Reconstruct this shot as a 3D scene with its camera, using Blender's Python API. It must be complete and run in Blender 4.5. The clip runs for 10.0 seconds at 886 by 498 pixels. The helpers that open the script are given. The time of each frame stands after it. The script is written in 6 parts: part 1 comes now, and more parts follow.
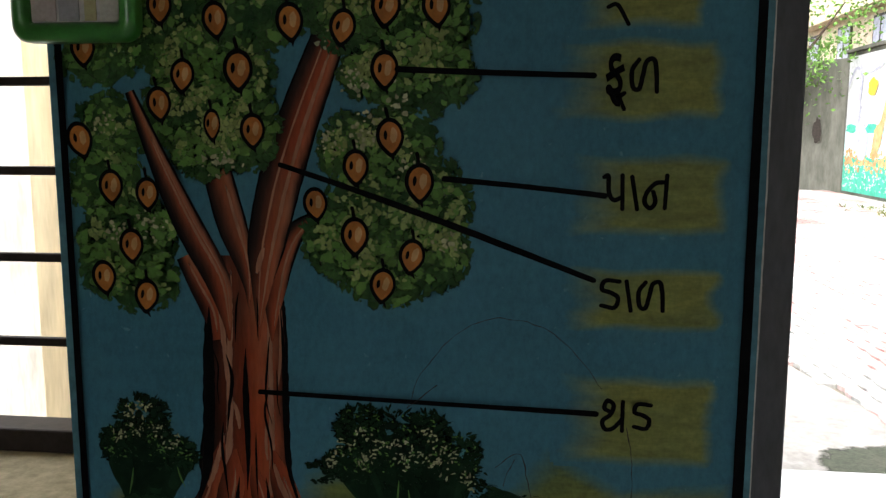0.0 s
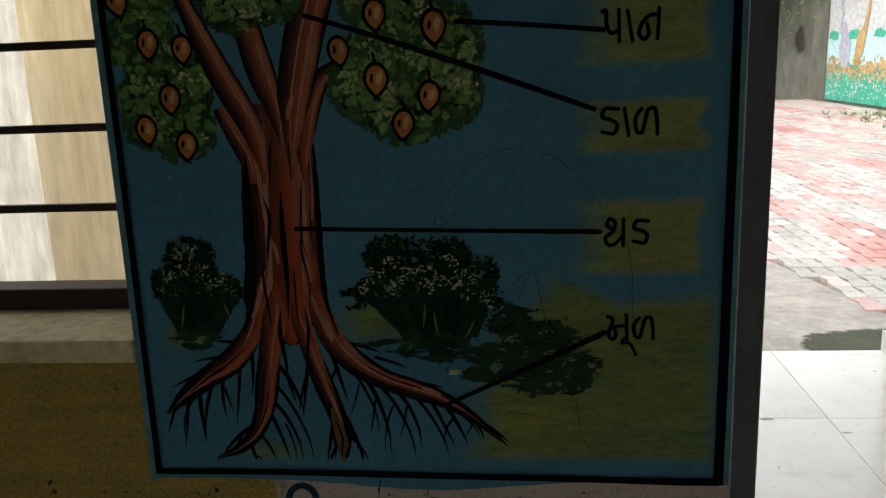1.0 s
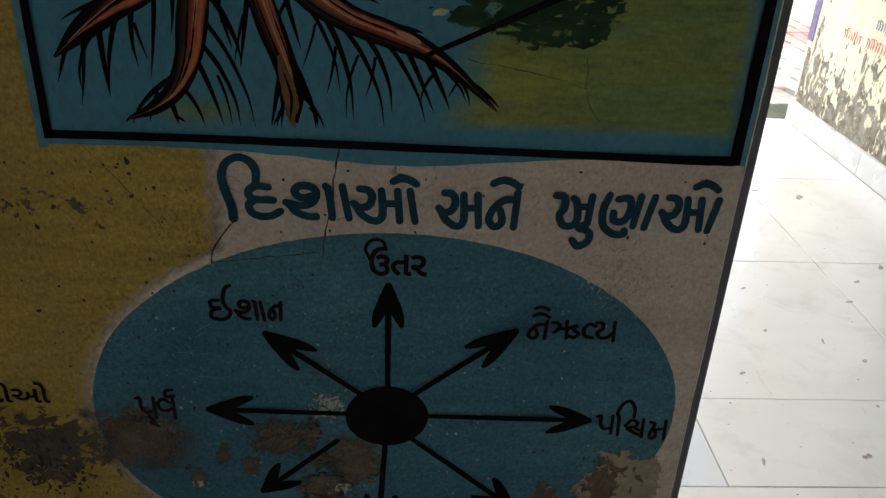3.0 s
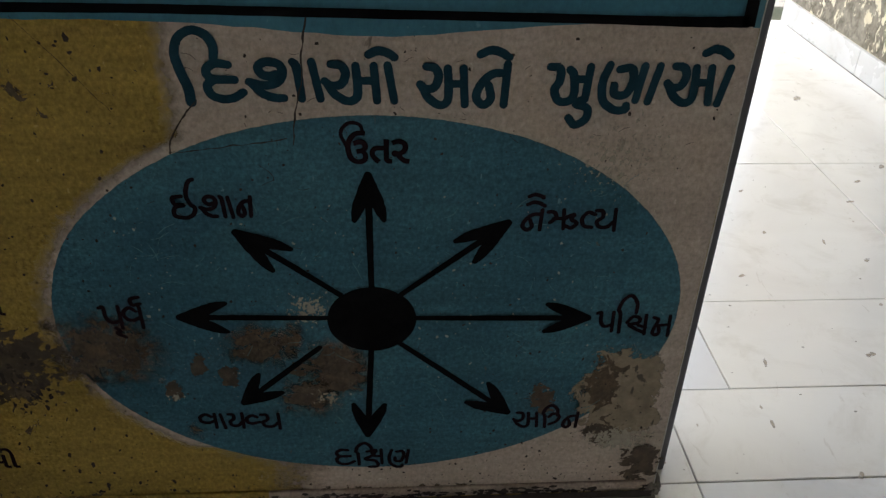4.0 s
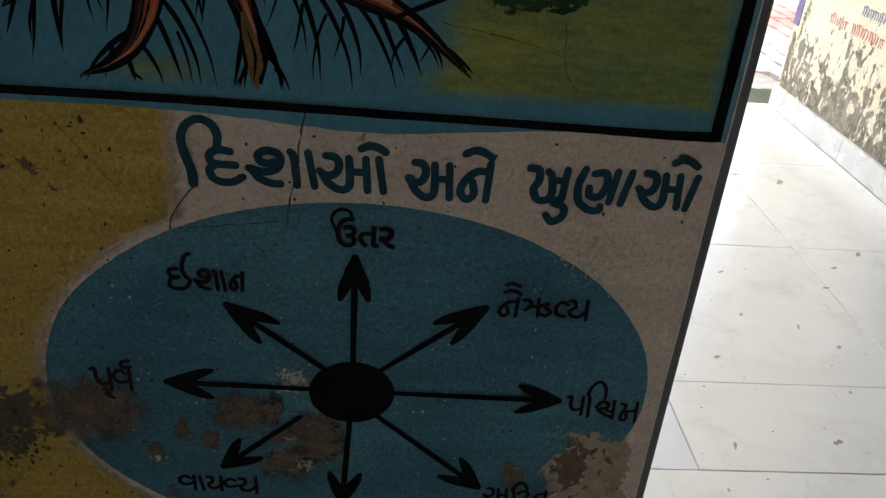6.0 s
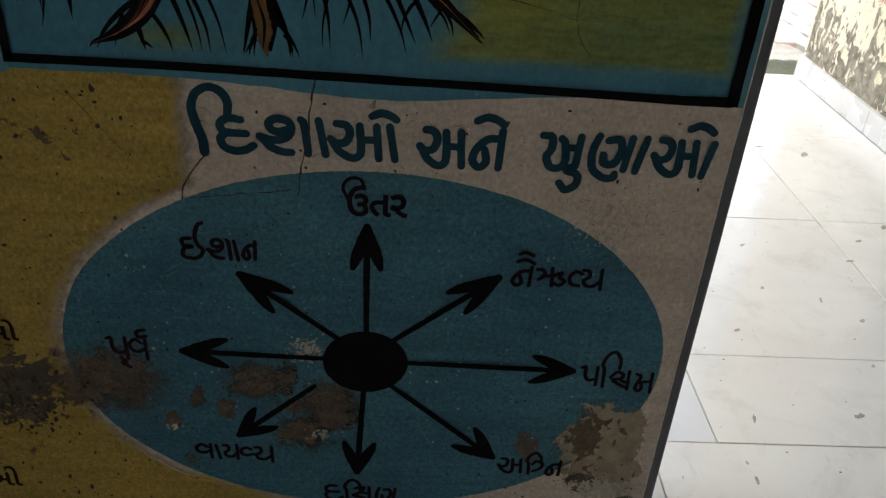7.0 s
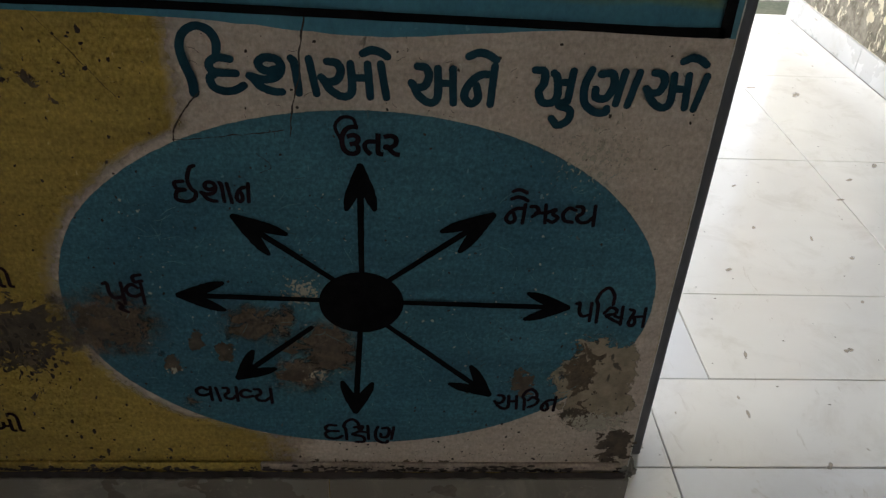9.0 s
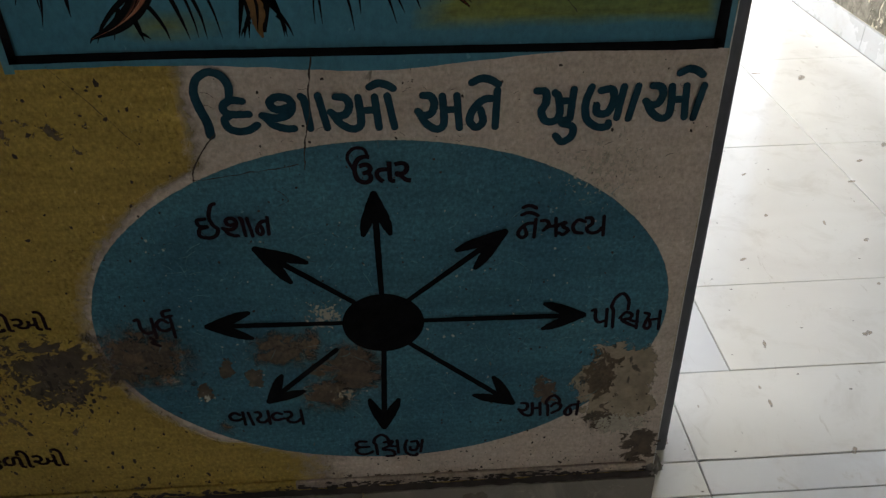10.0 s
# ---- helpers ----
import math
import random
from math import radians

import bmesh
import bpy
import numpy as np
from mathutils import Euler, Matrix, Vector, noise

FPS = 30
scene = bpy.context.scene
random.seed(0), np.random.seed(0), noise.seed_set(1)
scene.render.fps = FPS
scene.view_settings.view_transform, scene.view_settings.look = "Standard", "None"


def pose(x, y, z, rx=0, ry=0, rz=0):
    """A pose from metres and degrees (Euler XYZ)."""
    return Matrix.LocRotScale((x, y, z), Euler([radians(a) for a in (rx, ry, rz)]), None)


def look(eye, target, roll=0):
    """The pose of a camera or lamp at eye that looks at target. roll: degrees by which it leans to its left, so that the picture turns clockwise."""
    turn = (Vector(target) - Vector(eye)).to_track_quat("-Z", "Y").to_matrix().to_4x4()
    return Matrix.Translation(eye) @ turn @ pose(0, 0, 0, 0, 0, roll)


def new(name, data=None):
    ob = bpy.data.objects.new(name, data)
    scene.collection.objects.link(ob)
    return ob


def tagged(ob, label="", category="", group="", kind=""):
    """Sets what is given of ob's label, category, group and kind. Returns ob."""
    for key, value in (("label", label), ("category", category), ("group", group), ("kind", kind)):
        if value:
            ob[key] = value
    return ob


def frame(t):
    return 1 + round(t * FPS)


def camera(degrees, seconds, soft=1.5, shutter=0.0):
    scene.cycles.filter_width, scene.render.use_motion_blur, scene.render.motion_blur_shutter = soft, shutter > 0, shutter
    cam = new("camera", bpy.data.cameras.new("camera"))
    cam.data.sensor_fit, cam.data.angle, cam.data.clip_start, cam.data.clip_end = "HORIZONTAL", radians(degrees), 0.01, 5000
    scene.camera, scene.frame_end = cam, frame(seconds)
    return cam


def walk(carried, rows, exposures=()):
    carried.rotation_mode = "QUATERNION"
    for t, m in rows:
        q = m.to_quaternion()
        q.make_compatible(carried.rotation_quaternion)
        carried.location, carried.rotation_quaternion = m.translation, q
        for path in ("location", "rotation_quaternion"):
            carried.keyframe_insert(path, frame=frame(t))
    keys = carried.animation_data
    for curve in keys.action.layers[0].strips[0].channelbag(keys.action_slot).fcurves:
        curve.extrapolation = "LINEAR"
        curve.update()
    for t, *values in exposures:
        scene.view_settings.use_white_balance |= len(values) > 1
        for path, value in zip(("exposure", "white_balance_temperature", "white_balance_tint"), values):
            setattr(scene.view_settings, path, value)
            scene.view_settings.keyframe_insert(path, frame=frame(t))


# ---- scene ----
cam = camera(56.6, 10.0, soft=1.35)
PATH = [
    (0, (0.158, -0.812, 1.315), (-0.065, 1.156, 1.036), -0.0),
    (0.5, (0.169, -0.916, 1.28), (-0.011, 1.047, 0.941), -1.2),
    (1, (0.134, -0.92, 1.231), (-0.057, 1.02, 0.782), -2.3),
    (1.5, (0.073, -0.837, 1.174), (-0.01, 1.084, 0.622), -1.3),
    (2, (0.049, -0.792, 1.152), (0.079, 1.101, 0.506), 0.3),
    (2.5, (0.025, -0.793, 1.096), (0.087, 1.052, 0.327), 1.7),
    (3, (0.019, -0.786, 1.026), (0.123, 0.985, 0.105), 2.8),
    (3.2, (0.024, -0.773, 1.003), (0.143, 0.97, 0.029), 2.9),
    (4.3, (0.027, -0.735, 0.948), (0.166, 0.937, -0.14), 1.3),
    (4.5, (0.027, -0.736, 0.953), (0.181, 0.931, -0.142), 1.5),
    (5, (0.035, -0.753, 0.976), (0.233, 0.94, -0.07), 3.4),
    (5.5, (0.031, -0.765, 0.998), (0.217, 0.975, 0.03), 4.5),
    (6.8, (0.043, -0.756, 1.009), (0.141, 0.993, 0.044), 4.3),
    (7, (0.045, -0.762, 0.997), (0.144, 0.958, -0.019), 4.0),
    (7.5, (0.05, -0.762, 0.988), (0.166, 0.903, -0.114), 3.4),
    (8, (0.05, -0.766, 0.987), (0.174, 0.89, -0.128), 3.2),
    (8.5, (0.043, -0.771, 0.989), (0.166, 0.886, -0.124), 3.2),
    (9, (0.043, -0.772, 0.986), (0.165, 0.885, -0.127), 3.4),
    (9.5, (0.044, -0.778, 1.005), (0.161, 0.895, -0.086), 1.8),
    (10, (0.044, -0.783, 1.022), (0.124, 0.873, -0.096), -1.1),
]
walk(cam, [(t, look(eye, target, roll)) for t, eye, target, roll in PATH],
     exposures=[(0.0, 2.65, 6350, 10), (0.2, 2.05, 6450, 10), (0.3, 1.86, 6500, 9), (0.5, 1.80, 6500, 9), (1.0, 1.8, 6550, 8), (1.5, 2.1, 6550, 7), (2.0, 2.22, 6550, 7), (2.5, 2.36, 6550, 7), (3.0, 2.62, 6500, 8), (4.5, 2.52, 6500, 10), (5.5, 2.54, 6500, 10), (7.0, 2.54, 6550, 9), (7.5, 2.48, 6500, 10), (10.0, 2.5, 6500, 9)])

# ---- light ----
world = bpy.data.worlds.new("overcast_sky")
scene.world = world
world.use_nodes = True
_nt = world.node_tree
_sky = _nt.nodes.new("ShaderNodeTexSky")
_sky.sky_type = "NISHITA"
_sky.sun_disc = False
_sky.sun_elevation = radians(55)
_sky.sun_rotation = radians(205)
_sky.dust_density = 4.0
_grey = _nt.nodes.new("ShaderNodeHueSaturation")  # overcast: most of the blue is veiled
_grey.inputs["Saturation"].default_value = 0.25
_nt.links.new(_sky.outputs[0], _grey.inputs["Color"])
_nt.links.new(_grey.outputs[0], _nt.nodes["Background"].inputs[0])
_nt.nodes["Background"].inputs[1].default_value = 0.15

_sun = bpy.data.lights.new("sun", "SUN")
_sun.energy = 0.35
_sun.angle = radians(25)
_sun.color = (1.0, 0.98, 0.95)
sun = new("sun", _sun)
_az, _el = radians(205), radians(55)
sun.matrix_world = look((0, 0, 0), (-math.sin(_az) * math.cos(_el), -math.cos(_az) * math.cos(_el), -math.sin(_el)))


# ---- materials ----
def nodes_of(name):
    m = bpy.data.materials.new(name)
    m.use_nodes = True
    return m, m.node_tree, m.node_tree.nodes["Principled BSDF"]


def mix_rgb(nt, fac, a, b, mode="MIX"):
    n = nt.nodes.new("ShaderNodeMix")
    n.data_type = "RGBA"
    n.blend_type = mode
    for sock, v in ((n.inputs[0], fac), (n.inputs[6], a), (n.inputs[7], b)):
        if isinstance(v, bpy.types.NodeSocket):
            nt.links.new(v, sock)
        elif isinstance(v, (int, float)):
            sock.default_value = v
        else:
            sock.default_value = (*v, 1)
    return n.outputs[2]


def ramp(nt, fac, *stops):
    n = nt.nodes.new("ShaderNodeValToRGB")
    e = n.color_ramp.elements
    while len(e) < len(stops):
        e.new(0.5)
    for el, (p, c) in zip(e, stops):
        el.position = p
        el.color = (c, c, c, 1) if isinstance(c, (int, float)) else (*c, 1)
    nt.links.new(fac, n.inputs[0])
    return n.outputs[0]


def coords(nt, stretch=(1, 1, 1)):
    geo = nt.nodes.new("ShaderNodeNewGeometry")
    mp = nt.nodes.new("ShaderNodeMapping")
    mp.inputs["Scale"].default_value = stretch
    nt.links.new(geo.outputs["Position"], mp.inputs[0])
    return mp.outputs[0]


def noise_tex(nt, scale, detail=4.0, rough=0.6, stretch=(1, 1, 1), warp=0.0):
    n = nt.nodes.new("ShaderNodeTexNoise")
    n.inputs["Scale"].default_value = scale
    n.inputs["Detail"].default_value = detail
    n.inputs["Roughness"].default_value = rough
    n.inputs["Distortion"].default_value = warp
    nt.links.new(coords(nt, stretch), n.inputs["Vector"])
    return n.outputs["Fac"]


def bump(nt, bsdf, height, strength=0.3, dist=0.002):
    b = nt.nodes.new("ShaderNodeBump")
    b.inputs["Strength"].default_value = strength
    b.inputs["Distance"].default_value = dist
    nt.links.new(height, b.inputs["Height"])
    nt.links.new(b.outputs[0], bsdf.inputs["Normal"])


def paint_colour(nt, base, alt, scale=9.0, specks=None, speck_amount=0.30, stretch=(1, 1, 1), island=0.0, fine=60.0, micro=0.0, chips=None, grainy=1.0):
    """Brushed paint: two tones in broad patches, fine grain, optional chips and specks. Gives colour and grain."""
    broad = ramp(nt, noise_tex(nt, scale, 5, 0.6, stretch, 0.4), (0.32, 0.0), (0.68, 1.0))
    col = mix_rgb(nt, broad, base, alt)
    grain = noise_tex(nt, fine, 3, 0.7, stretch)
    g = ramp(nt, grain, (0.3, 1.0 - 0.26 * grainy), (0.7, 1.0 + 0.18 * grainy))
    col = mix_rgb(nt, 1.0, col, g, "MULTIPLY")
    if island:
        geo = nt.nodes.new("ShaderNodeNewGeometry")
        r = ramp(nt, geo.outputs["Random Per Island"], (0.0, 1.0 - island), (1.0, 1.0 + island))
        col = mix_rgb(nt, 1.0, col, r, "MULTIPLY")
    if micro:
        m1 = ramp(nt, noise_tex(nt, 260.0, 2, 0.6, (1, 1, 0.7)), (0.3, 1.0 - micro), (0.7, 1.0 + micro * 0.8))
        col = mix_rgb(nt, 1.0, col, m1, "MULTIPLY")
        m2 = ramp(nt, noise_tex(nt, 24.0, 6, 0.75, (0.25, 1, 1.6), 0.3), (0.30, 1.0 - micro * 0.9), (0.7, 1.0 + micro * 0.6))
        col = mix_rgb(nt, 1.0, col, m2, "MULTIPLY")
    if chips:
        s = noise_tex(nt, 120.0, 3, 0.5, (1, 1, 0.8), 0.4)
        col = mix_rgb(nt, ramp(nt, s, (0.70, 0.0), (0.74, 0.75)), col, chips)
    if specks:
        s = noise_tex(nt, 38.0, 4, 0.55, (1, 1, 0.6), 0.6)
        col = mix_rgb(nt, ramp(nt, s, (speck_amount - 0.02, 1.0), (speck_amount + 0.01, 0.0)), col, specks)
    return col, grain


def paint(name, base, alt, rough=0.6, scale=9.0, specks=None, speck_amount=0.30, spec=0.08, bumpy=0.25, **tone):
    """One coat of brushed paint."""
    m, nt, b = nodes_of(name)
    col, grain = paint_colour(nt, base, alt, scale, specks, speck_amount, **tone)
    nt.links.new(col, b.inputs["Base Color"])
    b.inputs["Roughness"].default_value = rough
    b.inputs["Specular IOR Level"].default_value = spec
    bump(nt, b, grain, bumpy, 0.0012)
    return m


def cover_mask(nt, scale, low, high, stretch, amp, detail=8.0, warp=0.5):
    """The mesh's 'cover' attribute roughened by a noise, as a 0 to 1 mask."""
    at = nt.nodes.new("ShaderNodeAttribute")
    at.attribute_name = "cover"
    sub = nt.nodes.new("ShaderNodeMath")
    sub.operation = "SUBTRACT"
    nt.links.new(noise_tex(nt, scale, detail, 0.65, stretch, warp), sub.inputs[0])
    sub.inputs[1].default_value = 0.5
    add = nt.nodes.new("ShaderNodeMath")
    add.operation = "MULTIPLY_ADD"
    nt.links.new(sub.outputs[0], add.inputs[0])
    add.inputs[1].default_value = amp
    nt.links.new(at.outputs["Fac"], add.inputs[2])
    return ramp(nt, add.outputs[0], (low, 0.0), (high, 1.0))


def scumble(name, under, over, scale, low, high, stretch, amp, rough=0.5):
    """A coat worked wet into the one below: at its rim it passes into the colour of the ground."""
    m, nt, b = nodes_of(name)
    col_u, grain = paint_colour(nt, *under[0], **under[1])
    col_o, _ = paint_colour(nt, *over[0], **over[1])
    nt.links.new(mix_rgb(nt, cover_mask(nt, scale, low, high, stretch, amp), col_u, col_o), b.inputs["Base Color"])
    b.inputs["Roughness"].default_value = rough
    b.inputs["Specular IOR Level"].default_value = 0.08
    bump(nt, b, grain, 0.30, 0.0012)
    return m


def fringe(m, scale=45.0, low=0.35, high=0.6, stretch=(1, 1, 1), warp=0.5, detail=5.0, amp=1.0):
    """Breaks up a paint's rim: the mesh's 'cover' attribute against a noise decides where the coat is missing."""
    nt = m.node_tree
    b = nt.nodes["Principled BSDF"]
    a = cover_mask(nt, scale, low, high, stretch, amp, detail, warp)
    nt.links.new(a, b.inputs["Alpha"])
    return m


WALL_YELLOW = paint("wall_yellow", (0.300, 0.212, 0.052), (0.235, 0.168, 0.044), 0.65, 4.0, (0.08, 0.068, 0.045), 0.275, micro=0.24, fine=150, bumpy=0.4, chips=(0.42, 0.32, 0.14))
WALL_PLAIN = paint("wall_limewash", (0.66, 0.63, 0.56), (0.60, 0.57, 0.50), 0.8, 2.0)
CEILING = paint("ceiling_white", (0.78, 0.77, 0.73), (0.72, 0.71, 0.68), 0.9, 1.5)
BLUE_TONES = (((0.051, 0.155, 0.204), (0.040, 0.129, 0.170), 5.0), dict(stretch=(1.3, 1, 0.8), fine=95, micro=0.05, grainy=0.5, chips=(0.10, 0.21, 0.25)))
SKY_BLUE = paint("mural_blue", *BLUE_TONES[0][:2], 0.5, BLUE_TONES[0][2], bumpy=0.22, **BLUE_TONES[1])
TEAL = paint("edge_teal", (0.085, 0.20, 0.23), (0.06, 0.15, 0.19), 0.5, 14.0)
BLACK = paint("black_enamel", (0.004, 0.004, 0.0045), (0.007, 0.007, 0.0075), 0.85, 20.0, spec=0.01)
OLIVE = scumble("olive_yellow", BLUE_TONES, (((0.196, 0.204, 0.054), (0.142, 0.170, 0.062), 12.0), dict(stretch=(0.5, 1, 1.6), micro=0.12)), 30, 0.15, 0.95, (0.35, 1, 1.5), 0.7)
HILL = scumble("hill_yellow_green", BLUE_TONES, (((0.164, 0.176, 0.042), (0.088, 0.130, 0.050), 9.0), dict(stretch=(0.5, 1, 2), micro=0.14)), 22, 0.12, 1.0, (0.5, 1, 1.7), 1.0)
UNDERGROWTH = fringe(paint("undergrowth_green", (0.006, 0.018, 0.010), (0.020, 0.046, 0.020), 0.6, 30.0, stretch=(0.5, 1, 1.3), spec=0.03), 70, 0.44, 0.56, (0.6, 1, 1.2), amp=3.6, detail=9)
BEIGE = fringe(paint("beige_field", (0.42, 0.348, 0.288), (0.36, 0.298, 0.245), 0.65, 5.0, (0.16, 0.135, 0.11), 0.262, micro=0.15, fine=140, grainy=0.6, bumpy=0.4, chips=(0.52, 0.45, 0.37)), 60, 0.1, 0.9)
OVAL_BLUE = fringe(paint("oval_blue", (0.055, 0.146, 0.176), (0.031, 0.092, 0.126), 0.55, 3.6, (0.085, 0.095, 0.09), 0.275, stretch=(1, 1, 1.3), fine=160, micro=0.22, bumpy=0.45, chips=(0.13, 0.22, 0.25)), 90, 0.35, 0.55)
LEAF_GROUND = fringe(paint("leaf_ground", (0.012, 0.042, 0.014), (0.042, 0.098, 0.026), 0.5, 22.0, fine=150.0, micro=0.2), 230, 0.40, 0.52, amp=1.3)
LEAF_MID = fringe(paint("leaf_mid", (0.062, 0.140, 0.030), (0.100, 0.182, 0.044), 0.5, 20.0, island=0.25), 260, 0.40, 0.52, amp=1.5)
LEAF_LIGHT = fringe(paint("leaf_light", (0.155, 0.205, 0.064), (0.215, 0.255, 0.095), 0.5, 20.0, island=0.28), 280, 0.42, 0.54, amp=1.5)
BUSH_DARK = fringe(paint("bush_dark", (0.005, 0.014, 0.008), (0.010, 0.028, 0.013), 0.6, 16.0, island=0.3, spec=0.03), 230, 0.40, 0.52, amp=1.4)
BUSH_GREEN = fringe(paint("bush_green", (0.007, 0.021, 0.010), (0.014, 0.037, 0.016), 0.6, 22.0, island=0.3, spec=0.03), 190, 0.42, 0.54, (0.6, 1, 1.4), amp=1.7)
BLOSSOM = fringe(paint("blossom_cream", (0.27, 0.27, 0.155), (0.34, 0.32, 0.205), 0.5, 25.0, island=0.35), 280, 0.42, 0.54, amp=1.4)


def bark_paint(name, streak_amp, red):
    """Wet-blended bark: the stroke runs from black through red-brown to a pale brown side, in long streaks."""
    m, nt, b = nodes_of(name)
    at = nt.nodes.new("ShaderNodeAttribute")
    at.attribute_name = "across"
    streak = noise_tex(nt, 30.0, 6, 0.58, (0.85, 1, 0.12), 0.35)
    add = nt.nodes.new("ShaderNodeMath")
    add.operation = "MULTIPLY_ADD"
    nt.links.new(streak, add.inputs[0])
    add.inputs[1].default_value = streak_amp
    nt.links.new(at.outputs["Fac"], add.inputs[2])
    off = 0.5 * streak_amp
    half = nt.nodes.new("ShaderNodeMath")
    half.operation = "MULTIPLY_ADD"
    nt.links.new(add.outputs[0], half.inputs[0])
    half.inputs[1].default_value = 0.5
    half.inputs[2].default_value = 0.5 - 0.5 * off
    col = ramp(nt, half.outputs[0], (0.03, (0.006, 0.004, 0.004)), (0.17, (0.022, 0.011, 0.008)), (0.33, (0.085, 0.026, 0.014)), (0.52, (0.200, 0.058, 0.026)),
               (0.68, (0.235, 0.078, 0.034)), (0.82, (0.265, 0.112, 0.060)), (0.92, (0.13, 0.058, 0.034)), (0.99, (0.020, 0.010, 0.008)))
    warm = ramp(nt, noise_tex(nt, 9.0, 4, 0.55, (1.2, 1, 0.5), 0.5), (0.38, 0.0), (0.56, red))
    col = mix_rgb(nt, warm, col, mix_rgb(nt, 1.0, col, (1.15, 0.62, 0.45), "MULTIPLY"))
    grain = noise_tex(nt, 120.0, 3, 0.7, (1.5, 1, 0.25))
    col = mix_rgb(nt, 1.0, col, ramp(nt, grain, (0.3, 0.78), (0.7, 1.16)), "MULTIPLY")
    nt.links.new(col, b.inputs["Base Color"])
    b.inputs["Roughness"].default_value = 0.5
    b.inputs["Specular IOR Level"].default_value = 0.08
    bump(nt, b, grain, 0.2, 0.0010)
    return m


BARK = bark_paint("bark_red_brown", 1.5, 0.9)
BARK_LIMB = bark_paint("bark_limb", 0.8, 0.7)
BARK_LIGHT = fringe(paint("bark_highlight", (0.32, 0.165, 0.105), (0.25, 0.115, 0.066), 0.5, 16.0, stretch=(2.0, 1, 0.4)), 75, 0.46, 0.66, (1.6, 1, 0.13), amp=1.4)
ROOT_OCHRE = paint("root_ochre", (0.12, 0.066, 0.022), (0.075, 0.042, 0.016), 0.45, 30.0)
FRUIT = paint("fruit_orange", (0.34, 0.130, 0.026), (0.26, 0.095, 0.022), 0.5, 40.0)
FRUIT_LIGHT = paint("fruit_highlight", (0.42, 0.25, 0.12), (0.36, 0.20, 0.08), 0.4, 40.0)
TITLE_BLUE = paint("title_petrol_blue", (0.008, 0.031, 0.047), (0.013, 0.042, 0.058), 0.7, 25.0, spec=0.03)
WORD_MAROON = paint("word_maroon", (0.010, 0.006, 0.008), (0.016, 0.009, 0.012), 0.75, 25.0, spec=0.02)
BARE_PLASTER = fringe(paint("bare_plaster", (0.105, 0.080, 0.058), (0.060, 0.049, 0.038), 0.9, 45.0, bumpy=0.6), 58, 0.50, 0.56, (0.8, 1, 1.1), 0.6, 10, 2.8)
WORN_SPECKS = fringe(paint("worn_specks", (0.115, 0.086, 0.056), (0.058, 0.047, 0.035), 0.9, 40.0, bumpy=0.5, fine=220), 62, 0.52, 0.58, (1, 1, 0.8), 0.5, 9, 2.6)
GLAZE_DIRT = fringe(paint("brown_wash", (0.108, 0.086, 0.062), (0.064, 0.052, 0.040), 0.8, 45.0, micro=0.25, fine=200), 60, 0.24, 0.90, amp=2.8, detail=10)
CRACK = paint("crack", (0.03, 0.026, 0.022), (0.05, 0.04, 0.035), 0.95, 30.0)
REPAIR = fringe(paint("beige_repair", (0.27, 0.225, 0.165), (0.19, 0.155, 0.11), 0.9, 22.0, (0.08, 0.07, 0.055), 0.36, bumpy=0.6), 24, 0.42, 0.52, amp=2.4, detail=9)


# ---- builders ----
def mesh_of(name, verts, faces):
    me = bpy.data.meshes.new(name)
    me.from_pydata([tuple(v) for v in verts], [], faces)
    me.update()
    return me


def add_part(name, me, mat, parent=None, label=""):
    ob = new(name, me)
    if mat is not None and not me.materials:
        me.materials.append(mat)
    if parent is not None:
        ob.parent = parent
    if label:
        tagged(ob, label)
    return ob


def part(name, bm, mat, parent=None, label=""):
    """Links a bmesh as one mesh object under a thing or a part."""
    me = bpy.data.meshes.new(name)
    bm.to_mesh(me)
    bm.free()
    return add_part(name, me, mat, parent, label)


def empty(name, place=(0, 0, 0), label="", category="", group="", kind=""):
    ob = new(name)
    ob.empty_display_size = 0.05
    ob.location = place
    return tagged(ob, label, category, group, kind)


def box_bm(lo, hi, bevel=0.0, bm=None, segments=2):
    fresh = bmesh.new()
    bmesh.ops.create_cube(fresh, size=1.0)
    for v in fresh.verts:
        v.co = Vector([lo[i] + (v.co[i] + 0.5) * (hi[i] - lo[i]) for i in range(3)])
    if bevel:
        bmesh.ops.bevel(fresh, geom=list(fresh.edges), offset=bevel, segments=segments, affect="EDGES", profile=0.6)
    if bm is None:
        return fresh
    tmp = bpy.data.meshes.new("tmp")
    fresh.to_mesh(tmp)
    fresh.free()
    bm.from_mesh(tmp)
    bpy.data.meshes.remove(tmp)
    return bm


def box(name, lo, hi, mat, parent=None, bevel=0.0, label=""):
    return part(name, box_bm(lo, hi, bevel), mat, parent, label)


def catmull(pts, steps=7):
    """Smooth run through points of any dimension."""
    p = [np.array(q, float) for q in pts]
    p = [2 * p[0] - p[1]] + p + [2 * p[-1] - p[-2]]
    out = []
    for i in range(1, len(p) - 2):
        for s in range(steps):
            t = s / steps
            out.append(0.5 * ((2 * p[i]) + (-p[i - 1] + p[i + 1]) * t + (2 * p[i - 1] - 5 * p[i] + 4 * p[i + 1] - p[i + 2]) * t * t
                              + (-p[i - 1] + 3 * p[i] - 3 * p[i + 1] + p[i + 2]) * t ** 3))
    out.append(p[-2])
    return out


MM = 0.0006  # thickness of one coat of paint


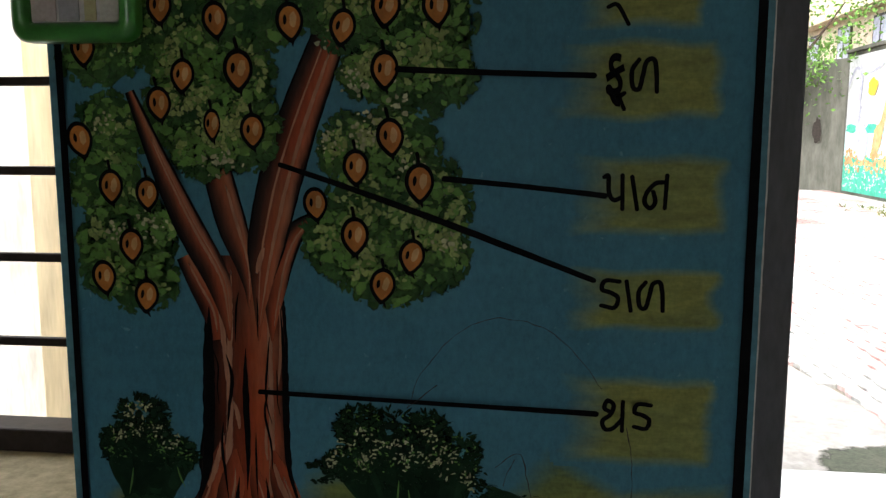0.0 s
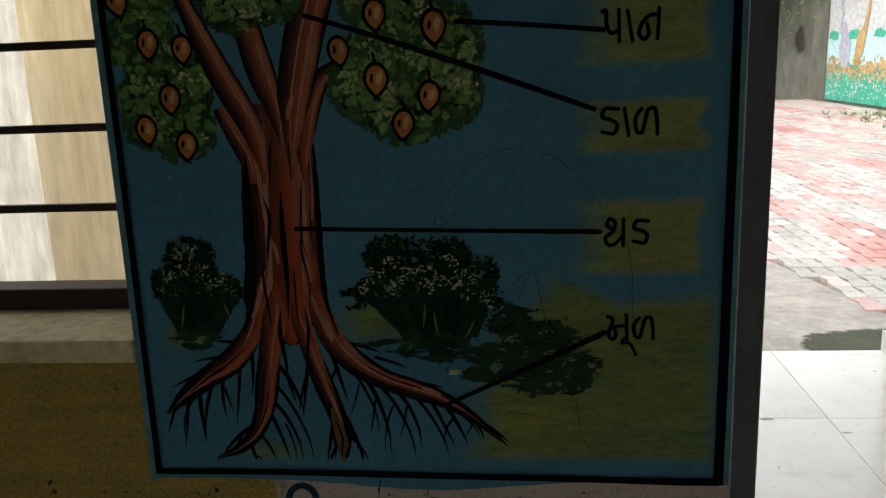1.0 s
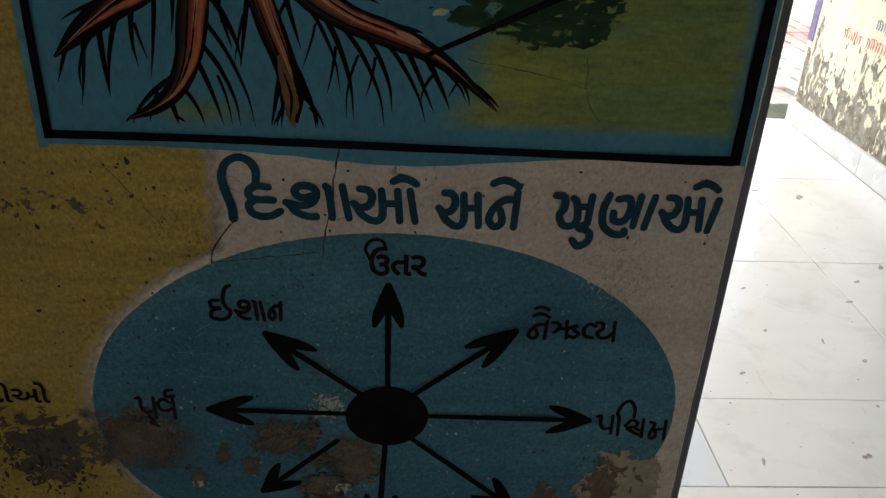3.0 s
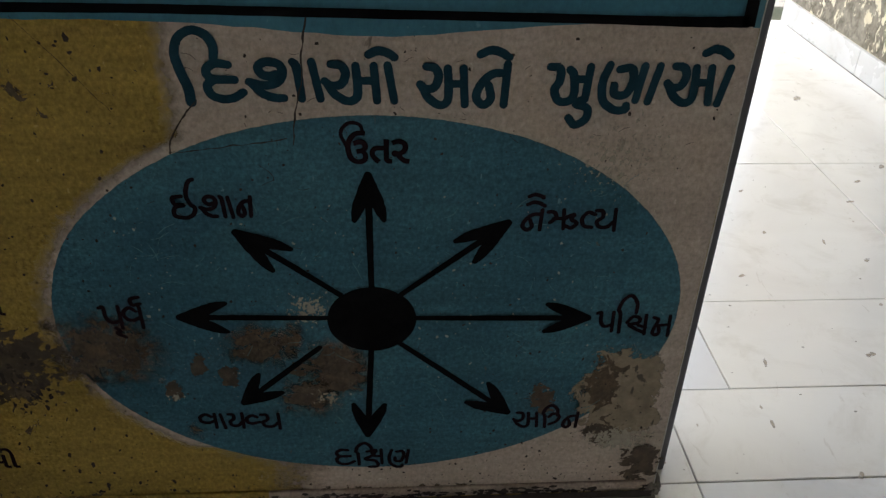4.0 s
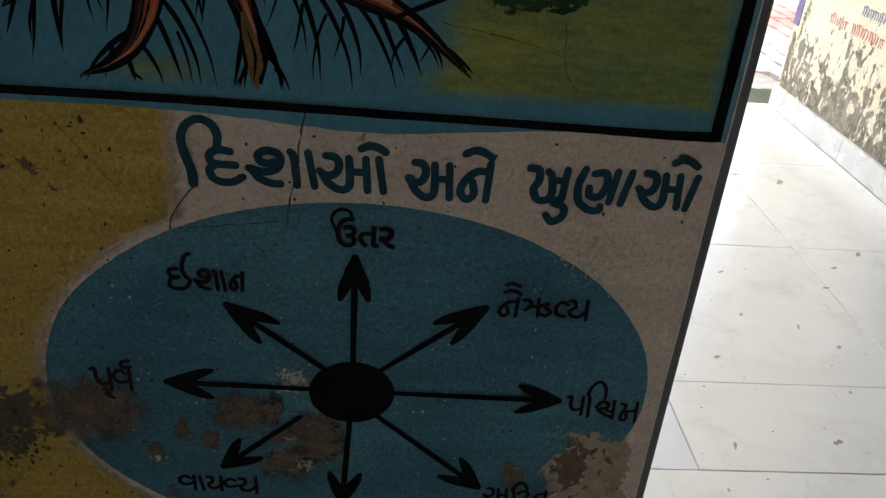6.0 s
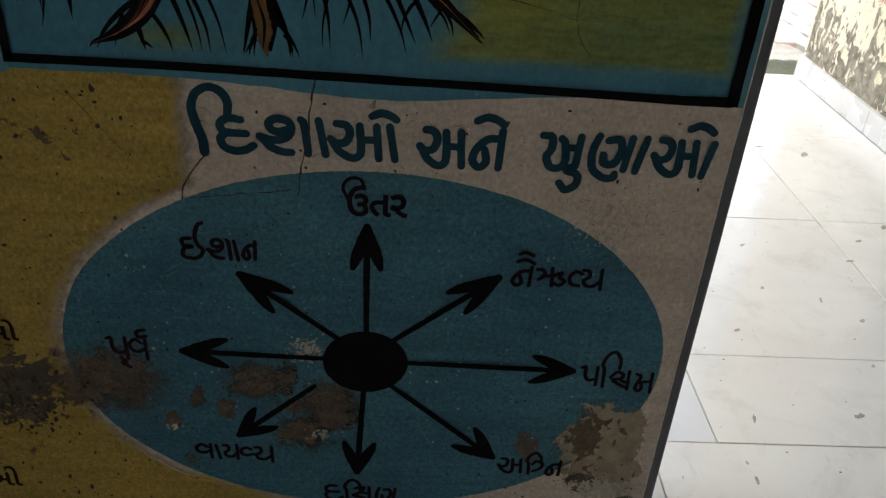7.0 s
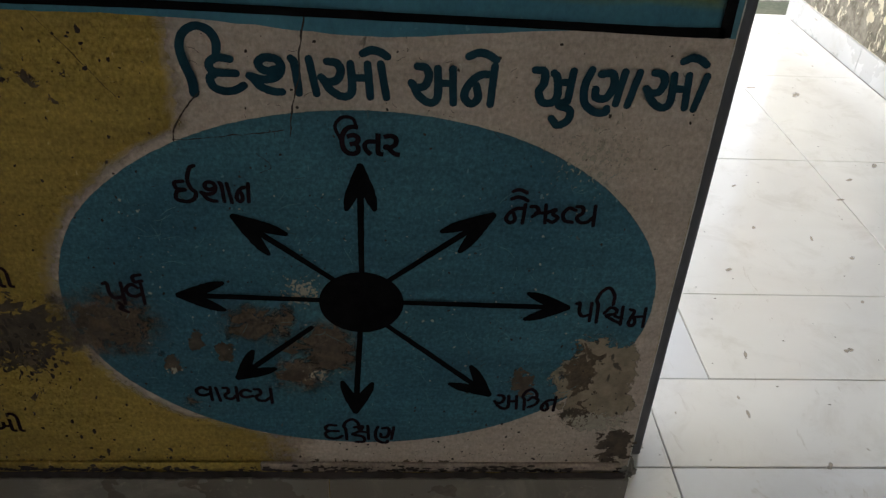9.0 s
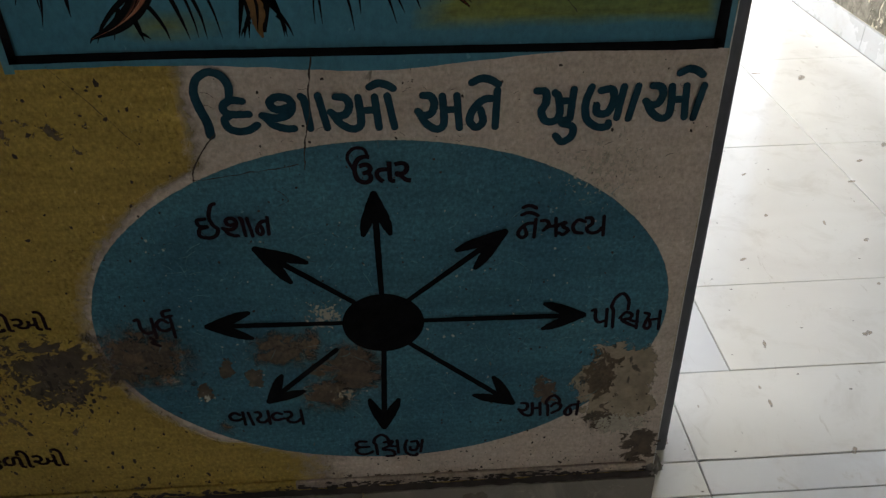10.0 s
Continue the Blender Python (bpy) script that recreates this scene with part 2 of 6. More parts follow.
class Coat:
    """Collects painted shapes of one colour on the wall's face (x across, z up, coat: how many layers proud)."""

    def __init__(self, coat):
        self.y = self.front = -coat * MM
        self.shapes = 0
        self.v, self.f, self.cover = [], [], []
        self.across = {}

    def lift(self):
        self.shapes += 1
        self.y = self.front - 0.0004 * (self.shapes * 0.6180339 % 1.0) if self.shapes > 40 else self.front - 4e-6 * self.shapes

    def ngon(self, pts):
        n = len(self.v)
        self.v += [(x, self.y, z) for x, z in pts]
        self.cover += [1.0] * len(pts)
        self.f.append(tuple(range(n, n + len(pts))))
        self.lift()

    def blob(self, cx, cz, rx, rz, sides=9, rough=0.25, turn=0.0):
        pts = []
        for i in range(sides):
            a = -2 * math.pi * i / sides
            r = 1 + random.uniform(-rough, rough)
            x, z = rx * r * math.cos(a), rz * r * math.sin(a)
            pts.append((cx + x * math.cos(turn) - z * math.sin(turn), cz + x * math.sin(turn) + z * math.cos(turn)))
        self.ngon(pts[::-1])

    def dab(self, cx, cz, rx, rz, sides=9, rough=0.25, turn=0.0):
        """A touch of the brush tip: full in its middle, frayed at its rim."""
        n = len(self.v)
        self.v.append((cx, self.y, cz))
        self.cover.append(1.15)
        for i in range(sides):
            a = 2 * math.pi * i / sides
            r = 1.45 * (1 + random.uniform(-rough, rough))
            x, z = rx * r * math.cos(a), rz * r * math.sin(a)
            self.v.append((cx + x * math.cos(turn) - z * math.sin(turn), self.y, cz + x * math.sin(turn) + z * math.cos(turn)))
            self.cover.append(0.0)
        self.f += [(n, n + 1 + i, n + 1 + (i + 1) % sides) for i in range(sides)]
        self.lift()

    def brushed(self, pts, rough=0.03, steps=9, melt_start=0.0, melt_end=0.0):
        """A broad stroke whose 'across' runs from -1 on its one side to 1 on the other; a melting end keeps to the middle tone."""
        run = catmull(pts, steps)
        m, n, cols = len(run), len(self.v), 9
        for i, (x, z, w) in enumerate(run):
            a, b = run[max(i - 1, 0)], run[min(i + 1, m - 1)]
            d = np.array((b[0] - a[0], b[1] - a[1]))
            d = d / (np.hypot(*d) + 1e-9)
            for c in np.linspace(-1, 1, cols):
                s = max(w, 0.0004) / 2 * c * (1 + random.uniform(-rough, rough) * (abs(c) == 1))
                keep = min(1.0, (i / m) / melt_start if melt_start else 1.0, (1 - i / m) / melt_end if melt_end else 1.0)
                self.across[len(self.v)] = float(c) * (0.15 + 0.85 * keep)
                self.v.append((x - d[1] * s, self.y, z + d[0] * s))
                self.cover.append(1.0)
        for i in range(m - 1):
            for c in range(cols - 1):
                q = n + i * cols + c
                self.f.append((q, q + 1, q + cols + 1, q + cols))
        self.lift()

    def disc(self, cx, cz, rx, rz, sides=48, wobble=0.02, seed=0.0, rim=0.0):
        """Filled oval; with rim the cover fades over that share of the radius."""
        n = len(self.v)
        self.v.append((cx, self.y, cz))
        self.cover.append(1.0)
        rings = (1 - rim, 1 + rim) if rim else (1.0,)
        for k, q in enumerate(rings):
            for i in range(sides):
                a = 2 * math.pi * i / sides
                r = q * (1 + wobble * noise.noise((3 * math.cos(a) + seed, 3 * math.sin(a), seed)))
                self.v.append((cx + rx * r * math.cos(a), self.y, cz + rz * r * math.sin(a)))
                self.cover.append(0.0 if rim and k else 1.0)
        for i in range(sides):
            j = (i + 1) % sides
            self.f.append((n, n + 1 + i, n + 1 + j))
            if rim:
                self.f.append((n + 1 + i, n + 1 + sides + i, n + 1 + sides + j, n + 1 + j))
        self.lift()

    def ribbon(self, pts, width=None, rough=0.0, steps=7, cap=True, soft=False):
        """A brush stroke through (x, z, width) points."""
        if width is not None:
            pts = [(x, z, width) for x, z in pts]
        run = catmull(pts, steps)
        n = len(self.v)
        m = len(run)
        for i, (x, z, w) in enumerate(run):
            a, b = run[max(i - 1, 0)], run[min(i + 1, m - 1)]
            d = np.array((b[0] - a[0], b[1] - a[1]))
            d = d / (np.hypot(*d) + 1e-9)
            nx, nz = -d[1], d[0]
            l = max(w, 0.0004) / 2 * (1 + random.uniform(-rough, rough))
            r = max(w, 0.0004) / 2 * (1 + random.uniform(-rough, rough))
            cols = (1, 0.4, -0.4, -1) if soft else (1, -1)
            for c in cols:
                s = l if c > 0 else r
                self.v.append((x + nx * s * c, self.y, z + nz * s * c))
                e = min(i, m - 1 - i) / max(m * 0.18, 1)
                self.cover.append((0.0 if abs(c) == 1 else min(1.0, e)) if soft else 1.0)
        k = 4 if soft else 2
        for i in range(m - 1):
            for c in range(k - 1):
                q = n + i * k + c
                self.f.append((q, q + 1, q + k + 1, q + k))
        self.lift()
        if cap and not soft:
            for x, z, w in (run[0], run[-1]):
                self.blob(x, z, w / 2, w / 2, 12, 0.0)

    def sheet(self, x0, z0, x1, z1, cover=None, nx=24, nz=24, edge=None):
        """A grid; cover(u, v) in 0..1 says how full the coat is; edge(x, z) may shift a point."""
        n = len(self.v)
        for j in range(nz + 1):
            for i in range(nx + 1):
                u, v = i / nx, j / nz
                x, z = x0 + u * (x1 - x0), z0 + v * (z1 - z0)
                if edge:
                    x, z = edge(u, v, x, z)
                self.v.append((x, self.y, z))
                self.cover.append(cover(u, v) if cover else 1.0)
        for j in range(nz):
            for i in range(nx):
                q = n + j * (nx + 1) + i
                quad = (q, q + 1, q + nx + 2, q + nx + 1)
                if max(self.cover[c] for c in quad) > 0.001:
                    self.f.append(quad)
        self.lift()

    def done(self, name, mat, parent, label=""):
        me = mesh_of(name, self.v, self.f)
        a = me.attributes.new("cover", "FLOAT", "POINT")
        a.data.foreach_set("value", self.cover)
        if self.across:
            a = me.attributes.new("across", "FLOAT", "POINT")
            a.data.foreach_set("value", [self.across.get(i, 0.0) for i in range(len(self.v))])
        return add_part(name, me, mat, parent, label)


def dome(u, v, power=1.0):
    """Full in the middle of a sheet, nothing at its rim."""
    d = max(abs(2 * u - 1), abs(2 * v - 1))
    r = math.hypot(2 * u - 1, 2 * v - 1)
    return max(0.0, min(1.0, (1.0 - 0.3 * d - 0.7 * r) * 2.0 * power))


def lettering(name, text, x0, x1, z0, z1, mat, parent, bold=0.02, coat=9.0, place=None, lean=0.0, label=""):
    """Painted word in the built-in font, fitted into x0..x1 and the body height z0..z1 (base line and head line)."""
    cu = bpy.data.curves.new(name, "FONT")
    cu.body = text
    cu.size = 1.0
    cu.bevel_depth = bold
    cu.bevel_resolution = 1
    cu.resolution_u = 3
    tmp = new("tmp_text", cu)
    bpy.context.view_layer.update()
    me = bpy.data.meshes.new_from_object(tmp.evaluated_get(bpy.context.evaluated_depsgraph_get()))
    bpy.data.objects.remove(tmp)
    bpy.data.curves.remove(cu)
    xs = [v.co.x for v in me.vertices]
    lo, hi = min(xs), max(xs)
    body = 0.60
    thick = (z1 - z0) / body * 0.35
    for v in me.vertices:
        x = x0 + (v.co.x - lo) / (hi - lo) * (x1 - x0)
        z = z0 + v.co.y / body * (z1 - z0)
        x += lean * (z - z0) + 0.0004 * noise.noise((x * 90, z * 90, 1.0))
        z += 0.0004 * noise.noise((x * 90, z * 90, 7.0))
        v.co = (x, -coat * MM - v.co.z * thick, z)
    me.name = name
    me.materials.clear()
    if place is not None:
        me.transform(place)
    return add_part(name, me, mat, parent, label)


# ---- more materials ----
def tile_mat(name, base, alt, rough=0.115):
    m, nt, b = nodes_of(name)
    broad = ramp(nt, noise_tex(nt, 2.6, 6, 0.62, (1, 1, 1), 1.2), (0.35, 0.0), (0.7, 1.0))
    col = mix_rgb(nt, broad, base, alt)
    info = nt.nodes.new("ShaderNodeObjectInfo")
    col = mix_rgb(nt, 1.0, col, ramp(nt, info.outputs["Random"], (0.0, 0.90), (1.0, 1.05)), "MULTIPLY")
    dirt = ramp(nt, noise_tex(nt, 7.0, 9, 0.72, (1, 1, 1), 0.6), (0.52, 0.0), (0.80, 0.5))
    col = mix_rgb(nt, dirt, col, (0.45, 0.41, 0.34))
    scuff = ramp(nt, noise_tex(nt, 26.0, 5, 0.7, (1, 0.35, 1), 1.5), (0.62, 0.0), (0.74, 0.55))
    col = mix_rgb(nt, scuff, col, (0.40, 0.35, 0.28))
    spots = ramp(nt, noise_tex(nt, 33.0, 3, 0.5, (1, 0.55, 1), 0.3), (0.250, 0.8), (0.275, 0.0))
    col = mix_rgb(nt, spots, col, (0.33, 0.285, 0.22))
    nt.links.new(col, b.inputs["Base Color"])
    wet = ramp(nt, noise_tex(nt, 5.0, 5, 0.6), (0.35, rough * 0.6), (0.65, rough * 1.7))
    nt.links.new(wet, b.inputs["Roughness"])
    b.inputs["Specular IOR Level"].default_value = 0.5
    bump(nt, b, noise_tex(nt, 14.0, 4, 0.5), 0.05, 0.002)
    return m


MARBLE = tile_mat("cream_vitrified_tile", (0.745, 0.73, 0.68), (0.685, 0.665, 0.615))
MARBLE_GREY = tile_mat("grey_vitrified_tile", (0.72, 0.725, 0.72), (0.66, 0.66, 0.645))
GROUT = paint("grout", (0.34, 0.32, 0.28), (0.24, 0.225, 0.20), 0.95, 20.0)
SKIRT = tile_mat("skirting_tile", (0.145, 0.130, 0.105), (0.115, 0.100, 0.080), 0.3)
SKIRT_WHITE = tile_mat("white_skirting_tile", (0.66, 0.66, 0.66), (0.58, 0.58, 0.57), 0.25)
FRAME_PAINT = paint("dark_door_frame", (0.075, 0.077, 0.084), (0.052, 0.054, 0.060), 0.40, 12.0, stretch=(1, 1, 0.3), spec=0.35)
BAR_PAINT = paint("brown_black_bar", (0.040, 0.032, 0.028), (0.028, 0.022, 0.02), 0.45, 20.0)
LEAF_STEEL = paint("blue_black_door", (0.020, 0.024, 0.030), (0.045, 0.052, 0.060), 0.5, 7.0, stretch=(1, 1, 0.6))
PLASTER_EDGE = paint("chipped_white_edge", (0.55, 0.53, 0.49), (0.30, 0.28, 0.25), 0.8, 60.0)
CREAM_WALL = paint("cream_limewash", (0.76, 0.71, 0.56), (0.70, 0.63, 0.47), 0.85, 3.0, fine=30, grainy=0.5)
CREAM_STAINED = paint("stained_cream_column", (0.68, 0.59, 0.41), (0.54, 0.44, 0.27), 0.85, 3.0, stretch=(2.5, 2.5, 0.35), fine=9, bumpy=0.05, grainy=0.8)
WHITE_STAINED = paint("weathered_white_wall", (0.45, 0.43, 0.38), (0.35, 0.33, 0.285), 0.9, 2.2, stretch=(2.0, 2.0, 0.4), fine=9, bumpy=0.05)
PURPLE = paint("violet_edge_stripe", (0.20, 0.17, 0.30), (0.27, 0.23, 0.36), 0.7, 9.0)
MOULD = fringe(paint("black_mould", (0.16, 0.145, 0.115), (0.36, 0.33, 0.27), 0.95, 24.0), 26, 0.50, 0.62, (1, 1, 0.6), 0.5, 10, 3.2)
CEMENT = paint("wet_cement", (0.34, 0.31, 0.275), (0.20, 0.185, 0.16), 0.35, 3.2, fine=16, bumpy=0.8)
MOSS = fringe(paint("mossy_cement", (0.055, 0.062, 0.042), (0.085, 0.085, 0.06), 0.8, 6.0), 8, 0.35, 0.6)
GROUND = paint("earth", (0.22, 0.19, 0.15), (0.16, 0.14, 0.11), 0.95, 0.6, fine=12)
# the whitish second tone of the red pavers paints in wet sky sheen
PAVER_RED = paint("red_paver", (0.29, 0.105, 0.090), (0.45, 0.37, 0.345), 0.35, 0.75, fine=18, island=0.22)
PAVER_PALE = paint("pale_grey_paver", (0.42, 0.41, 0.385), (0.27, 0.262, 0.24), 0.35, 0.75, fine=18, island=0.20)
CONCRETE_WALL = paint("weathered_concrete", (0.145, 0.142, 0.118), (0.072, 0.074, 0.058), 0.9, 0.9, stretch=(1.2, 1.2, 0.45), fine=5, grainy=0.9)
GREEN_PLASTIC = paint("green_plastic", (0.035, 0.175, 0.026), (0.030, 0.155, 0.024), 0.28, 8.0, spec=0.5, bumpy=0.03)
PICTURE_GREY = paint("faded_print", (0.36, 0.36, 0.36), (0.46, 0.43, 0.40), 0.35, 25.0)


# ---- the room ----
ZC = 2.95          # ceiling
WT = 0.23          # wall thickness
XL, XR = -0.342, 0.376   # pier between window and door
WX0 = -1.55        # window's other side
DX1 = 1.56         # door's other side
SILL = 0.912
HEAD = 2.10
RX0, RX1, RY0 = -3.0, 2.9, -4.2

wall_front = empty("wall_front", (0, 0, 0), "yellow painted plaster wall with mural, window and doorway", "wall", kind="structure")


def wall_block(lo, hi, mat=WALL_YELLOW):
    return box("plaster", lo, hi, mat, wall_front)


wall_block((XL, 0, 0), (XR, WT, ZC))
wall_block((WX0, 0, 0), (XL, WT, SILL - 0.03))
wall_block((WX0, 0, HEAD), (XL, WT, ZC))
wall_block((RX0, 0, 0), (WX0, WT, ZC))
wall_block((XR, 0, HEAD), (DX1, WT, ZC))
wall_block((DX1, 0, 0), (RX1, WT, ZC))

wall_left = box("wall_left", (RX0 - WT, RY0 - WT, 0), (RX0, WT, ZC), WALL_PLAIN)
tagged(wall_left, "plain limewashed side wall of the classroom", "wall", kind="structure")
wall_right = box("wall_right", (RX1, RY0 - WT, 0), (RX1 + WT, WT, ZC), WALL_PLAIN)
tagged(wall_right, "plain limewashed side wall of the classroom", "wall", kind="structure")
# unseen back wall; its opening is added and sized to light the mural wall
wall_back = empty("wall_back", (0, 0, 0), "unseen limewashed back wall with an opening added to let sky light in", "wall", kind="structure")
for lo, hi in (((RX0, RY0 - WT, 0), (RX1, RY0, 0.95)), ((RX0, RY0 - WT, 2.2), (RX1, RY0, ZC)),
               ((RX0, RY0 - WT, 0.95), (-0.7, RY0, 2.2)), ((0.6, RY0 - WT, 0.95), (RX1, RY0, 2.2))):
    box("plaster", lo, hi, WALL_PLAIN, wall_back)
ceiling = box("ceiling", (RX0 - WT, RY0 - WT, ZC), (RX1 + WT, WT, ZC + 0.15), CEILING)
tagged(ceiling, "white painted concrete slab over the room", "ceiling", kind="structure")
# unseen slab added to hold back sky light; its extent sets the floor's brightness
canopy = box("ceiling_veranda", (-0.65, WT + 0.001, ZC), (RX1 + WT, 1.0, ZC + 0.12), CEILING)
tagged(canopy, "unseen white slab over the doorway, sized to shade the veranda floor", "ceiling", kind="structure")

# window: frame, bars, sill
window = empty("window_1", (0, 0, 0), "open window with dark horizontal bars", "window", kind="structure")
box("sill", (WX0, -0.006, SILL - 0.03), (XL, WT, SILL), paint("sill_cream", (0.52, 0.44, 0.27), (0.43, 0.36, 0.21), 0.6, 7.0, (0.2, 0.15, 0.08), 0.27), window, 0.004, "dusty cream plaster sill")
box("frame", (WX0, 0.125, SILL), (XL, 0.175, SILL + 0.030), BAR_PAINT, window, 0.003)
box("frame", (WX0, 0.125, HEAD - 0.03), (XL, 0.175, HEAD), BAR_PAINT, window, 0.003)
box("frame", (WX0, 0.127, SILL + 0.03), (WX0 + 0.03, 0.173, HEAD - 0.03), BAR_PAINT, window, 0.003)
for k in range(10):
    z = 1.052 + 0.1085 * k
    box("bar", (WX0 + 0.03, 0.142, z - 0.0055), (XL, 0.152, z + 0.0055), BAR_PAINT, window, 0.002)

# doorway: frame post, leaf
door_frame = empty("door_frame", (0, 0, 0), "dark painted door frame set in the doorway", "door frame", kind="structure")
box("post", (XR + 0.0005, 0.118, 0.0), (0.442, 0.205, HEAD), FRAME_PAINT, door_frame, 0.004)
box("post", (DX1 - 0.052, 0.118, 0.0), (DX1 - 0.0005, 0.205, HEAD), FRAME_PAINT, door_frame, 0.004)
box("head", (0.442, 0.118, HEAD - 0.06), (DX1 - 0.052, 0.205, HEAD), FRAME_PAINT, door_frame, 0.004)
door = empty("door_1", (DX1, 0.26, 0), "blue-black steel door leaf folded back against the veranda wall", "door", kind="structure")
leafbm = box_bm((1.528 - DX1, 0.0, 0.03), (1.562 - DX1, 1.085, HEAD - 0.07), 0.006)
part("leaf", leafbm, LEAF_STEEL, door)
for zz in (0.4, 1.0, 1.6):
    box("rail", (1.518 - DX1, 0.05, zz), (1.5275 - DX1, 1.035, zz + 0.05), LEAF_STEEL, door, 0.002)

# worn white corner bead of the pier
bead = Coat(2)
pts = []
z = 0.10
while z < 2.05:
    pts.append((XR - 0.0008 + 0.0011 * noise.noise((z * 7, 0, 3)), z, 0.0016 + 0.0012 * noise.noise((z * 23, 1, 0))))
    z += 0.02
bead.ribbon(pts, None, 0.3, 2, False)
bead.done("corner_bead", PLASTER_EDGE, wall_front, "chipped white plaster arris")

# skirting
skirting = empty("baseboard", (0, 0, 0), "dull brown skirting tiles with a dark crumbling joint", "skirting", kind="structure")
xs = [-1.845, -1.239, -0.6385, -0.0385, XR + 0.004]
for a, b in zip(xs, xs[1:]):
    box("tile", (a + 0.001, -0.009, 0.0), (b - 0.001, -0.0005, 0.090), SKIRT, skirting, 0.0012)
lip = Coat(14)
lip.ribbon([(x, 0.0985 + 0.0016 * noise.noise((x * 9, 2, 1)), 0.013 + 0.004 * noise.noise((x * 31, 5, 1))) for x in np.linspace(-1.5, XR - 0.004, 70)], None, 0.25, 3, False)
lip.done("joint", CRACK, skirting, "dark crumbling joint above the tiles")
# broken plaster nose at the pier's foot
nose = bmesh.new()
bmesh.ops.create_icosphere(nose, subdivisions=3, radius=1.0)
for v in nose.verts:
    n = noise.noise(v.co * 2.3) * 0.35 + noise.noise(v.co * 6.0) * 0.12
    v.co = Vector((XR - 0.002 + v.co.x * 0.014 * (1 + n), 0.012 + v.co.y * 0.020 * (1 + n), 0.098 + v.co.z * 0.015 * (1 + n)))
part("plaster_nose", nose, paint("grey_mortar", (0.22, 0.20, 0.175), (0.13, 0.12, 0.105), 0.95, 40.0, bumpy=0.7), wall_front, "crumbling grey mortar")

# ---- tree mural on the pier ----
mural = empty("tree_mural", (0, 0, 0.72), "painted wall mural of a fruit tree with labelled parts", "mural")
mural.location = (0, 0, 0)
c = Coat(0.8)
c.sheet(XL + 0.0005, 0.722, XR - 0.001, 2.05, None, 40, 60, lambda u, v, x, z: (x, z + (0.0015 * noise.noise((x * 40, 3, 0)) + 0.004 - 0.014 * math.exp(-((x - 0.02) / 0.13) ** 2) if v == 0 else 0)))
c.done("blue_background", SKY_BLUE, mural, "grey-blue painted sky ground")
for x0, x1 in ((XL + 0.0005, -0.3315), (0.3675, XR - 0.0012)):
    c = Coat(1.2)
    c.sheet(x0, 0.722, x1, 2.05, None, 2, 50)
    c.done("edge_band", TEAL, mural, "worn teal edge band")


def border(pts):
    q = Coat(7.6)
    q.ribbon(pts, None, 0.05, 10, False)
    q.done("border_line", BLACK, mural)


border([(-0.3285, 0.733, 0.0085), (-0.328, 0.95, 0.008), (-0.3275, 1.2, 0.0078), (-0.328, 1.5, 0.008), (-0.328, 2.05, 0.008)])
border([(-0.332, 0.7375, 0.009), (-0.18, 0.737, 0.0085), (0.0, 0.734, 0.0088), (0.18, 0.731, 0.0085), (0.30, 0.7285, 0.0095), (0.362, 0.7285, 0.011)])
border([(0.3615, 0.724, 0.012), (0.3625, 0.95, 0.011), (0.363, 1.2, 0.0095), (0.363, 1.5, 0.0085), (0.363, 2.05, 0.009)])


def smear(x0, z0, x1, z1, mat, name, coat=1.6, power=1.0, label=""):
    q = Coat(coat)
    q.sheet(x0, z0, x1, z1, lambda u, v: dome(u, v, power), 22, 16)
    return q.done(name, mat, mural, label)


# yellow ground behind the words, and the low hill
def patch_cover(u, v, lean):
    """A block of broad level brush strokes: blunt ends, thinner on the side where the brush was set down."""
    start = u / 0.34 + 0.22 * noise.noise((v * 3.5, lean, 0.0)) - 0.08
    end = (1.0 - u + 0.07 * noise.noise((v * 2.6, lean, 5.0))) / 0.10
    wave = 0.06 * noise.noise((u * 3.0, lean, 9.0))
    dx, dz = max(0.0, abs(2 * u - 1) - 0.75) / 0.25, max(0.0, abs(2 * v - 1) - 0.55) / 0.45
    corner = (1.08 - math.hypot(dx, dz)) / 0.35
    return max(0.0, min(1.1, start, end, (v + wave) / 0.16, (1 - v + wave) / 0.16, corner))


for k, (x0, z0, x1, z1) in enumerate(((0.172, 1.328, 0.330, 1.402), (0.184, 1.216, 0.340, 1.294), (0.180, 1.123, 0.338, 1.182), (0.182, 0.982, 0.337, 1.074), (0.19, 1.412, 0.315, 1.50), (0.18, 1.53, 0.33, 1.60))):
    q = Coat(1.6)
    q.sheet(x0 - 0.006, z0 - 0.004, x1 + 0.004, z1 + 0.004, lambda u, v: patch_cover(u, v, 1.7 * k), 44, 28)
    q.done("yellow_patch", OLIVE, mural)


def hill_cover(u, v):
    """Full below the crest, which starts as a rounded knoll and runs on level to the border."""
    x, z = 0.055 + u * 0.307, 0.742 + v * 0.273
    if x < 0.15:
        crest = 1.002 - 3.0 * max(0.0, 0.125 - x) ** 1.1
    elif x < 0.25:
        crest = 1.000 - 0.55 * (x - 0.15)
    else:
        crest = 0.945 + 0.14 * (x - 0.25)
    left = 0.080 + 0.9 * max(0.0, z - 0.90) if z > 0.862 else 0.062 - 0.35 * max(0.0, 0.800 - z) + 0.02 * noise.noise((z * 40, 0, 6))
    return max(0.0, min(1.05, (crest + 0.012 - z) / 0.022, (x - left) / 0.045, (0.362 - x) / 0.020, (z - 0.748) / 0.016))


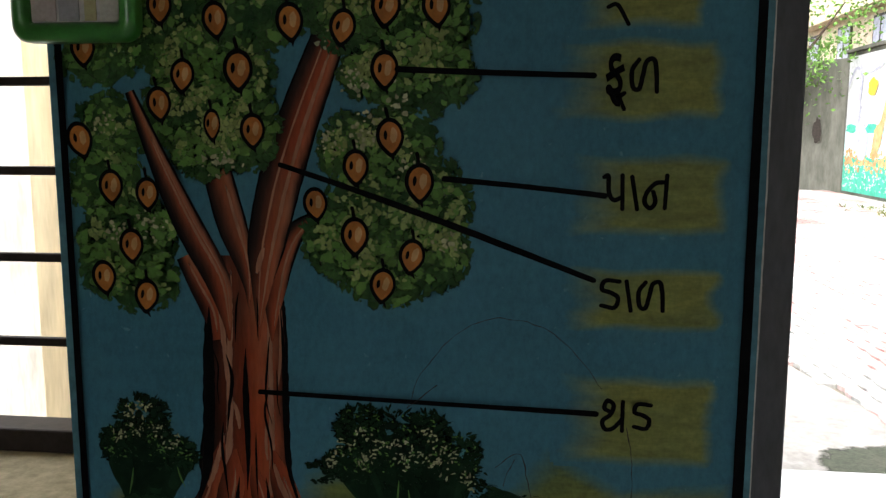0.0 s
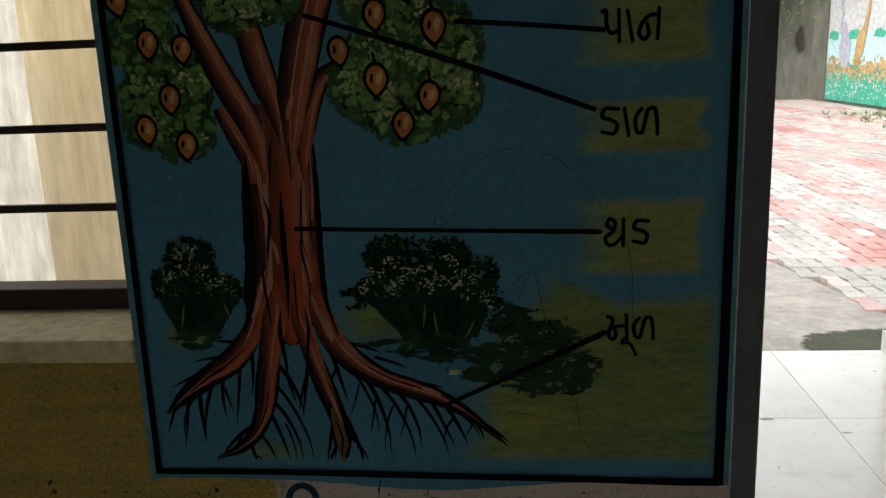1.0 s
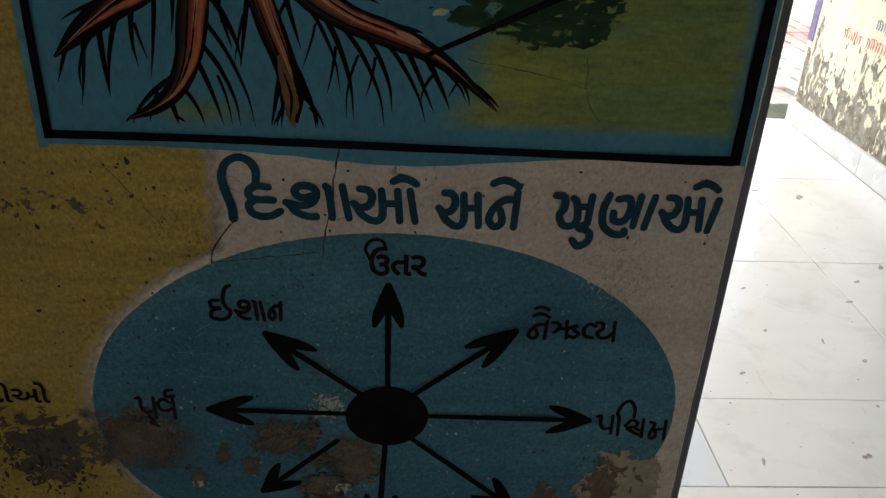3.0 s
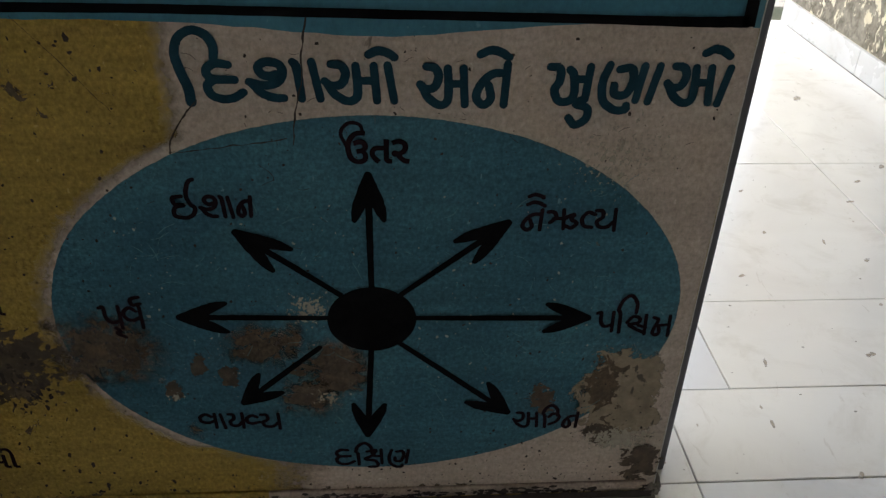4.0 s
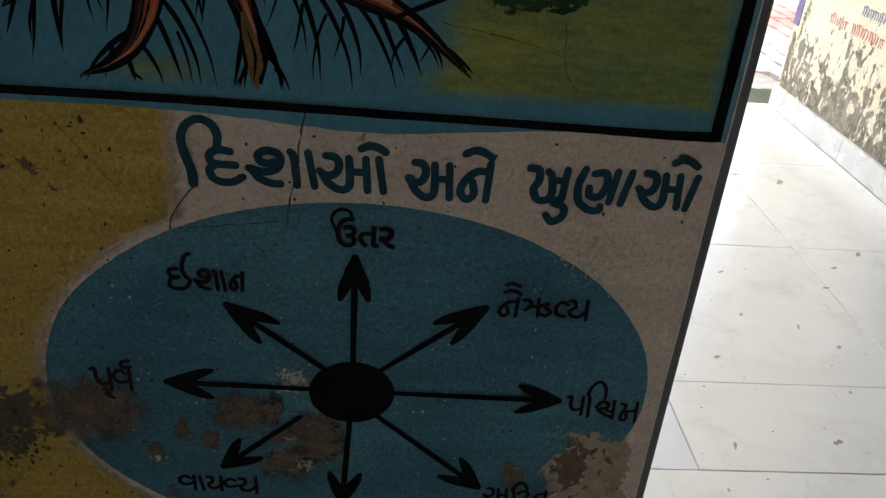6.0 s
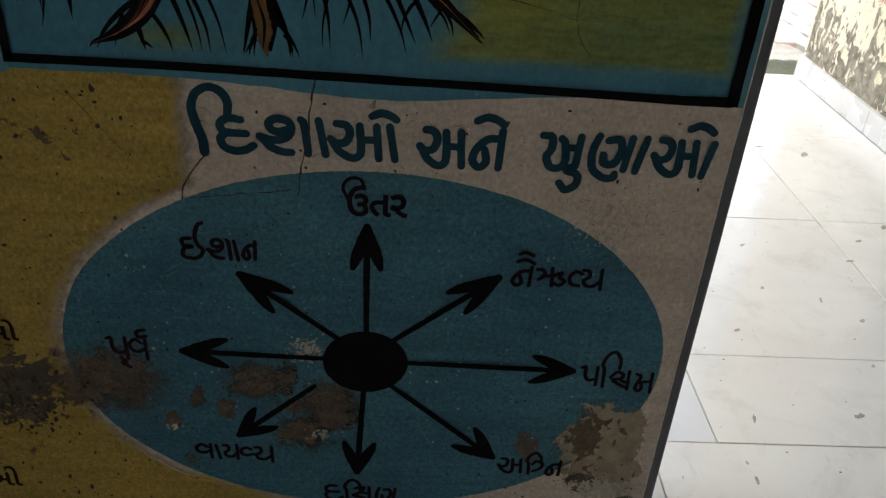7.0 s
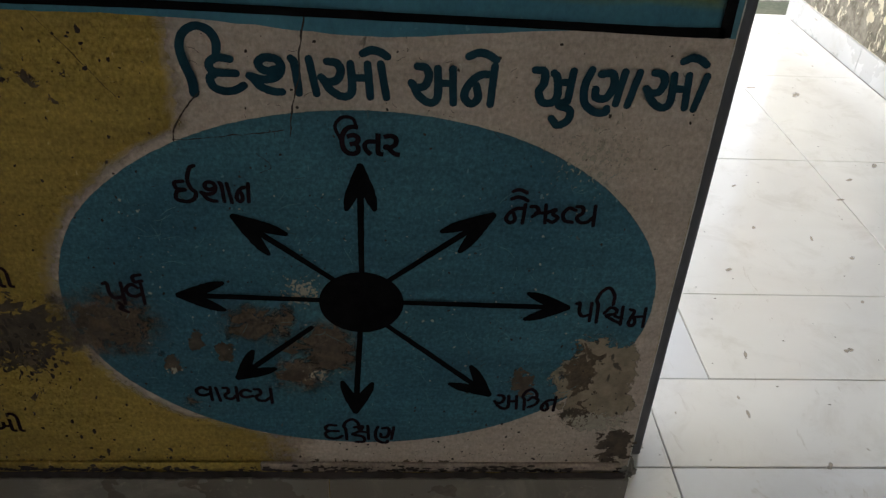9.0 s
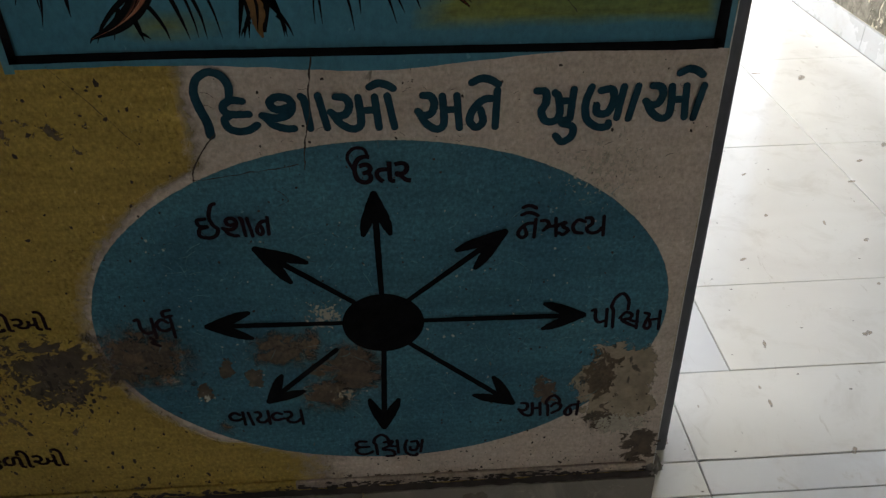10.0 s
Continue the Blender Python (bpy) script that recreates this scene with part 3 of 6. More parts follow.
q = Coat(1.4)
q.sheet(0.055, 0.742, 0.362, 1.015, hill_cover, 70, 70)
q.done("hill", HILL, mural, "olive yellow hill")
smear(-0.31, 0.885, -0.235, 0.938, HILL, "grass_smear", 1.5, 0.7)
smear(-0.10, 0.895, 0.03, 0.970, HILL, "grass_smear", 1.5, 0.75)
smear(-0.245, 0.745, -0.11, 0.785, HILL, "grass_smear", 1.5, 0.45)


def clump(name, lobes, label, n_base, n_mid, n_light, n_bloom, size=1.0, coat=4.0, light_top=True, lit=-9.0):
    """Painted foliage: ragged dark ground, then dabs of mid and light green and cream, all by brush tip."""
    def spot(edge=1.0):
        while True:
            cx, cz, rx, rz = random.choice(lobes)
            a, r = random.uniform(0, 2 * math.pi), math.sqrt(random.random()) * edge
            return cx + rx * r * math.cos(a), cz + rz * r * math.sin(a), r * math.sin(a)
    base = Coat(coat)
    for cx, cz, rx, rz in lobes:
        base.blob(cx, cz, rx * 0.93, rz * 0.93, 26, 0.07)
    for _ in range(n_base):
        x, z, r = spot(1.02)
        s = size * random.uniform(0.0045, 0.011)
        base.dab(x, z, s, s * random.uniform(0.7, 1.2), 9, 0.35)
    for cx, cz, rx, rz in lobes:
        for _ in range(int(n_base * 0.45)):
            a = random.uniform(0, 2 * math.pi)
            s = size * random.uniform(0.0016, 0.0048)
            r = random.uniform(0.95, 1.06)
            base.dab(cx + rx * r * math.cos(a), cz + rz * r * math.sin(a), s, s * random.uniform(0.6, 1.6), 7, 0.4)
    ob = base.done(name, LEAF_GROUND, mural, label)
    mid = Coat(coat + 1.2)
    for _ in range(int(n_mid * 1.3)):
        x, z, r = spot(0.90)
        k = 0.5 + 0.5 * noise.noise((x * 38, z * 38, 4.0))
        if random.random() > 0.10 + k or z < lit - 0.02 or (r < -0.45 and random.random() < 0.75):
            continue
        s = size * random.uniform(0.0026, 0.0078)
        mid.dab(x, z, s * random.uniform(0.8, 1.5), s * random.uniform(0.6, 1.0), 8, 0.35, random.uniform(-1, 1))
    tagged(mid.done("green_paint", LEAF_MID, ob), kind="stuff")
    li = Coat(coat + 2.2)
    for _ in range(int(n_light * 1.5)):
        x, z, r = spot(0.82)
        k = noise.noise((x * 30, z * 30, 9.0))
        if r < -0.3 or k < (-0.02 if light_top else 0.15) or z < lit + 0.02 * noise.noise((x * 50, 0, 0)):
            continue
        s = size * random.uniform(0.0014, 0.0042)
        li.dab(x, z, s * random.uniform(0.8, 1.6), s, 7, 0.4, random.uniform(-1.5, 1.5))
    tagged(li.done("light_paint", LEAF_LIGHT, ob), kind="stuff")
    if n_bloom:
        bl = Coat(coat + 3.0)
        seeds = [q for q in (spot(0.9) for _ in range(200)) if q[1] > lit + 0.008][:max(2, n_bloom // (14 if lit < 0 else 5))]
        for _ in range(n_bloom):
            x, z, r = random.choice(seeds)
            s = size * random.uniform(0.0010, 0.0030)
            bl.dab(x + random.gauss(0, 0.008 * size), z + random.gauss(0, 0.007 * size), s, s * random.uniform(0.7, 1.5), 8, 0.3, random.uniform(0, 3))
        tagged(bl.done("cream_blossom", BLOSSOM, ob), kind="stuff")
    return ob


limb_count = [0]


def limb(name, pts, highlights, label="", base=2.0):
    """A painted limb: black contour, blended bark from its dark to its light side, a few dry-brushed highlights."""
    k = limb_count[0] * 0.06 + base - 2.0
    limb_count[0] += 1
    q = Coat(2.0 + k)
    n = len(pts)
    rims = [0.006 if name == "trunk" else 0.0004 if (name == "root" and (i < 3 or i == n - 1)) or (name == "branch" and i > n - 4) else 0.0070 if name == "root" else 0.0045 for i in range(n)]
    q.ribbon([(x, z, w + e) for (x, z, w), e in zip(pts, rims)], None, 0.015, 9, False)
    ob = q.done(name, BLACK, mural, label)
    q = Coat(2.02 + k)
    if name == "root":
        body = [(x, z, w * (1.0 if i < n - 3 else (0.75, 0.25, 0.03)[i - n + 3])) for i, (x, z, w) in enumerate(pts)]
    else:
        body = pts
    q.brushed(body, 0.02, 9, 0.40 if name == "root" else 0.0, 0.45 if name == "branch" else 0.18 if name == "trunk" else 0.0)
    q.done("bark", BARK if name == "trunk" else BARK_LIMB, ob)
    if name == "root":
        q = Coat(2.055 + k)
        run = catmull(pts, 6)[10:]
        for off in (random.uniform(-0.30, -0.12), random.uniform(0.10, 0.28)):
            a, b = random.randint(0, len(run) // 4), len(run) - random.randint(1, len(run) // 4)
            n = b - a
            q.ribbon([(x + off * w, z + off * w * 0.8, max(0.0004, random.uniform(0.07, 0.15) * w * math.sin(math.pi * (i + 0.5) / n) ** 0.8)) for i, (x, z, w) in enumerate(run[a:b])], None, 0.05, 2, False)
        q.done("groove", BLACK, ob)
    q = Coat(2.045 + k)
    for off, wid in highlights:
        q.ribbon([(x + off * w, z, w * wid * (0.5 if name == "root" else 0.45)) for x, z, w in pts], None, 0.15, 9, False, True)
    q.done("highlight", BARK_LIGHT, ob)
    return ob


limb("trunk", [(-0.143, 1.190, 0.050), (-0.1425, 1.155, 0.074), (-0.1415, 1.126, 0.082), (-0.143, 1.070, 0.087), (-0.1445, 1.003, 0.090), (-0.147, 0.962, 0.096), (-0.147, 0.930, 0.082), (-0.144, 0.914, 0.030), (-0.142, 0.902, 0.002)],
     ((-0.20, 0.26), (0.31, 0.22)), label="red-brown trunk with black furrows")
limb("root", [(-0.170, 0.992, 0.0035), (-0.179, 0.959, 0.0197), (-0.191, 0.921, 0.0255), (-0.218, 0.885, 0.0244), (-0.252, 0.862, 0.0209), (-0.283, 0.838, 0.0139), (-0.311, 0.813, 0.0017)], ((-0.1, 0.3),))
limb("root", [(-0.115, 0.981, 0.0035), (-0.107, 0.947, 0.0255), (-0.093, 0.909, 0.0290), (-0.066, 0.879, 0.0244), (-0.032, 0.858, 0.0197), (0.007, 0.844, 0.0186), (0.041, 0.830, 0.0128), (0.071, 0.810, 0.0058), (0.112, 0.773, 0.0012)], ((0.15, 0.3),))
limb("root", [(-0.138, 0.964, 0.0035), (-0.132, 0.936, 0.0197), (-0.120, 0.891, 0.0220), (-0.108, 0.852, 0.0186), (-0.096, 0.817, 0.0162), (-0.088, 0.785, 0.0139), (-0.088, 0.755, 0.0070)], ((0.1, 0.3),))
limb("root", [(-0.157, 0.981, 0.0035), (-0.162, 0.941, 0.0278), (-0.172, 0.894, 0.0267), (-0.179, 0.852, 0.0232), (-0.186, 0.817, 0.0186), (-0.200, 0.787, 0.0128), (-0.222, 0.767, 0.0070), (-0.250, 0.754, 0.0012)], ((0.1, 0.3),))
limb("branch", [(-0.205, 1.188, 0.013), (-0.192, 1.160, 0.020), (-0.178, 1.132, 0.022), (-0.172, 1.100, 0.010)], ((0.1, 0.4),))
limb("branch", [(-0.062, 1.231, 0.010), (-0.085, 1.215, 0.017), (-0.101, 1.188, 0.024), (-0.109, 1.155, 0.024), (-0.112, 1.125, 0.012), (-0.113, 1.10, 0.002)], ((0.25, 0.35),))
limb("branch", [(-0.170, 1.292, 0.026), (-0.153, 1.225, 0.028), (-0.141, 1.185, 0.022), (-0.137, 1.155, 0.008), (-0.137, 1.135, 0.001)], ((0.2, 0.4),))
limb("branch", [(-0.043, 1.418, 0.028), (-0.055, 1.388, 0.033), (-0.080, 1.326, 0.038), (-0.100, 1.267, 0.041), (-0.116, 1.203, 0.036), (-0.122, 1.165, 0.024), (-0.126, 1.125, 0.008), (-0.127, 1.10, 0.001)], ((0.20, 0.34), (-0.1, 0.2)))
limb("branch", [(-0.254, 1.357, 0.006), (-0.223, 1.278, 0.019), (-0.197, 1.220, 0.026), (-0.170, 1.168, 0.028), (-0.161, 1.130, 0.014), (-0.158, 1.10, 0.002)], ((0.15, 0.35), (0.3, 0.2)), base=6.2)
for x, z0, z1, w in ((-0.148, 1.152, 1.098, 0.0035), (-0.142, 1.092, 0.935, 0.0100), (-0.161, 1.085, 1.000, 0.0060), (-0.126, 1.146, 1.104, 0.0030), (-0.118, 1.105, 1.010, 0.0034), (-0.120, 1.050, 0.960, 0.0040),
                     (-0.133, 1.000, 0.925, 0.0034), (-0.170, 1.01, 0.925, 0.0050), (-0.156, 0.95, 0.85, 0.0075), (-0.122, 0.95, 0.86, 0.0060), (-0.110, 1.07, 1.02, 0.0022), (-0.175, 1.09, 1.03, 0.0026)):
    q = Coat(3.6)
    q.ribbon([(x + random.uniform(-.003, .003), z0, 0.0006), (x + random.uniform(-.004, .004), z0 * 0.7 + z1 * 0.3, w * 0.7), (x + random.uniform(-.004, .004), z0 * 0.3 + z1 * 0.7, w * 0.55), (x + random.uniform(-.006, .006), z1, 0.0005)], None, 0.15, 8, False)
    q.done("furrow", BLACK, mural)
for run in ([(-0.166, 1.006, 0.0023), (-0.174, 0.978, 0.0081), (-0.183, 0.950, 0.0081), (-0.194, 0.930, 0.0029)],
            [(-0.117, 0.973, 0.0023), (-0.109, 0.947, 0.0093), (-0.099, 0.921, 0.0104), (-0.090, 0.899, 0.0035)],
            [(-0.121, 1.020, 0.0017), (-0.123, 0.987, 0.0052), (-0.121, 0.964, 0.0017)],
            [(-0.158, 1.036, 0.0023), (-0.153, 1.020, 0.0070), (-0.151, 0.998, 0.0023)],
            [(-0.171, 1.149, 0.0023), (-0.166, 1.113, 0.0081), (-0.164, 1.076, 0.0058), (-0.164, 1.046, 0.0017)],
            [(-0.104, 1.151, 0.0017), (-0.103, 1.115, 0.0052), (-0.105, 1.078, 0.0046), (-0.109, 1.041, 0.0017)],
            [(-0.200, 1.249, 0.0023), (-0.181, 1.208, 0.0116), (-0.164, 1.179, 0.0081), (-0.160, 1.155, 0.0023)],
            [(-0.117, 1.203, 0.0023), (-0.123, 1.186, 0.0093), (-0.128, 1.168, 0.0035)],
            [(0.007, 0.850, 0.0023), (0.022, 0.844, 0.0093), (0.039, 0.836, 0.0035)]):
    q = Coat(3.5)
    q.ribbon(run, None, 0.15, 9, False, True)
    q.done("highlight", BARK_LIGHT, mural, "pale dry-brushed highlight on the bark")
q = Coat(3.55)
q.ribbon([(-0.180, 1.135, 0.001), (-0.181, 1.100, 0.008), (-0.183, 1.050, 0.012), (-0.185, 1.000, 0.012), (-0.189, 0.960, 0.010), (-0.200, 0.920, 0.003)], None, 0.08, 8, False)
q.ribbon([(-0.103, 1.135, 0.001), (-0.101, 1.080, 0.004), (-0.101, 1.010, 0.005), (-0.098, 0.960, 0.005), (-0.086, 0.915, 0.002)], None, 0.08, 8, False)
q.done("trunk_shadow", BLACK, mural, "black shadow edge of the painted trunk")
q = Coat(3.4)
q.ribbon([(-0.100, 0.822, 0.004), (-0.095, 0.800, 0.012), (-0.090, 0.775, 0.014), (-0.091, 0.762, 0.009), (-0.088, 0.750, 0.002)], None, 0.12, 7, False)
end = q.done("root_end", ROOT_OCHRE, mural)
q = Coat(3.6)
q.ribbon([(-0.096, 0.805, 0.001), (-0.090, 0.782, 0.003), (-0.092, 0.757, 0.0006)], None, 0.1, 7, False)
q.ribbon([(-0.103, 0.800, 0.001), (-0.099, 0.775, 0.0035), (-0.101, 0.750, 0.0006)], None, 0.1, 7, False)
q.done("groove", BLACK, end)


def rootlet(x0, z0, x1, z1, w, parent=mural):
    """A thin black root that leaves sideways and then falls, tapering to nothing."""
    q = Coat(1.95)
    b = root_dice.uniform(-0.004, 0.004)
    q.ribbon([(x0, z0, w), (x0 + 0.42 * (x1 - x0) + b, z0 + 0.30 * (z1 - z0), w * 0.95), (x0 + 0.80 * (x1 - x0) + b, z0 + 0.68 * (z1 - z0), w * 0.6), (x1, z1, 0.0004)], None, 0.05, 8, False)
    q.done("rootlet", BLACK, parent)
    return q


root_dice = random.Random(17)


def rootlets(pts, spots):
    """Rootlets hanging from a root: (share of the way along it, which side, how far out, how far down)."""
    run = catmull(pts, 10)
    for share, side, out, down in spots:
        x, z, w = run[min(len(run) - 1, int(share * len(run)))]
        x, z = x + 0.3 * w * side, z - 0.15 * w
        wide = root_dice.uniform(0.0042, 0.0062)
        rootlet(x, z, x + out, max(0.750, z - down), wide)
        if root_dice.random() < 0.55:
            rootlet(x + out * 0.45, z - down * 0.32, x + out * 0.45 + side * root_dice.uniform(0.006, 0.014), max(0.752, z - down * root_dice.uniform(0.75, 0.95)), wide * 0.6)


rootlets([(-0.170, 0.992, 0.0035), (-0.179, 0.959, 0.0197), (-0.191, 0.921, 0.0255), (-0.218, 0.885, 0.0244), (-0.252, 0.862, 0.0209), (-0.283, 0.838, 0.0139), (-0.311, 0.813, 0.0017)], [(0.42, 1, -0.004, 0.060), (0.50, 1, -0.012, 0.085), (0.60, 1, -0.002, 0.060), (0.66, 1, -0.018, 0.080), (0.76, 1, 0.002, 0.070), (0.84, 1, -0.010, 0.066), (0.90, -1, -0.014, 0.038)])
rootlets([(-0.115, 0.981, 0.0035), (-0.107, 0.947, 0.0255), (-0.093, 0.909, 0.0290), (-0.066, 0.879, 0.0244), (-0.032, 0.858, 0.0197), (0.007, 0.844, 0.0186), (0.041, 0.830, 0.0128), (0.071, 0.810, 0.0058), (0.112, 0.773, 0.0012)], [(0.28, -1, 0.018, 0.070), (0.34, -1, 0.040, 0.095), (0.42, -1, 0.030, 0.105), (0.48, -1, 0.046, 0.105), (0.55, -1, 0.030, 0.080), (0.61, -1, 0.044, 0.084), (0.68, -1, 0.030, 0.066), (0.75, -1, 0.028, 0.056), (0.84, -1, 0.022, 0.036), (0.90, 1, 0.034, 0.026)])
rootlets([(-0.138, 0.964, 0.0035), (-0.132, 0.936, 0.0197), (-0.120, 0.891, 0.0220), (-0.108, 0.852, 0.0186), (-0.096, 0.817, 0.0162), (-0.088, 0.785, 0.0139), (-0.088, 0.755, 0.0070)], [(0.36, -1, -0.012, 0.075), (0.46, 1, 0.020, 0.075), (0.58, 1, 0.032, 0.095), (0.66, 1, 0.024, 0.080), (0.70, -1, -0.012, 0.070), (0.80, 1, 0.026, 0.056), (0.84, -1, -0.014, 0.044)])
rootlets([(-0.157, 0.981, 0.0035), (-0.162, 0.941, 0.0278), (-0.172, 0.894, 0.0267), (-0.179, 0.852, 0.0232), (-0.186, 0.817, 0.0186), (-0.200, 0.787, 0.0128), (-0.222, 0.767, 0.0070), (-0.250, 0.754, 0.0012)], [(0.32, 1, 0.030, 0.070), (0.40, 1, 0.044, 0.110), (0.48, 1, 0.034, 0.105), (0.56, 1, 0.022, 0.080), (0.62, -1, -0.050, 0.058), (0.70, 1, 0.018, 0.064), (0.78, 1, 0.006, 0.048), (0.86, -1, -0.026, 0.024)])
for x0, z0, x1, z1 in ((-0.213, 0.907, -0.241, 0.909), (-0.219, 0.89, -0.268, 0.882), (-0.255, 0.869, -0.299, 0.848), (-0.074, 0.905, -0.035, 0.892), (-0.044, 0.887, -0.005, 0.873), (0.007, 0.854, 0.037, 0.847), (0.039, 0.827, 0.081, 0.781), (-0.268, 0.842, -0.29, 0.782)):
    rootlet(x0, z0, x1, z1, 0.0044)

# foliage
clump("foliage", [(-0.272, 1.47, 0.055, 0.06), (-0.20, 1.50, 0.07, 0.07), (-0.285, 1.395, 0.045, 0.032), (-0.225, 1.42, 0.05, 0.04)], "dark green painted foliage", 110, 160, 120, 14, 1.0, 3.6)
clump("foliage", [(-0.15, 1.43, 0.075, 0.045), (-0.08, 1.462, 0.06, 0.05), (-0.10, 1.52, 0.09, 0.07)], "dark green painted foliage", 110, 200, 160, 0, 1.0, 3.7)
clump("foliage", [(-0.275, 1.320, 0.040, 0.035), (-0.282, 1.262, 0.042, 0.042), (-0.262, 1.205, 0.046, 0.045), (-0.255, 1.162, 0.044, 0.032), (-0.290, 1.190, 0.030, 0.045), (-0.225, 1.21, 0.012, 0.03)], "green painted foliage with fruit", 150, 420, 240, 50, 1.0, 4.0, False)
clump("foliage", [(-0.190, 1.385, 0.045, 0.032), (-0.195, 1.335, 0.045, 0.040), (-0.145, 1.370, 0.042, 0.042), (-0.135, 1.322, 0.036, 0.045), (-0.178, 1.298, 0.032, 0.028)], "light green painted foliage with fruit", 150, 380, 620, 30, 1.0, 4.2)
clump("foliage", [(-0.010, 1.428, 0.050, 0.040), (0.045, 1.430, 0.054, 0.052), (0.028, 1.375, 0.055, 0.038), (0.065, 1.38, 0.03, 0.045), (0.01, 1.49, 0.09, 0.05), (-0.012, 1.375, 0.022, 0.026)], "green painted foliage with fruit", 150, 480, 420, 50, 1.0, 4.2)
clump("foliage", [(-0.028, 1.300, 0.030, 0.034), (0.018, 1.298, 0.046, 0.042), (0.052, 1.240, 0.042, 0.050), (0.002, 1.235, 0.06, 0.050), (-0.035, 1.205, 0.040, 0.036), (0.010, 1.178, 0.050, 0.038), (0.058, 1.195, 0.034, 0.035)], "bushy green painted foliage with fruit", 170, 520, 520, 80, 1.0, 4.4)

def bush(name, label, base, tops, tail, seeds, n_dab=260, low=0.0):
    """Painted bush: dark stalks fanning up from the ground, feathery leaf tips, cream flower dabs on the upper side."""
    bx0, bx1, bz = base
    body = Coat(3.0)
    for cx, cz, rx, rz in tops:
        for k in range(12):
            x = cx + rx * random.uniform(-0.8, 0.8)
            z = cz + rz * random.uniform(-0.4, 0.5)
            x0 = bx0 + (bx1 - bx0) * max(0.05, min(0.95, (x - bx0 + 0.02) / (bx1 - bx0 + 0.04)))
            w = random.uniform(0.010, 0.018)
            body.ribbon([(x0, bz + random.uniform(-0.006, 0.012), w * 0.5), (x0 + 0.12 * (x - x0), bz * 0.7 + z * 0.3, w * 1.1), (x0 * 0.45 + x * 0.55, bz * 0.3 + z * 0.7, w * 1.3), (x, z, w * 0.5)], None, 0.05, 4, False)
        for k in range(60):
            a, r = random.uniform(0, 2 * math.pi), math.sqrt(random.random())
            body.dab(cx + rx * r * math.cos(a), cz + rz * r * math.sin(a), random.uniform(0.004, 0.009), random.uniform(0.003, 0.006), 8, 0.3, random.uniform(-0.9, 0.9))
        for k in range(70):
            a = random.uniform(0, 2 * math.pi)
            r = random.uniform(0.90, 1.12)
            turn = a + random.uniform(-0.7, 0.7)
            body.dab(cx + rx * r * math.cos(a), cz + rz * r * math.sin(a), random.uniform(0.002, 0.006), random.uniform(0.0010, 0.0020), 6, 0.3, turn)
    for x0, z0, x1, z1 in tail:
        for k in range(46):
            t = random.random()
            body.dab(x0 + (x1 - x0) * t + random.gauss(0, 0.004), z0 + (z1 - z0) * t + random.gauss(0, 0.006 * (1.1 - t)), random.uniform(0.002, 0.006), random.uniform(0.001, 0.0026), 6, 0.3, random.uniform(-0.6, 0.6))
    ob = body.done(name, BUSH_DARK, mural, label)
    green = Coat(4.2)
    for cx, cz, rx, rz in tops:
        for k in range(n_dab // len(tops)):
            a, r = random.uniform(0, 2 * math.pi), math.sqrt(random.random())
            x, z = cx + rx * r * math.cos(a), cz + rz * r * math.sin(a)
            if z < low + 0.012 * noise.noise((x * 60, 0, 2.0)):
                continue
            green.dab(x, z, random.uniform(0.0012, 0.0035), random.uniform(0.0008, 0.0016), 6, 0.3, random.uniform(-1.2, 1.2))
    tagged(green.done("green_paint", BUSH_GREEN, ob), kind="stuff")
    green = Coat(4.8)
    for cx, cz, rx, rz in tops:
        for k in range(n_dab // len(tops)):
            a, r = random.uniform(0, 2 * math.pi), math.sqrt(random.random())
            x, z = cx + rx * r * math.cos(a), cz + rz * r * math.sin(a)
            if z < low + 0.016 or noise.noise((x * 90, z * 90, 1.0)) < 0.05:
                continue
            green.dab(x, z, random.uniform(0.0012, 0.0032), random.uniform(0.0007, 0.0014), 6, 0.3, random.uniform(-1.2, 1.2))
    tagged(green.done("green_paint", LEAF_MID, ob), kind="stuff")
    bl = Coat(5.2)
    for x, z in seeds:
        for k in range(random.randint(10, 17)):
            bl.dab(x + random.gauss(0, 0.0058), z + random.gauss(0, 0.0046), random.uniform(0.0010, 0.0034), random.uniform(0.0008, 0.0017), 7, 0.35, random.uniform(-0.4, 1.9))
    tagged(bl.done("cream_blossom", BLOSSOM, ob), kind="stuff")
    return ob


def undergrowth(spots, name="undergrowth"):
    """Dark paint smeared sideways, broken open where the ground shows through."""
    x0, x1 = min(s[0] for s in spots) - 0.02, max(s[1] for s in spots) + 0.02
    z0, z1 = min(s[2] - s[3] for s in spots), max(s[2] + s[3] for s in spots)

    def cover(u, v):
        x, z = x0 + u * (x1 - x0), z0 + v * (z1 - z0)
        return min(0.80, max(1.05 - ((x - (a + b) / 2) / ((b - a) * 0.55)) ** 2 - ((z - c) / (h * 0.62)) ** 2 for a, b, c, h in spots))
    q = Coat(3.9)
    q.sheet(x0, z0, x1, z1, lambda u, v: max(0.0, cover(u, v)), 90, 40)
    q.done(name, UNDERGROWTH, mural, "dark green painted undergrowth")


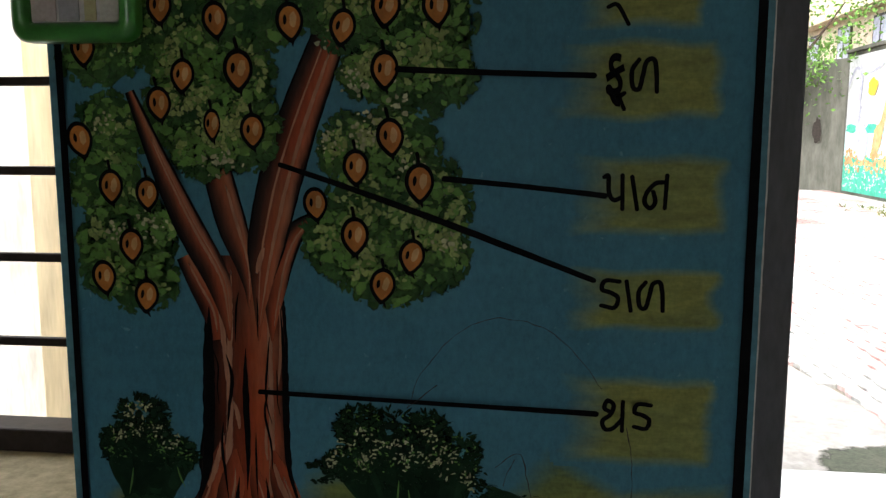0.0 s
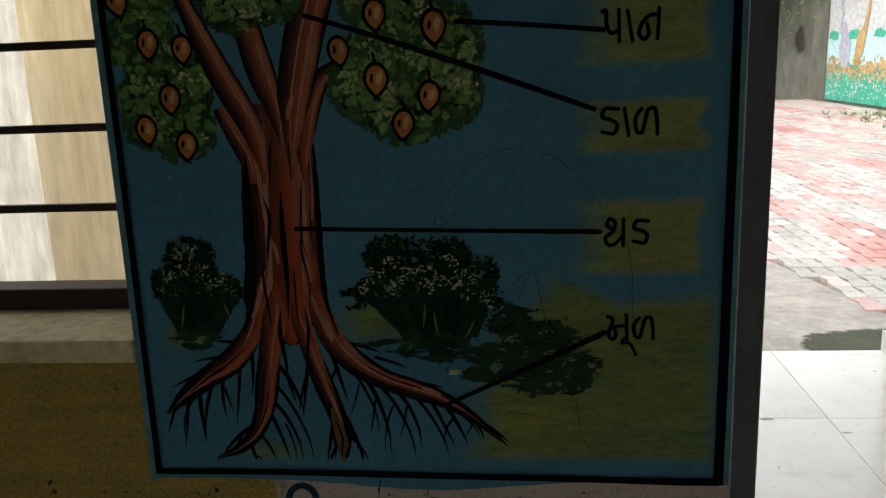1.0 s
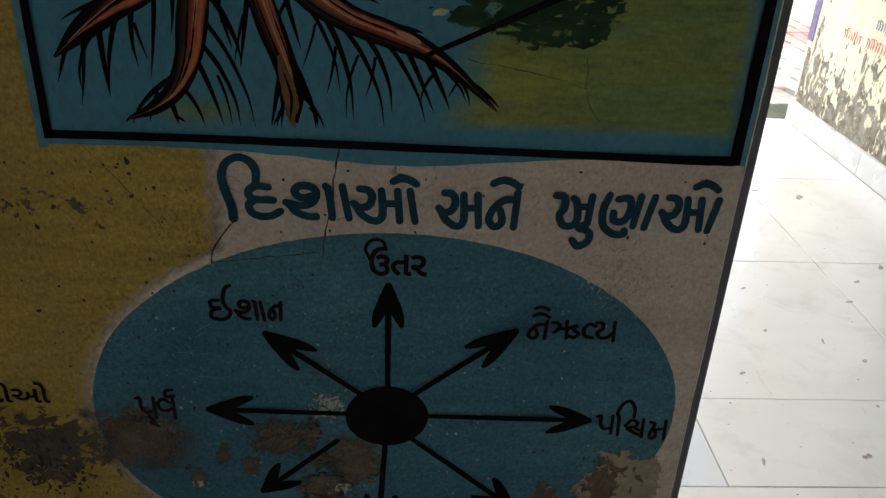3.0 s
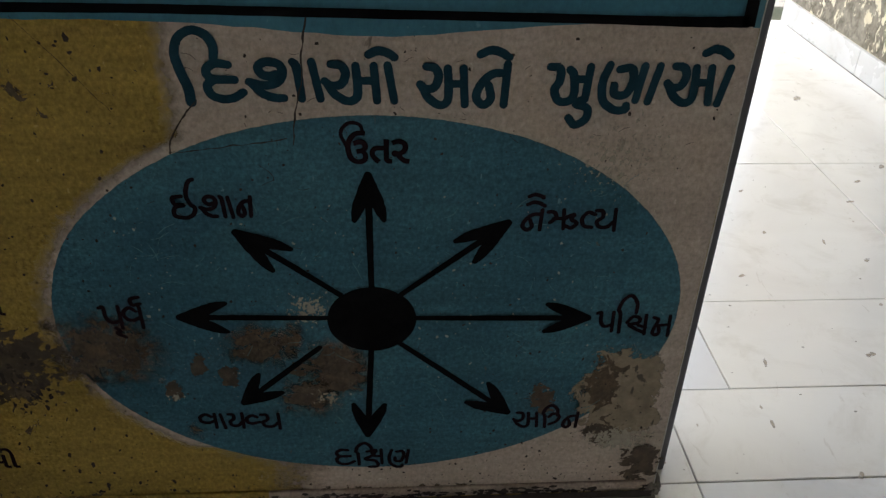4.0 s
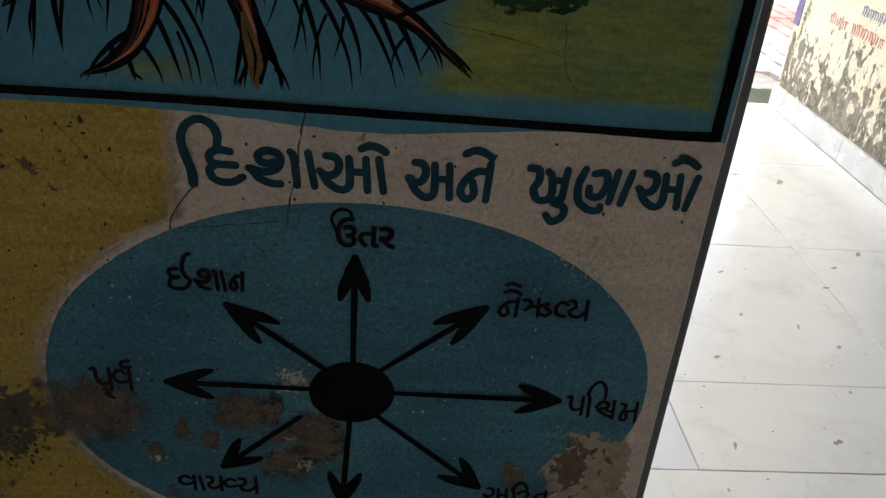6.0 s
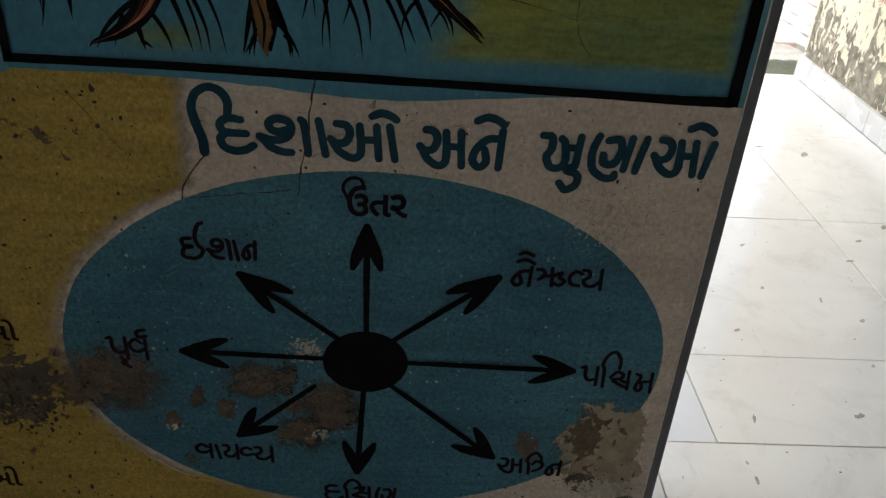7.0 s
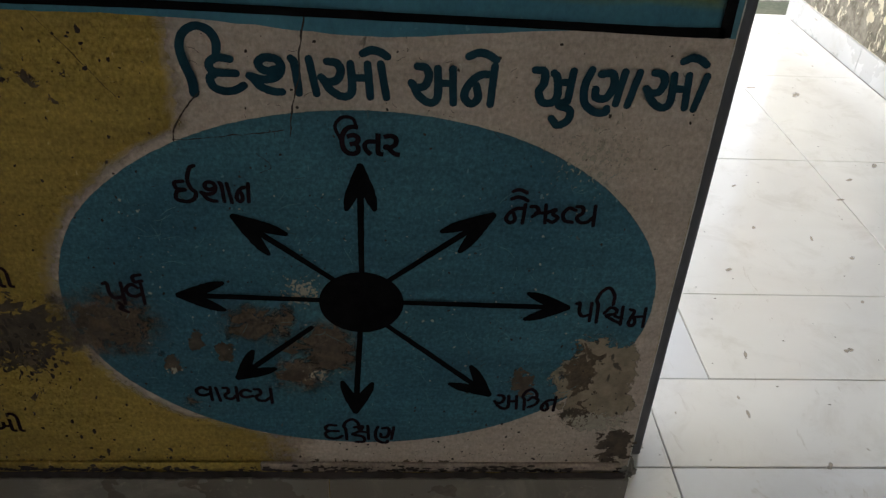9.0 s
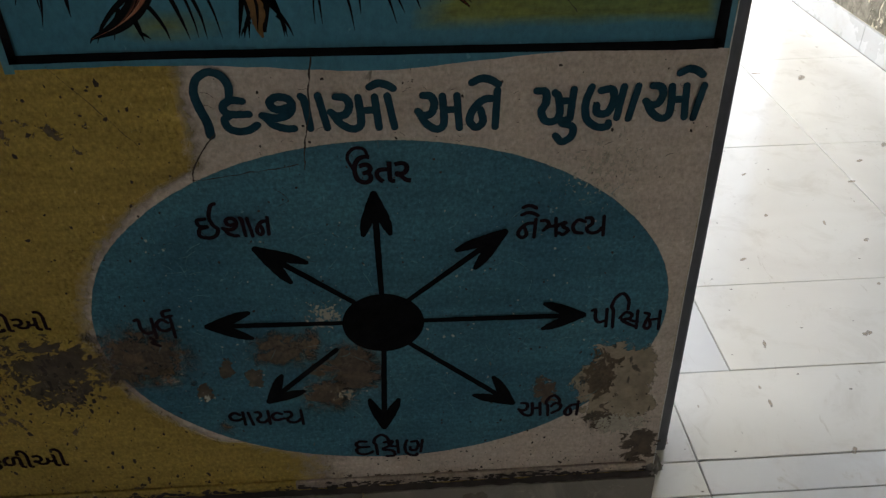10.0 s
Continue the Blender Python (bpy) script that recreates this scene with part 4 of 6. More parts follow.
bush("bush", "dark green painted bush with cream flowers", (-0.288, -0.228, 0.924), [(-0.258, 1.010, 0.030, 0.026), (-0.264, 0.978, 0.040, 0.028), (-0.226, 0.972, 0.024, 0.018), (-0.290, 0.982, 0.016, 0.020)],
     ((-0.225, 0.965, -0.198, 0.970),), [(-0.272, 1.018), (-0.252, 1.026), (-0.266, 1.000), (-0.244, 1.000), (-0.286, 0.992), (-0.226, 0.986)], 200, 0.950)
bush("bush", "dark green painted bush with cream flowers", (-0.008, 0.082, 0.910), [(-0.022, 1.012, 0.024, 0.022), (0.012, 1.000, 0.034, 0.030), (0.048, 1.004, 0.024, 0.026), (0.080, 0.984, 0.024, 0.026), (-0.030, 0.972, 0.030, 0.018), (0.020, 0.960, 0.055, 0.020)],
     ((-0.045, 0.972, -0.080, 0.966), (-0.04, 0.962, -0.065, 0.948), (0.09, 0.965, 0.108, 0.950)),
     [(-0.018, 1.006), (-0.032, 0.990), (0.0, 0.992), (0.020, 0.994), (-0.018, 0.976), (0.022, 0.976), (0.050, 1.006), (0.054, 0.976), (0.066, 0.986), (0.072, 0.974), (0.094, 0.958), (-0.050, 0.972), (0.038, 0.984)], 330, 0.945)
undergrowth([(-0.060, 0.100, 0.902, 0.028), (-0.010, 0.085, 0.892, 0.024), (0.000, 0.070, 0.905, 0.030), (0.085, 0.155, 0.930, 0.046), (0.105, 0.200, 0.912, 0.046), (0.045, 0.130, 0.884, 0.044), (0.080, 0.195, 0.866, 0.044), (0.125, 0.230, 0.874, 0.050),
             (0.11, 0.22, 0.854, 0.036), (0.05, 0.13, 0.868, 0.03), (0.10, 0.17, 0.890, 0.04)])
undergrowth([(-0.300, -0.218, 0.916, 0.018), (-0.285, -0.235, 0.906, 0.018)])
low_leaves = Coat(5.0)
for k in range(170):
    x = random.uniform(0.085, 0.190)
    low_leaves.dab(x, 0.940 - 0.42 * (x - 0.10) + random.gauss(0, 0.011), random.uniform(0.001, 0.004), random.uniform(0.0008, 0.002), 6, 0.3, random.uniform(-0.9, 0.9))
tagged(low_leaves.done("leaf_paint", BUSH_DARK, mural), kind="stuff")
q = Coat(5.4)
q.blob(0.052, 0.868, 0.008, 0.0035, 9, 0.3, 0.3)
q.done("pale_fleck", BLOSSOM, mural)
for x, z, dx, h in ((-0.272, 0.955, -0.006, 0.030), (-0.222, 0.958, 0.008, 0.022), (0.020, 0.955, -0.003, 0.030), (0.078, 0.935, -0.014, 0.026), (0.030, 0.945, 0.004, 0.03)):
    q = Coat(6.0)
    q.ribbon([(x, z, 0.0006), (x + dx * 0.4, z - h * 0.5, 0.0022), (x + dx, z - h, 0.0005)], None, 0.1, 6, False)
    q.done("stalk", LEAF_MID, mural)


def fruit(x, z, s=1.0, turn=0.0, stem=True, thin=1.0):
    """Drop-shaped fruit: black contour with a tail, orange flesh, dark seed and a highlight."""
    def drop(k, n=26):
        pts = []
        for i in range(n):
            a = 2 * math.pi * i / n
            px, pz = 0.0128 * thin * math.sin(a), 0.0165 * math.cos(a)
            if pz < 0:
                px *= 1 - 0.55 * (pz / -0.0165) ** 2
                pz *= 1.18
            pts.append((px * k * s, pz * k * s))
        return pts

    def put(pts, dx=0.0, dz=0.0):
        return [(x + dx * s + px * math.cos(turn) - pz * math.sin(turn), z + dz * s + px * math.sin(turn) + pz * math.cos(turn)) for px, pz in pts]
    q = Coat(8.2)
    q.ngon(put(drop(1.06)))
    q.ribbon([(x + 0.001 * s + 0.016 * s * math.sin(turn), z - 0.016 * s, 0.005 * s), (x + 0.003 * s, z - 0.0235 * s, 0.0008)], None, 0.1, 5, False)
    if stem:
        q.ribbon([(x - 0.016 * s * math.sin(turn), z + 0.015 * s, 0.0032 * s), (x - 0.002 * s - 0.02 * s * math.sin(turn), z + 0.0255 * s, 0.0036 * s)], None, 0.1, 4)
    ob = q.done("fruit", BLACK, mural)
    q = Coat(8.7)
    q.ngon(put(drop(0.80), 0.0004))
    q.done("flesh", FRUIT, ob)
    q = Coat(9.1)
    q.blob(x + 0.0036 * s, z + 0.001 * s, 0.0034 * s, 0.0072 * s, 14, 0.12, turn - 0.15)
    q.done("highlight", FRUIT_LIGHT, ob)
    q = Coat(9.4)
    q.blob(x - 0.0042 * s, z + 0.001 * s, 0.0019 * s, 0.0046 * s, 12, 0.08, turn - 0.1)
    q.done("seed", BLACK, ob)


for x, z, s, tn, st in ((-0.218, 1.441, 1.0, 0, 1), (-0.161, 1.427, 1.0, .1, 1), (-0.085, 1.424, 1.05, .1, 1), (-0.032, 1.418, 1.0, -.15, 1), (0.011, 1.437, 1.1, -.1, 1), (0.060, 1.436, 1.05, .1, 1), (0.009, 1.377, 1.05, 0, 1),
                        (-0.197, 1.373, .95, -.1, 1), (-0.139, 1.378, 1.15, 0, 1), (-0.223, 1.345, .98, .1, 1), (-0.126, 1.318, .98, 0, 1), (0.014, 1.312, 1.05, .1, 1)):
    fruit(x, z, s, tn, st)
for x, z, s, tn, st in ((-0.021, 1.282, 1.0, 0, 1), (0.043, 1.267, 1.1, 0, 1), (-0.063, 1.245, .95, .1, 0), (-0.023, 1.213, 1.08, 0, 1), (0.035, 1.193, 1.0, -.15, 1), (0.005, 1.163, 1.0, -.1, 1), (-0.310, 1.309, 1.05, .25, 0),
                        (-0.279, 1.261, 1.0, 0, 1), (-0.240, 1.254, .95, 0, 1), (-0.260, 1.200, 1.0, 0, 1), (-0.292, 1.166, 1.0, .1, 0), (-0.246, 1.147, 1.0, -.1, 1), (-0.301, 1.401, 1.0, 0, 0)):
    fruit(x, z, s, tn, st)
fruit(-0.168, 1.324, 0.9, 0.0, True, 0.75)


def pointer(*pts):
    q = Coat(9.8)
    q.ribbon(pts, None, 0.05, 10)
    q.done("pointer_line", BLACK, mural)


pointer((0.022, 1.3765, 0.0060), (0.10, 1.373, 0.0058), (0.211, 1.369, 0.0055))
pointer((0.068, 1.2705, 0.0060), (0.15, 1.263, 0.0052), (0.224, 1.255, 0.0058))
pointer((-0.098, 1.2835, 0.0050), (-0.02, 1.258, 0.0060), (0.09, 1.219, 0.0068), (0.215, 1.172, 0.0056))
pointer((-0.126, 1.0465, 0.0055), (0.05, 1.041, 0.0050), (0.221, 1.036, 0.0060))
pointer((0.041, 0.828, 0.0050), (0.13, 0.870, 0.0066), (0.227, 0.917, 0.0072))

# brush letters in a unit cell, base line 0 and head line 1: each a few strokes
STEM = [(0.90, 0.98), (0.94, 0.0)]
HAND = {
    "da": [[(0.66, 0.92), (0.3, 0.95), (0.06, 0.78), (0.2, 0.56), (0.8, 0.53)], [(0.25, 0.53), (0.05, 0.38), (0.15, 0.12), (0.45, 0.02), (0.75, 0.06), (1.0, 0.2)]],
    "sha": [[(0.02, 0.45), (0.3, 0.36), (0.55, 0.45), (0.65, 0.7), (0.57, 0.92), (0.35, 0.97), (0.21, 0.84), (0.26, 0.66), (0.4, 0.6), (0.53, 0.66)], [(0.07, 0.4), (0.24, 0.15), (0.46, 0.03), (0.64, 0.02)], [(0.84, 0.97), (0.91, 0.8), (0.97, 0.0)]],
    "aa": [[(0.25, 0.97), (0.85, 0.0)]],
    "aa_back": [[(0.85, 0.97), (0.25, 0.0)]],
    "a": [[(0.15, 0.97), (0.33, 0.93), (0.40, 0.72), (0.32, 0.47), (0.14, 0.42), (0.03, 0.54)], [(0.06, 0.5), (0.2, 0.2), (0.42, 0.02), (0.58, 0.1), (0.61, 0.4), (0.58, 0.93)], [(0.6, 0.55), (0.9, 0.55)], [(0.9, 0.93), (0.95, 0.03)]],
    "hat": [[(0.0, 0.5), (0.35, 0.95), (0.7, 0.75), (1.0, 0.2)]],
    "na": [[(0.85, 0.78), (0.5, 0.75), (0.2, 0.5), (0.1, 0.2), (0.3, 0.02), (0.5, 0.18), (0.42, 0.5)], [(0.92, 0.98), (0.87, 0.02)]],
    "kha": [[(0.04, 0.97), (0.25, 0.93), (0.27, 0.6), (0.17, 0.35), (0.28, 0.06), (0.5, 0.04), (0.62, 0.25), (0.57, 0.75), (0.48, 0.9)], [(0.6, 0.64), (0.9, 0.64)], [(0.93, 0.97), (0.88, 0.1)]],
    "u_sign": [[(0.85, 0.1), (0.68, -0.02), (0.95, -0.15), (0.95, -0.45), (0.72, -0.62), (0.55, -0.42)]],
    "nna": [[(0.15, 1.0), (0.03, 0.55), (0.08, 0.05), (0.35, -0.22), (0.62, -0.22), (0.64, -0.1)], [(0.38, 0.88), (0.66, 0.9), (0.72, 0.55), (0.58, 0.2), (0.33, 0.22), (0.3, 0.45)], [(0.95, 0.97), (0.84, 0.04)]],
    "ya": [[(0.05, 0.93), (0.32, 0.9), (0.36, 0.62), (0.12, 0.42), (0.25, 0.18), (0.6, 0.16), (0.88, 0.42)], STEM],
    "pa": [[(0.02, 0.93), (0.22, 0.95), (0.26, 0.5), (0.5, 0.26), (0.88, 0.34)], STEM],
    "va": [[(0.70, 0.78), (0.4, 0.95), (0.08, 0.75), (0.16, 0.46), (0.5, 0.36), (0.88, 0.5)], STEM],
    "va_half": [[(0.85, 0.80), (0.45, 0.92), (0.08, 0.72), (0.16, 0.42), (0.5, 0.34), (1.0, 0.44)]],
    "ma": [[(0.08, 0.92), (0.32, 0.80), (0.18, 0.40), (0.14, 0.16), (0.34, 0.04), (0.46, 0.24), (0.36, 0.52)], [(0.36, 0.52), (0.9, 0.56)], STEM],
    "ga_half": [[(0.08, 0.72), (0.38, 0.96), (0.78, 0.78), (0.66, 0.42), (0.15, 0.18)]],
    "lla": [[(0.30, 0.92), (0.06, 0.62), (0.10, 0.16), (0.32, 0.10), (0.44, 0.45), (0.56, 0.86), (0.82, 0.92), (0.92, 0.6), (0.96, 0.02)]],
    "dda": [[(0.92, 0.93), (0.25, 0.95), (0.10, 0.66), (0.5, 0.56), (0.86, 0.38), (0.70, 0.06), (0.08, 0.12)]],
    "tha": [[(0.34, 0.62), (0.14, 0.74), (0.28, 0.97), (0.52, 0.82), (0.40, 0.52), (0.08, 0.30), (0.20, 0.04), (0.52, 0.08), (0.84, 0.36)], [(0.88, 0.95), (0.88, 0.0)]],
    "ii": [[(0.42, 0.92), (0.06, 0.86), (0.12, 0.58), (0.48, 0.54), (0.10, 0.44), (0.06, 0.10), (0.50, 0.0), (0.82, 0.14), (0.92, 0.42), (0.74, 0.60), (0.62, 1.0), (0.78, 1.5), (0.98, 1.62)]],
    "ta_half": [[(0.92, 0.78), (0.45, 0.90), (0.12, 0.55), (0.28, 0.14), (0.78, 0.04)]],
    "ri": [[(0.04, 0.88), (0.22, 0.86), (0.30, 0.60), (0.12, 0.34)], [(0.22, 0.54), (0.62, 0.56)], [(0.52, 0.98), (0.56, 0.02)], [(0.62, 0.60), (0.86, 0.74), (0.78, 0.50), (0.96, 0.30), (0.80, 0.06), (0.64, 0.16)]],
    "arch": [[(1.0, 0.86), (0.96, 1.30), (0.62, 1.62), (0.24, 1.45), (0.06, 1.05), (0.18, 0.80), (0.24, 0.0)]],
    "ksha": [[(0.16, 0.86), (0.62, 0.94), (0.46, 0.60), (0.06, 0.34), (0.62, 0.18), (0.70, -0.18), (0.26, -0.22)], [(0.5, 0.56), (0.92, 0.50)], STEM],
    "scha": [[(0.04, 0.62), (0.32, 0.92), (0.62, 0.80), (0.56, 0.58), (0.16, 0.50), (0.52, 0.26), (0.86, 0.10)], [(0.60, 0.46), (0.96, 0.34)], STEM],
    "uu_sign": [[(0.62, 0.02), (0.78, -0.14), (0.64, -0.24), (1.0, -0.42)]],
    "reph": [[(1.0, 1.36), (0.60, 1.30), (0.56, 1.62), (0.96, 1.72)]],
}


def hand_letters(parent, letters, mat, brush, coat=6.2):
    """Letters painted with a round brush: (letter, x0, x1, z0, z1); each is a part of its own."""
    for k, (key, x0, x1, z0, z1) in enumerate(letters):
        q = Coat(coat + 0.02 * k)
        for run in HAND[key]:
            last = len(run) - 1
            q.ribbon([(x0 + a * (x1 - x0), z0 + b * (z1 - z0), brush * (0.92 if i in (0, last) else 1.0)) for i, (a, b) in enumerate(run)], None, 0.05, 7)
        q.done("letter", mat, parent)


def hand_word(name, parent, letters, mat, brush, coat=6.2):
    word = empty(name)
    word.parent = parent
    hand_letters(word, letters, mat, brush, coat)
    return word


lettering("word", "ફ", 0.2215, 0.2395, 1.352, 1.388, BLACK, mural, 0.024, 10.2)
INK = 0.0046
hand_word("word", mural, [("lla", 0.2445, 0.2705, 1.353, 1.386)], BLACK, INK, 10.2)
hand_word("word", mural, [("pa", 0.2225, 0.2420, 1.2425, 1.2755), ("aa", 0.2470, 0.2560, 1.2425, 1.2745), ("na", 0.2590, 0.2840, 1.2430, 1.2755)], BLACK, INK, 10.2)
hand_word("word", mural, [("dda", 0.2215, 0.2420, 1.1435, 1.1735), ("aa", 0.2450, 0.2530, 1.1425, 1.1725), ("lla", 0.2575, 0.2835, 1.1425, 1.1735)], BLACK, INK, 10.2)
hand_word("word", mural, [("tha", 0.2255, 0.2500, 1.0195, 1.0515), ("dda", 0.2570, 0.2760, 1.0210, 1.0490)], BLACK, INK, 10.2)
hand_word("word", mural, [("ma", 0.2280, 0.2540, 0.908, 0.939), ("lla", 0.2590, 0.2830, 0.909, 0.937)], BLACK, INK, 10.2)
for run in ([(0.2395, 1.3525, 0.004), (0.233, 1.3490, 0.005), (0.2300, 1.3525, 0.0065), (0.234, 1.3500, 0.004), (0.2395, 1.3375, 0.004)],):
    q = Coat(10.2)
    q.ribbon(run, None, 0.05, 6)
    q.done("vowel_sign", BLACK, mural)
for run in ([(0.2500, 0.911, 0.0035), (0.2465, 0.9045, 0.004), (0.2560, 0.9035, 0.004), (0.2630, 0.8895, 0.0035)],):
    q = Coat(10.2)
    q.ribbon(run, None, 0.05, 6)
    q.done("vowel_sign", BLACK, mural)
for run in ([(0.2225, 1.432, 0.004), (0.231, 1.4335, 0.004), (0.2415, 1.416, 0.0038)],):
    q = Coat(10.2)
    q.ribbon(run, None, 0.05, 6)
    q.done("vowel_sign", BLACK, mural)

# ---- compass painting below ----
LIP_BEIGE = paint("lip_beige", (0.34, 0.275, 0.225), (0.25, 0.20, 0.16), 0.65, 9.0, (0.09, 0.075, 0.06), 0.34, micro=0.2)
compass = empty("compass_painting", (0, 0, 0), "painted blue oval with eight direction arrows and names", "wall painting")
OX, OZ, ORX, ORZ = 0.010, 0.395, 0.346, 0.240


def beige_edge(u, v, x, z):
    """Left rim runs straight down and then follows the oval."""
    if z > 0.645:
        left = -0.178
    else:
        k = max(-1.0, min(1.0, (z - OZ) / (ORZ + 0.013)))
        left = OX - (ORX + 0.012) * math.sqrt(max(0.0, 1 - k * k))
        if z > OZ:
            left = min(left, -0.178)
        else:
            left = min(left, -0.13)
    left -= 0.012
    return left + u * (XR - 0.0015 - left), z


c = Coat(0.5)
c.sheet(-0.3, 0.0965, XR, 0.728, lambda u, v: min(1.0, u * (20.0 if v > 0.16 else 5.0)), 60, 90, beige_edge)
c.done("beige_field", BEIGE, compass, "pinkish beige ground")
c = Coat(1.0)
c.disc(OX, OZ, ORX, ORZ, 160, 0.005, 2.0, 0.005)
c.done("oval", OVAL_BLUE, compass, "petrol blue oval")


worn_count = [0]


def worn(x0, z0, x1, z1, mat, name, coat=1.5, power=1.0, parent=compass, label=""):
    worn_count[0] += 1
    q = Coat(coat + 0.02 * worn_count[0])
    q.sheet(x0, z0, x1, z1, lambda u, v: dome(u, v, power), 18, 18)
    return q.done(name, mat, parent, label)


PALE_FLECKS = fringe(paint("scraped_lime", (0.34, 0.31, 0.25), (0.26, 0.24, 0.19), 0.9, 60.0, bumpy=0.5), 190, 0.56, 0.66, (1, 1, 0.8), 0.4, 6, 2.4)
FLAKED = fringe(paint("flaked_grey_plaster", (0.085, 0.066, 0.045), (0.055, 0.045, 0.033), 0.9, 40.0, bumpy=0.6), 48, 0.54, 0.58, (1, 1, 1.4), 0.5, 8, 3.2)
PALE_SPOT = paint("pale_spot", (0.30, 0.29, 0.25), (0.22, 0.22, 0.20), 0.9, 60.0)
# flaked and dirty places
worn(-0.375, 0.288, -0.205, 0.415, GLAZE_DIRT, "worn_patch", 1.4, 0.78, label="brown patch of lost paint")
worn(-0.352, 0.306, -0.240, 0.388, WORN_SPECKS, "worn_patch", 1.8, 0.42)
for x0, x1, z0, z1, k in ((-0.240, -0.208, 0.270, 0.318, 0.66), (-0.205, -0.178, 0.306, 0.353, 0.64), (-0.175, -0.142, 0.284, 0.335, 0.68), (-0.098, -0.050, 0.252, 0.306, 0.60), (-0.060, 0.002, 0.272, 0.345, 0.62), (-0.095, -0.060, 0.300, 0.34, 0.5)):
    worn(x0, z0, x1, z1, BARE_PLASTER, "worn_patch", 1.8, k)
worn(-0.170, 0.318, -0.068, 0.392, GLAZE_DIRT, "worn_patch", 1.4, 0.82)
worn(-0.105, 0.330, -0.065, 0.395, GLAZE_DIRT, "worn_patch", 1.4, 0.7)
worn(-0.085, 0.262, 0.014, 0.374, GLAZE_DIRT, "worn_patch", 1.45, 0.90)
worn(-0.125, 0.236, -0.015, 0.318, GLAZE_DIRT, "worn_patch", 1.45, 0.62)
worn(-0.222, 0.206, -0.192, 0.248, GLAZE_DIRT, "worn_patch", 1.45, 0.42)
worn(-0.105, 0.365, -0.02, 0.445, PALE_FLECKS, "worn_patch", 1.8, 0.42, label="pale flecks of scraped paint")
worn(-0.09, 0.252, 0.0, 0.30, PALE_FLECKS, "worn_patch", 1.95, 0.34)
worn(-0.245, 0.268, -0.205, 0.295, PALE_FLECKS, "worn_patch", 1.95, 0.40)
worn(0.185, 0.225, 0.240, 0.300, BARE_PLASTER, "worn_patch", 1.8, 0.55)
worn(0.235, 0.165, 0.378, 0.365, REPAIR, "worn_patch", 1.3, 0.85, label="beige plaster where the oval is worn away")
worn(0.250, 0.215, 0.320, 0.355, WORN_SPECKS, "worn_patch", 1.8, 0.58)
worn(0.255, 0.165, 0.330, 0.240, BARE_PLASTER, "worn_patch", 1.9, 0.50)
worn(0.245, 0.165, 0.385, 0.225, PALE_FLECKS, "worn_patch", 1.95, 0.55)
worn(0.310, 0.092, 0.388, 0.205, BARE_PLASTER, "worn_patch", 1.9, 0.60)
worn(0.15, 0.50, 0.37, 0.68, PALE_FLECKS, "worn_patch", 1.85, 0.26)
worn(-0.30, 0.098, 0.36, 0.130, WORN_SPECKS, "worn_patch", 1.85, 0.30)

# hairline scratches and specks all over the painting
mark_dice = random.Random(23)


def scratches(name, n, x0, x1, z0, z1, mat, coat, longest=0.03, width=0.0005):
    q = Coat(coat)
    for k in range(n):
        x, z = mark_dice.uniform(x0, x1), mark_dice.uniform(z0, z1)
        a, ln = mark_dice.gauss(0.25, 0.9), longest * mark_dice.random() ** 2 + 0.003
        dx, dz = ln * math.cos(a), ln * math.sin(a)
        bend = mark_dice.uniform(-0.15, 0.15) * ln
        q.ribbon([(x, z, width * 0.5), (x + dx * 0.5 - bend * math.sin(a), z + dz * 0.5 + bend * math.cos(a), width * mark_dice.uniform(0.8, 1.6)), (x + dx, z + dz, width * 0.4)], None, 0.2, 4, False)
    tagged(q.done(name, mat, compass), kind="stuff")


def specks(name, n, x0, x1, z0, z1, mat, coat, parent):
    q = Coat(coat)
    for k in range(n):
        s = 0.0005 + 0.0014 * mark_dice.random() ** 3
        q.blob(mark_dice.uniform(x0, x1), mark_dice.uniform(z0, z1), s, s * mark_dice.uniform(0.6, 1.8), 6, 0.4, mark_dice.uniform(-1, 1))
    tagged(q.done(name, mat, parent), kind="stuff")


SCRATCH_PALE = paint("scratched_blue", (0.085, 0.180, 0.205), (0.11, 0.20, 0.21), 0.8, 30.0)
scratches("scratch", 130, -0.27, 0.28, 0.24, 0.56, SCRATCH_PALE, 1.9)
scratches("scratch", 40, -0.25, 0.25, 0.24, 0.56, CRACK, 2.2, 0.016, 0.0004)
scratches("scratch", 45, -0.16, 0.35, 0.60, 0.70, CRACK, 2.2, 0.012, 0.0004)
specks("speck", 260, -0.30, 0.31, 0.20, 0.59, CRACK, 2.3, compass)
specks("speck", 160, -0.26, 0.27, 0.25, 0.55, PALE_SPOT, 2.3, compass)
specks("speck", 80, -0.17, 0.366, 0.57, 0.715, CRACK, 2.35, compass)
specks("speck", 120, 0.10, 0.366, 0.12, 0.30, CRACK, 2.35, compass)
specks("speck", 120, -0.3, 0.35, 0.12, 0.16, CRACK, 2.35, compass)
specks("speck", 300, -0.65, -0.20, 0.125, 0.715, CRACK, 2.35, wall_front)

# disc and arrows
c = Coat(5.0)
c.disc(0.0075, 0.391, 0.0495, 0.0445, 56, 0.01, 5.0)
c.done("disc", BLACK, compass, "black oval hub")


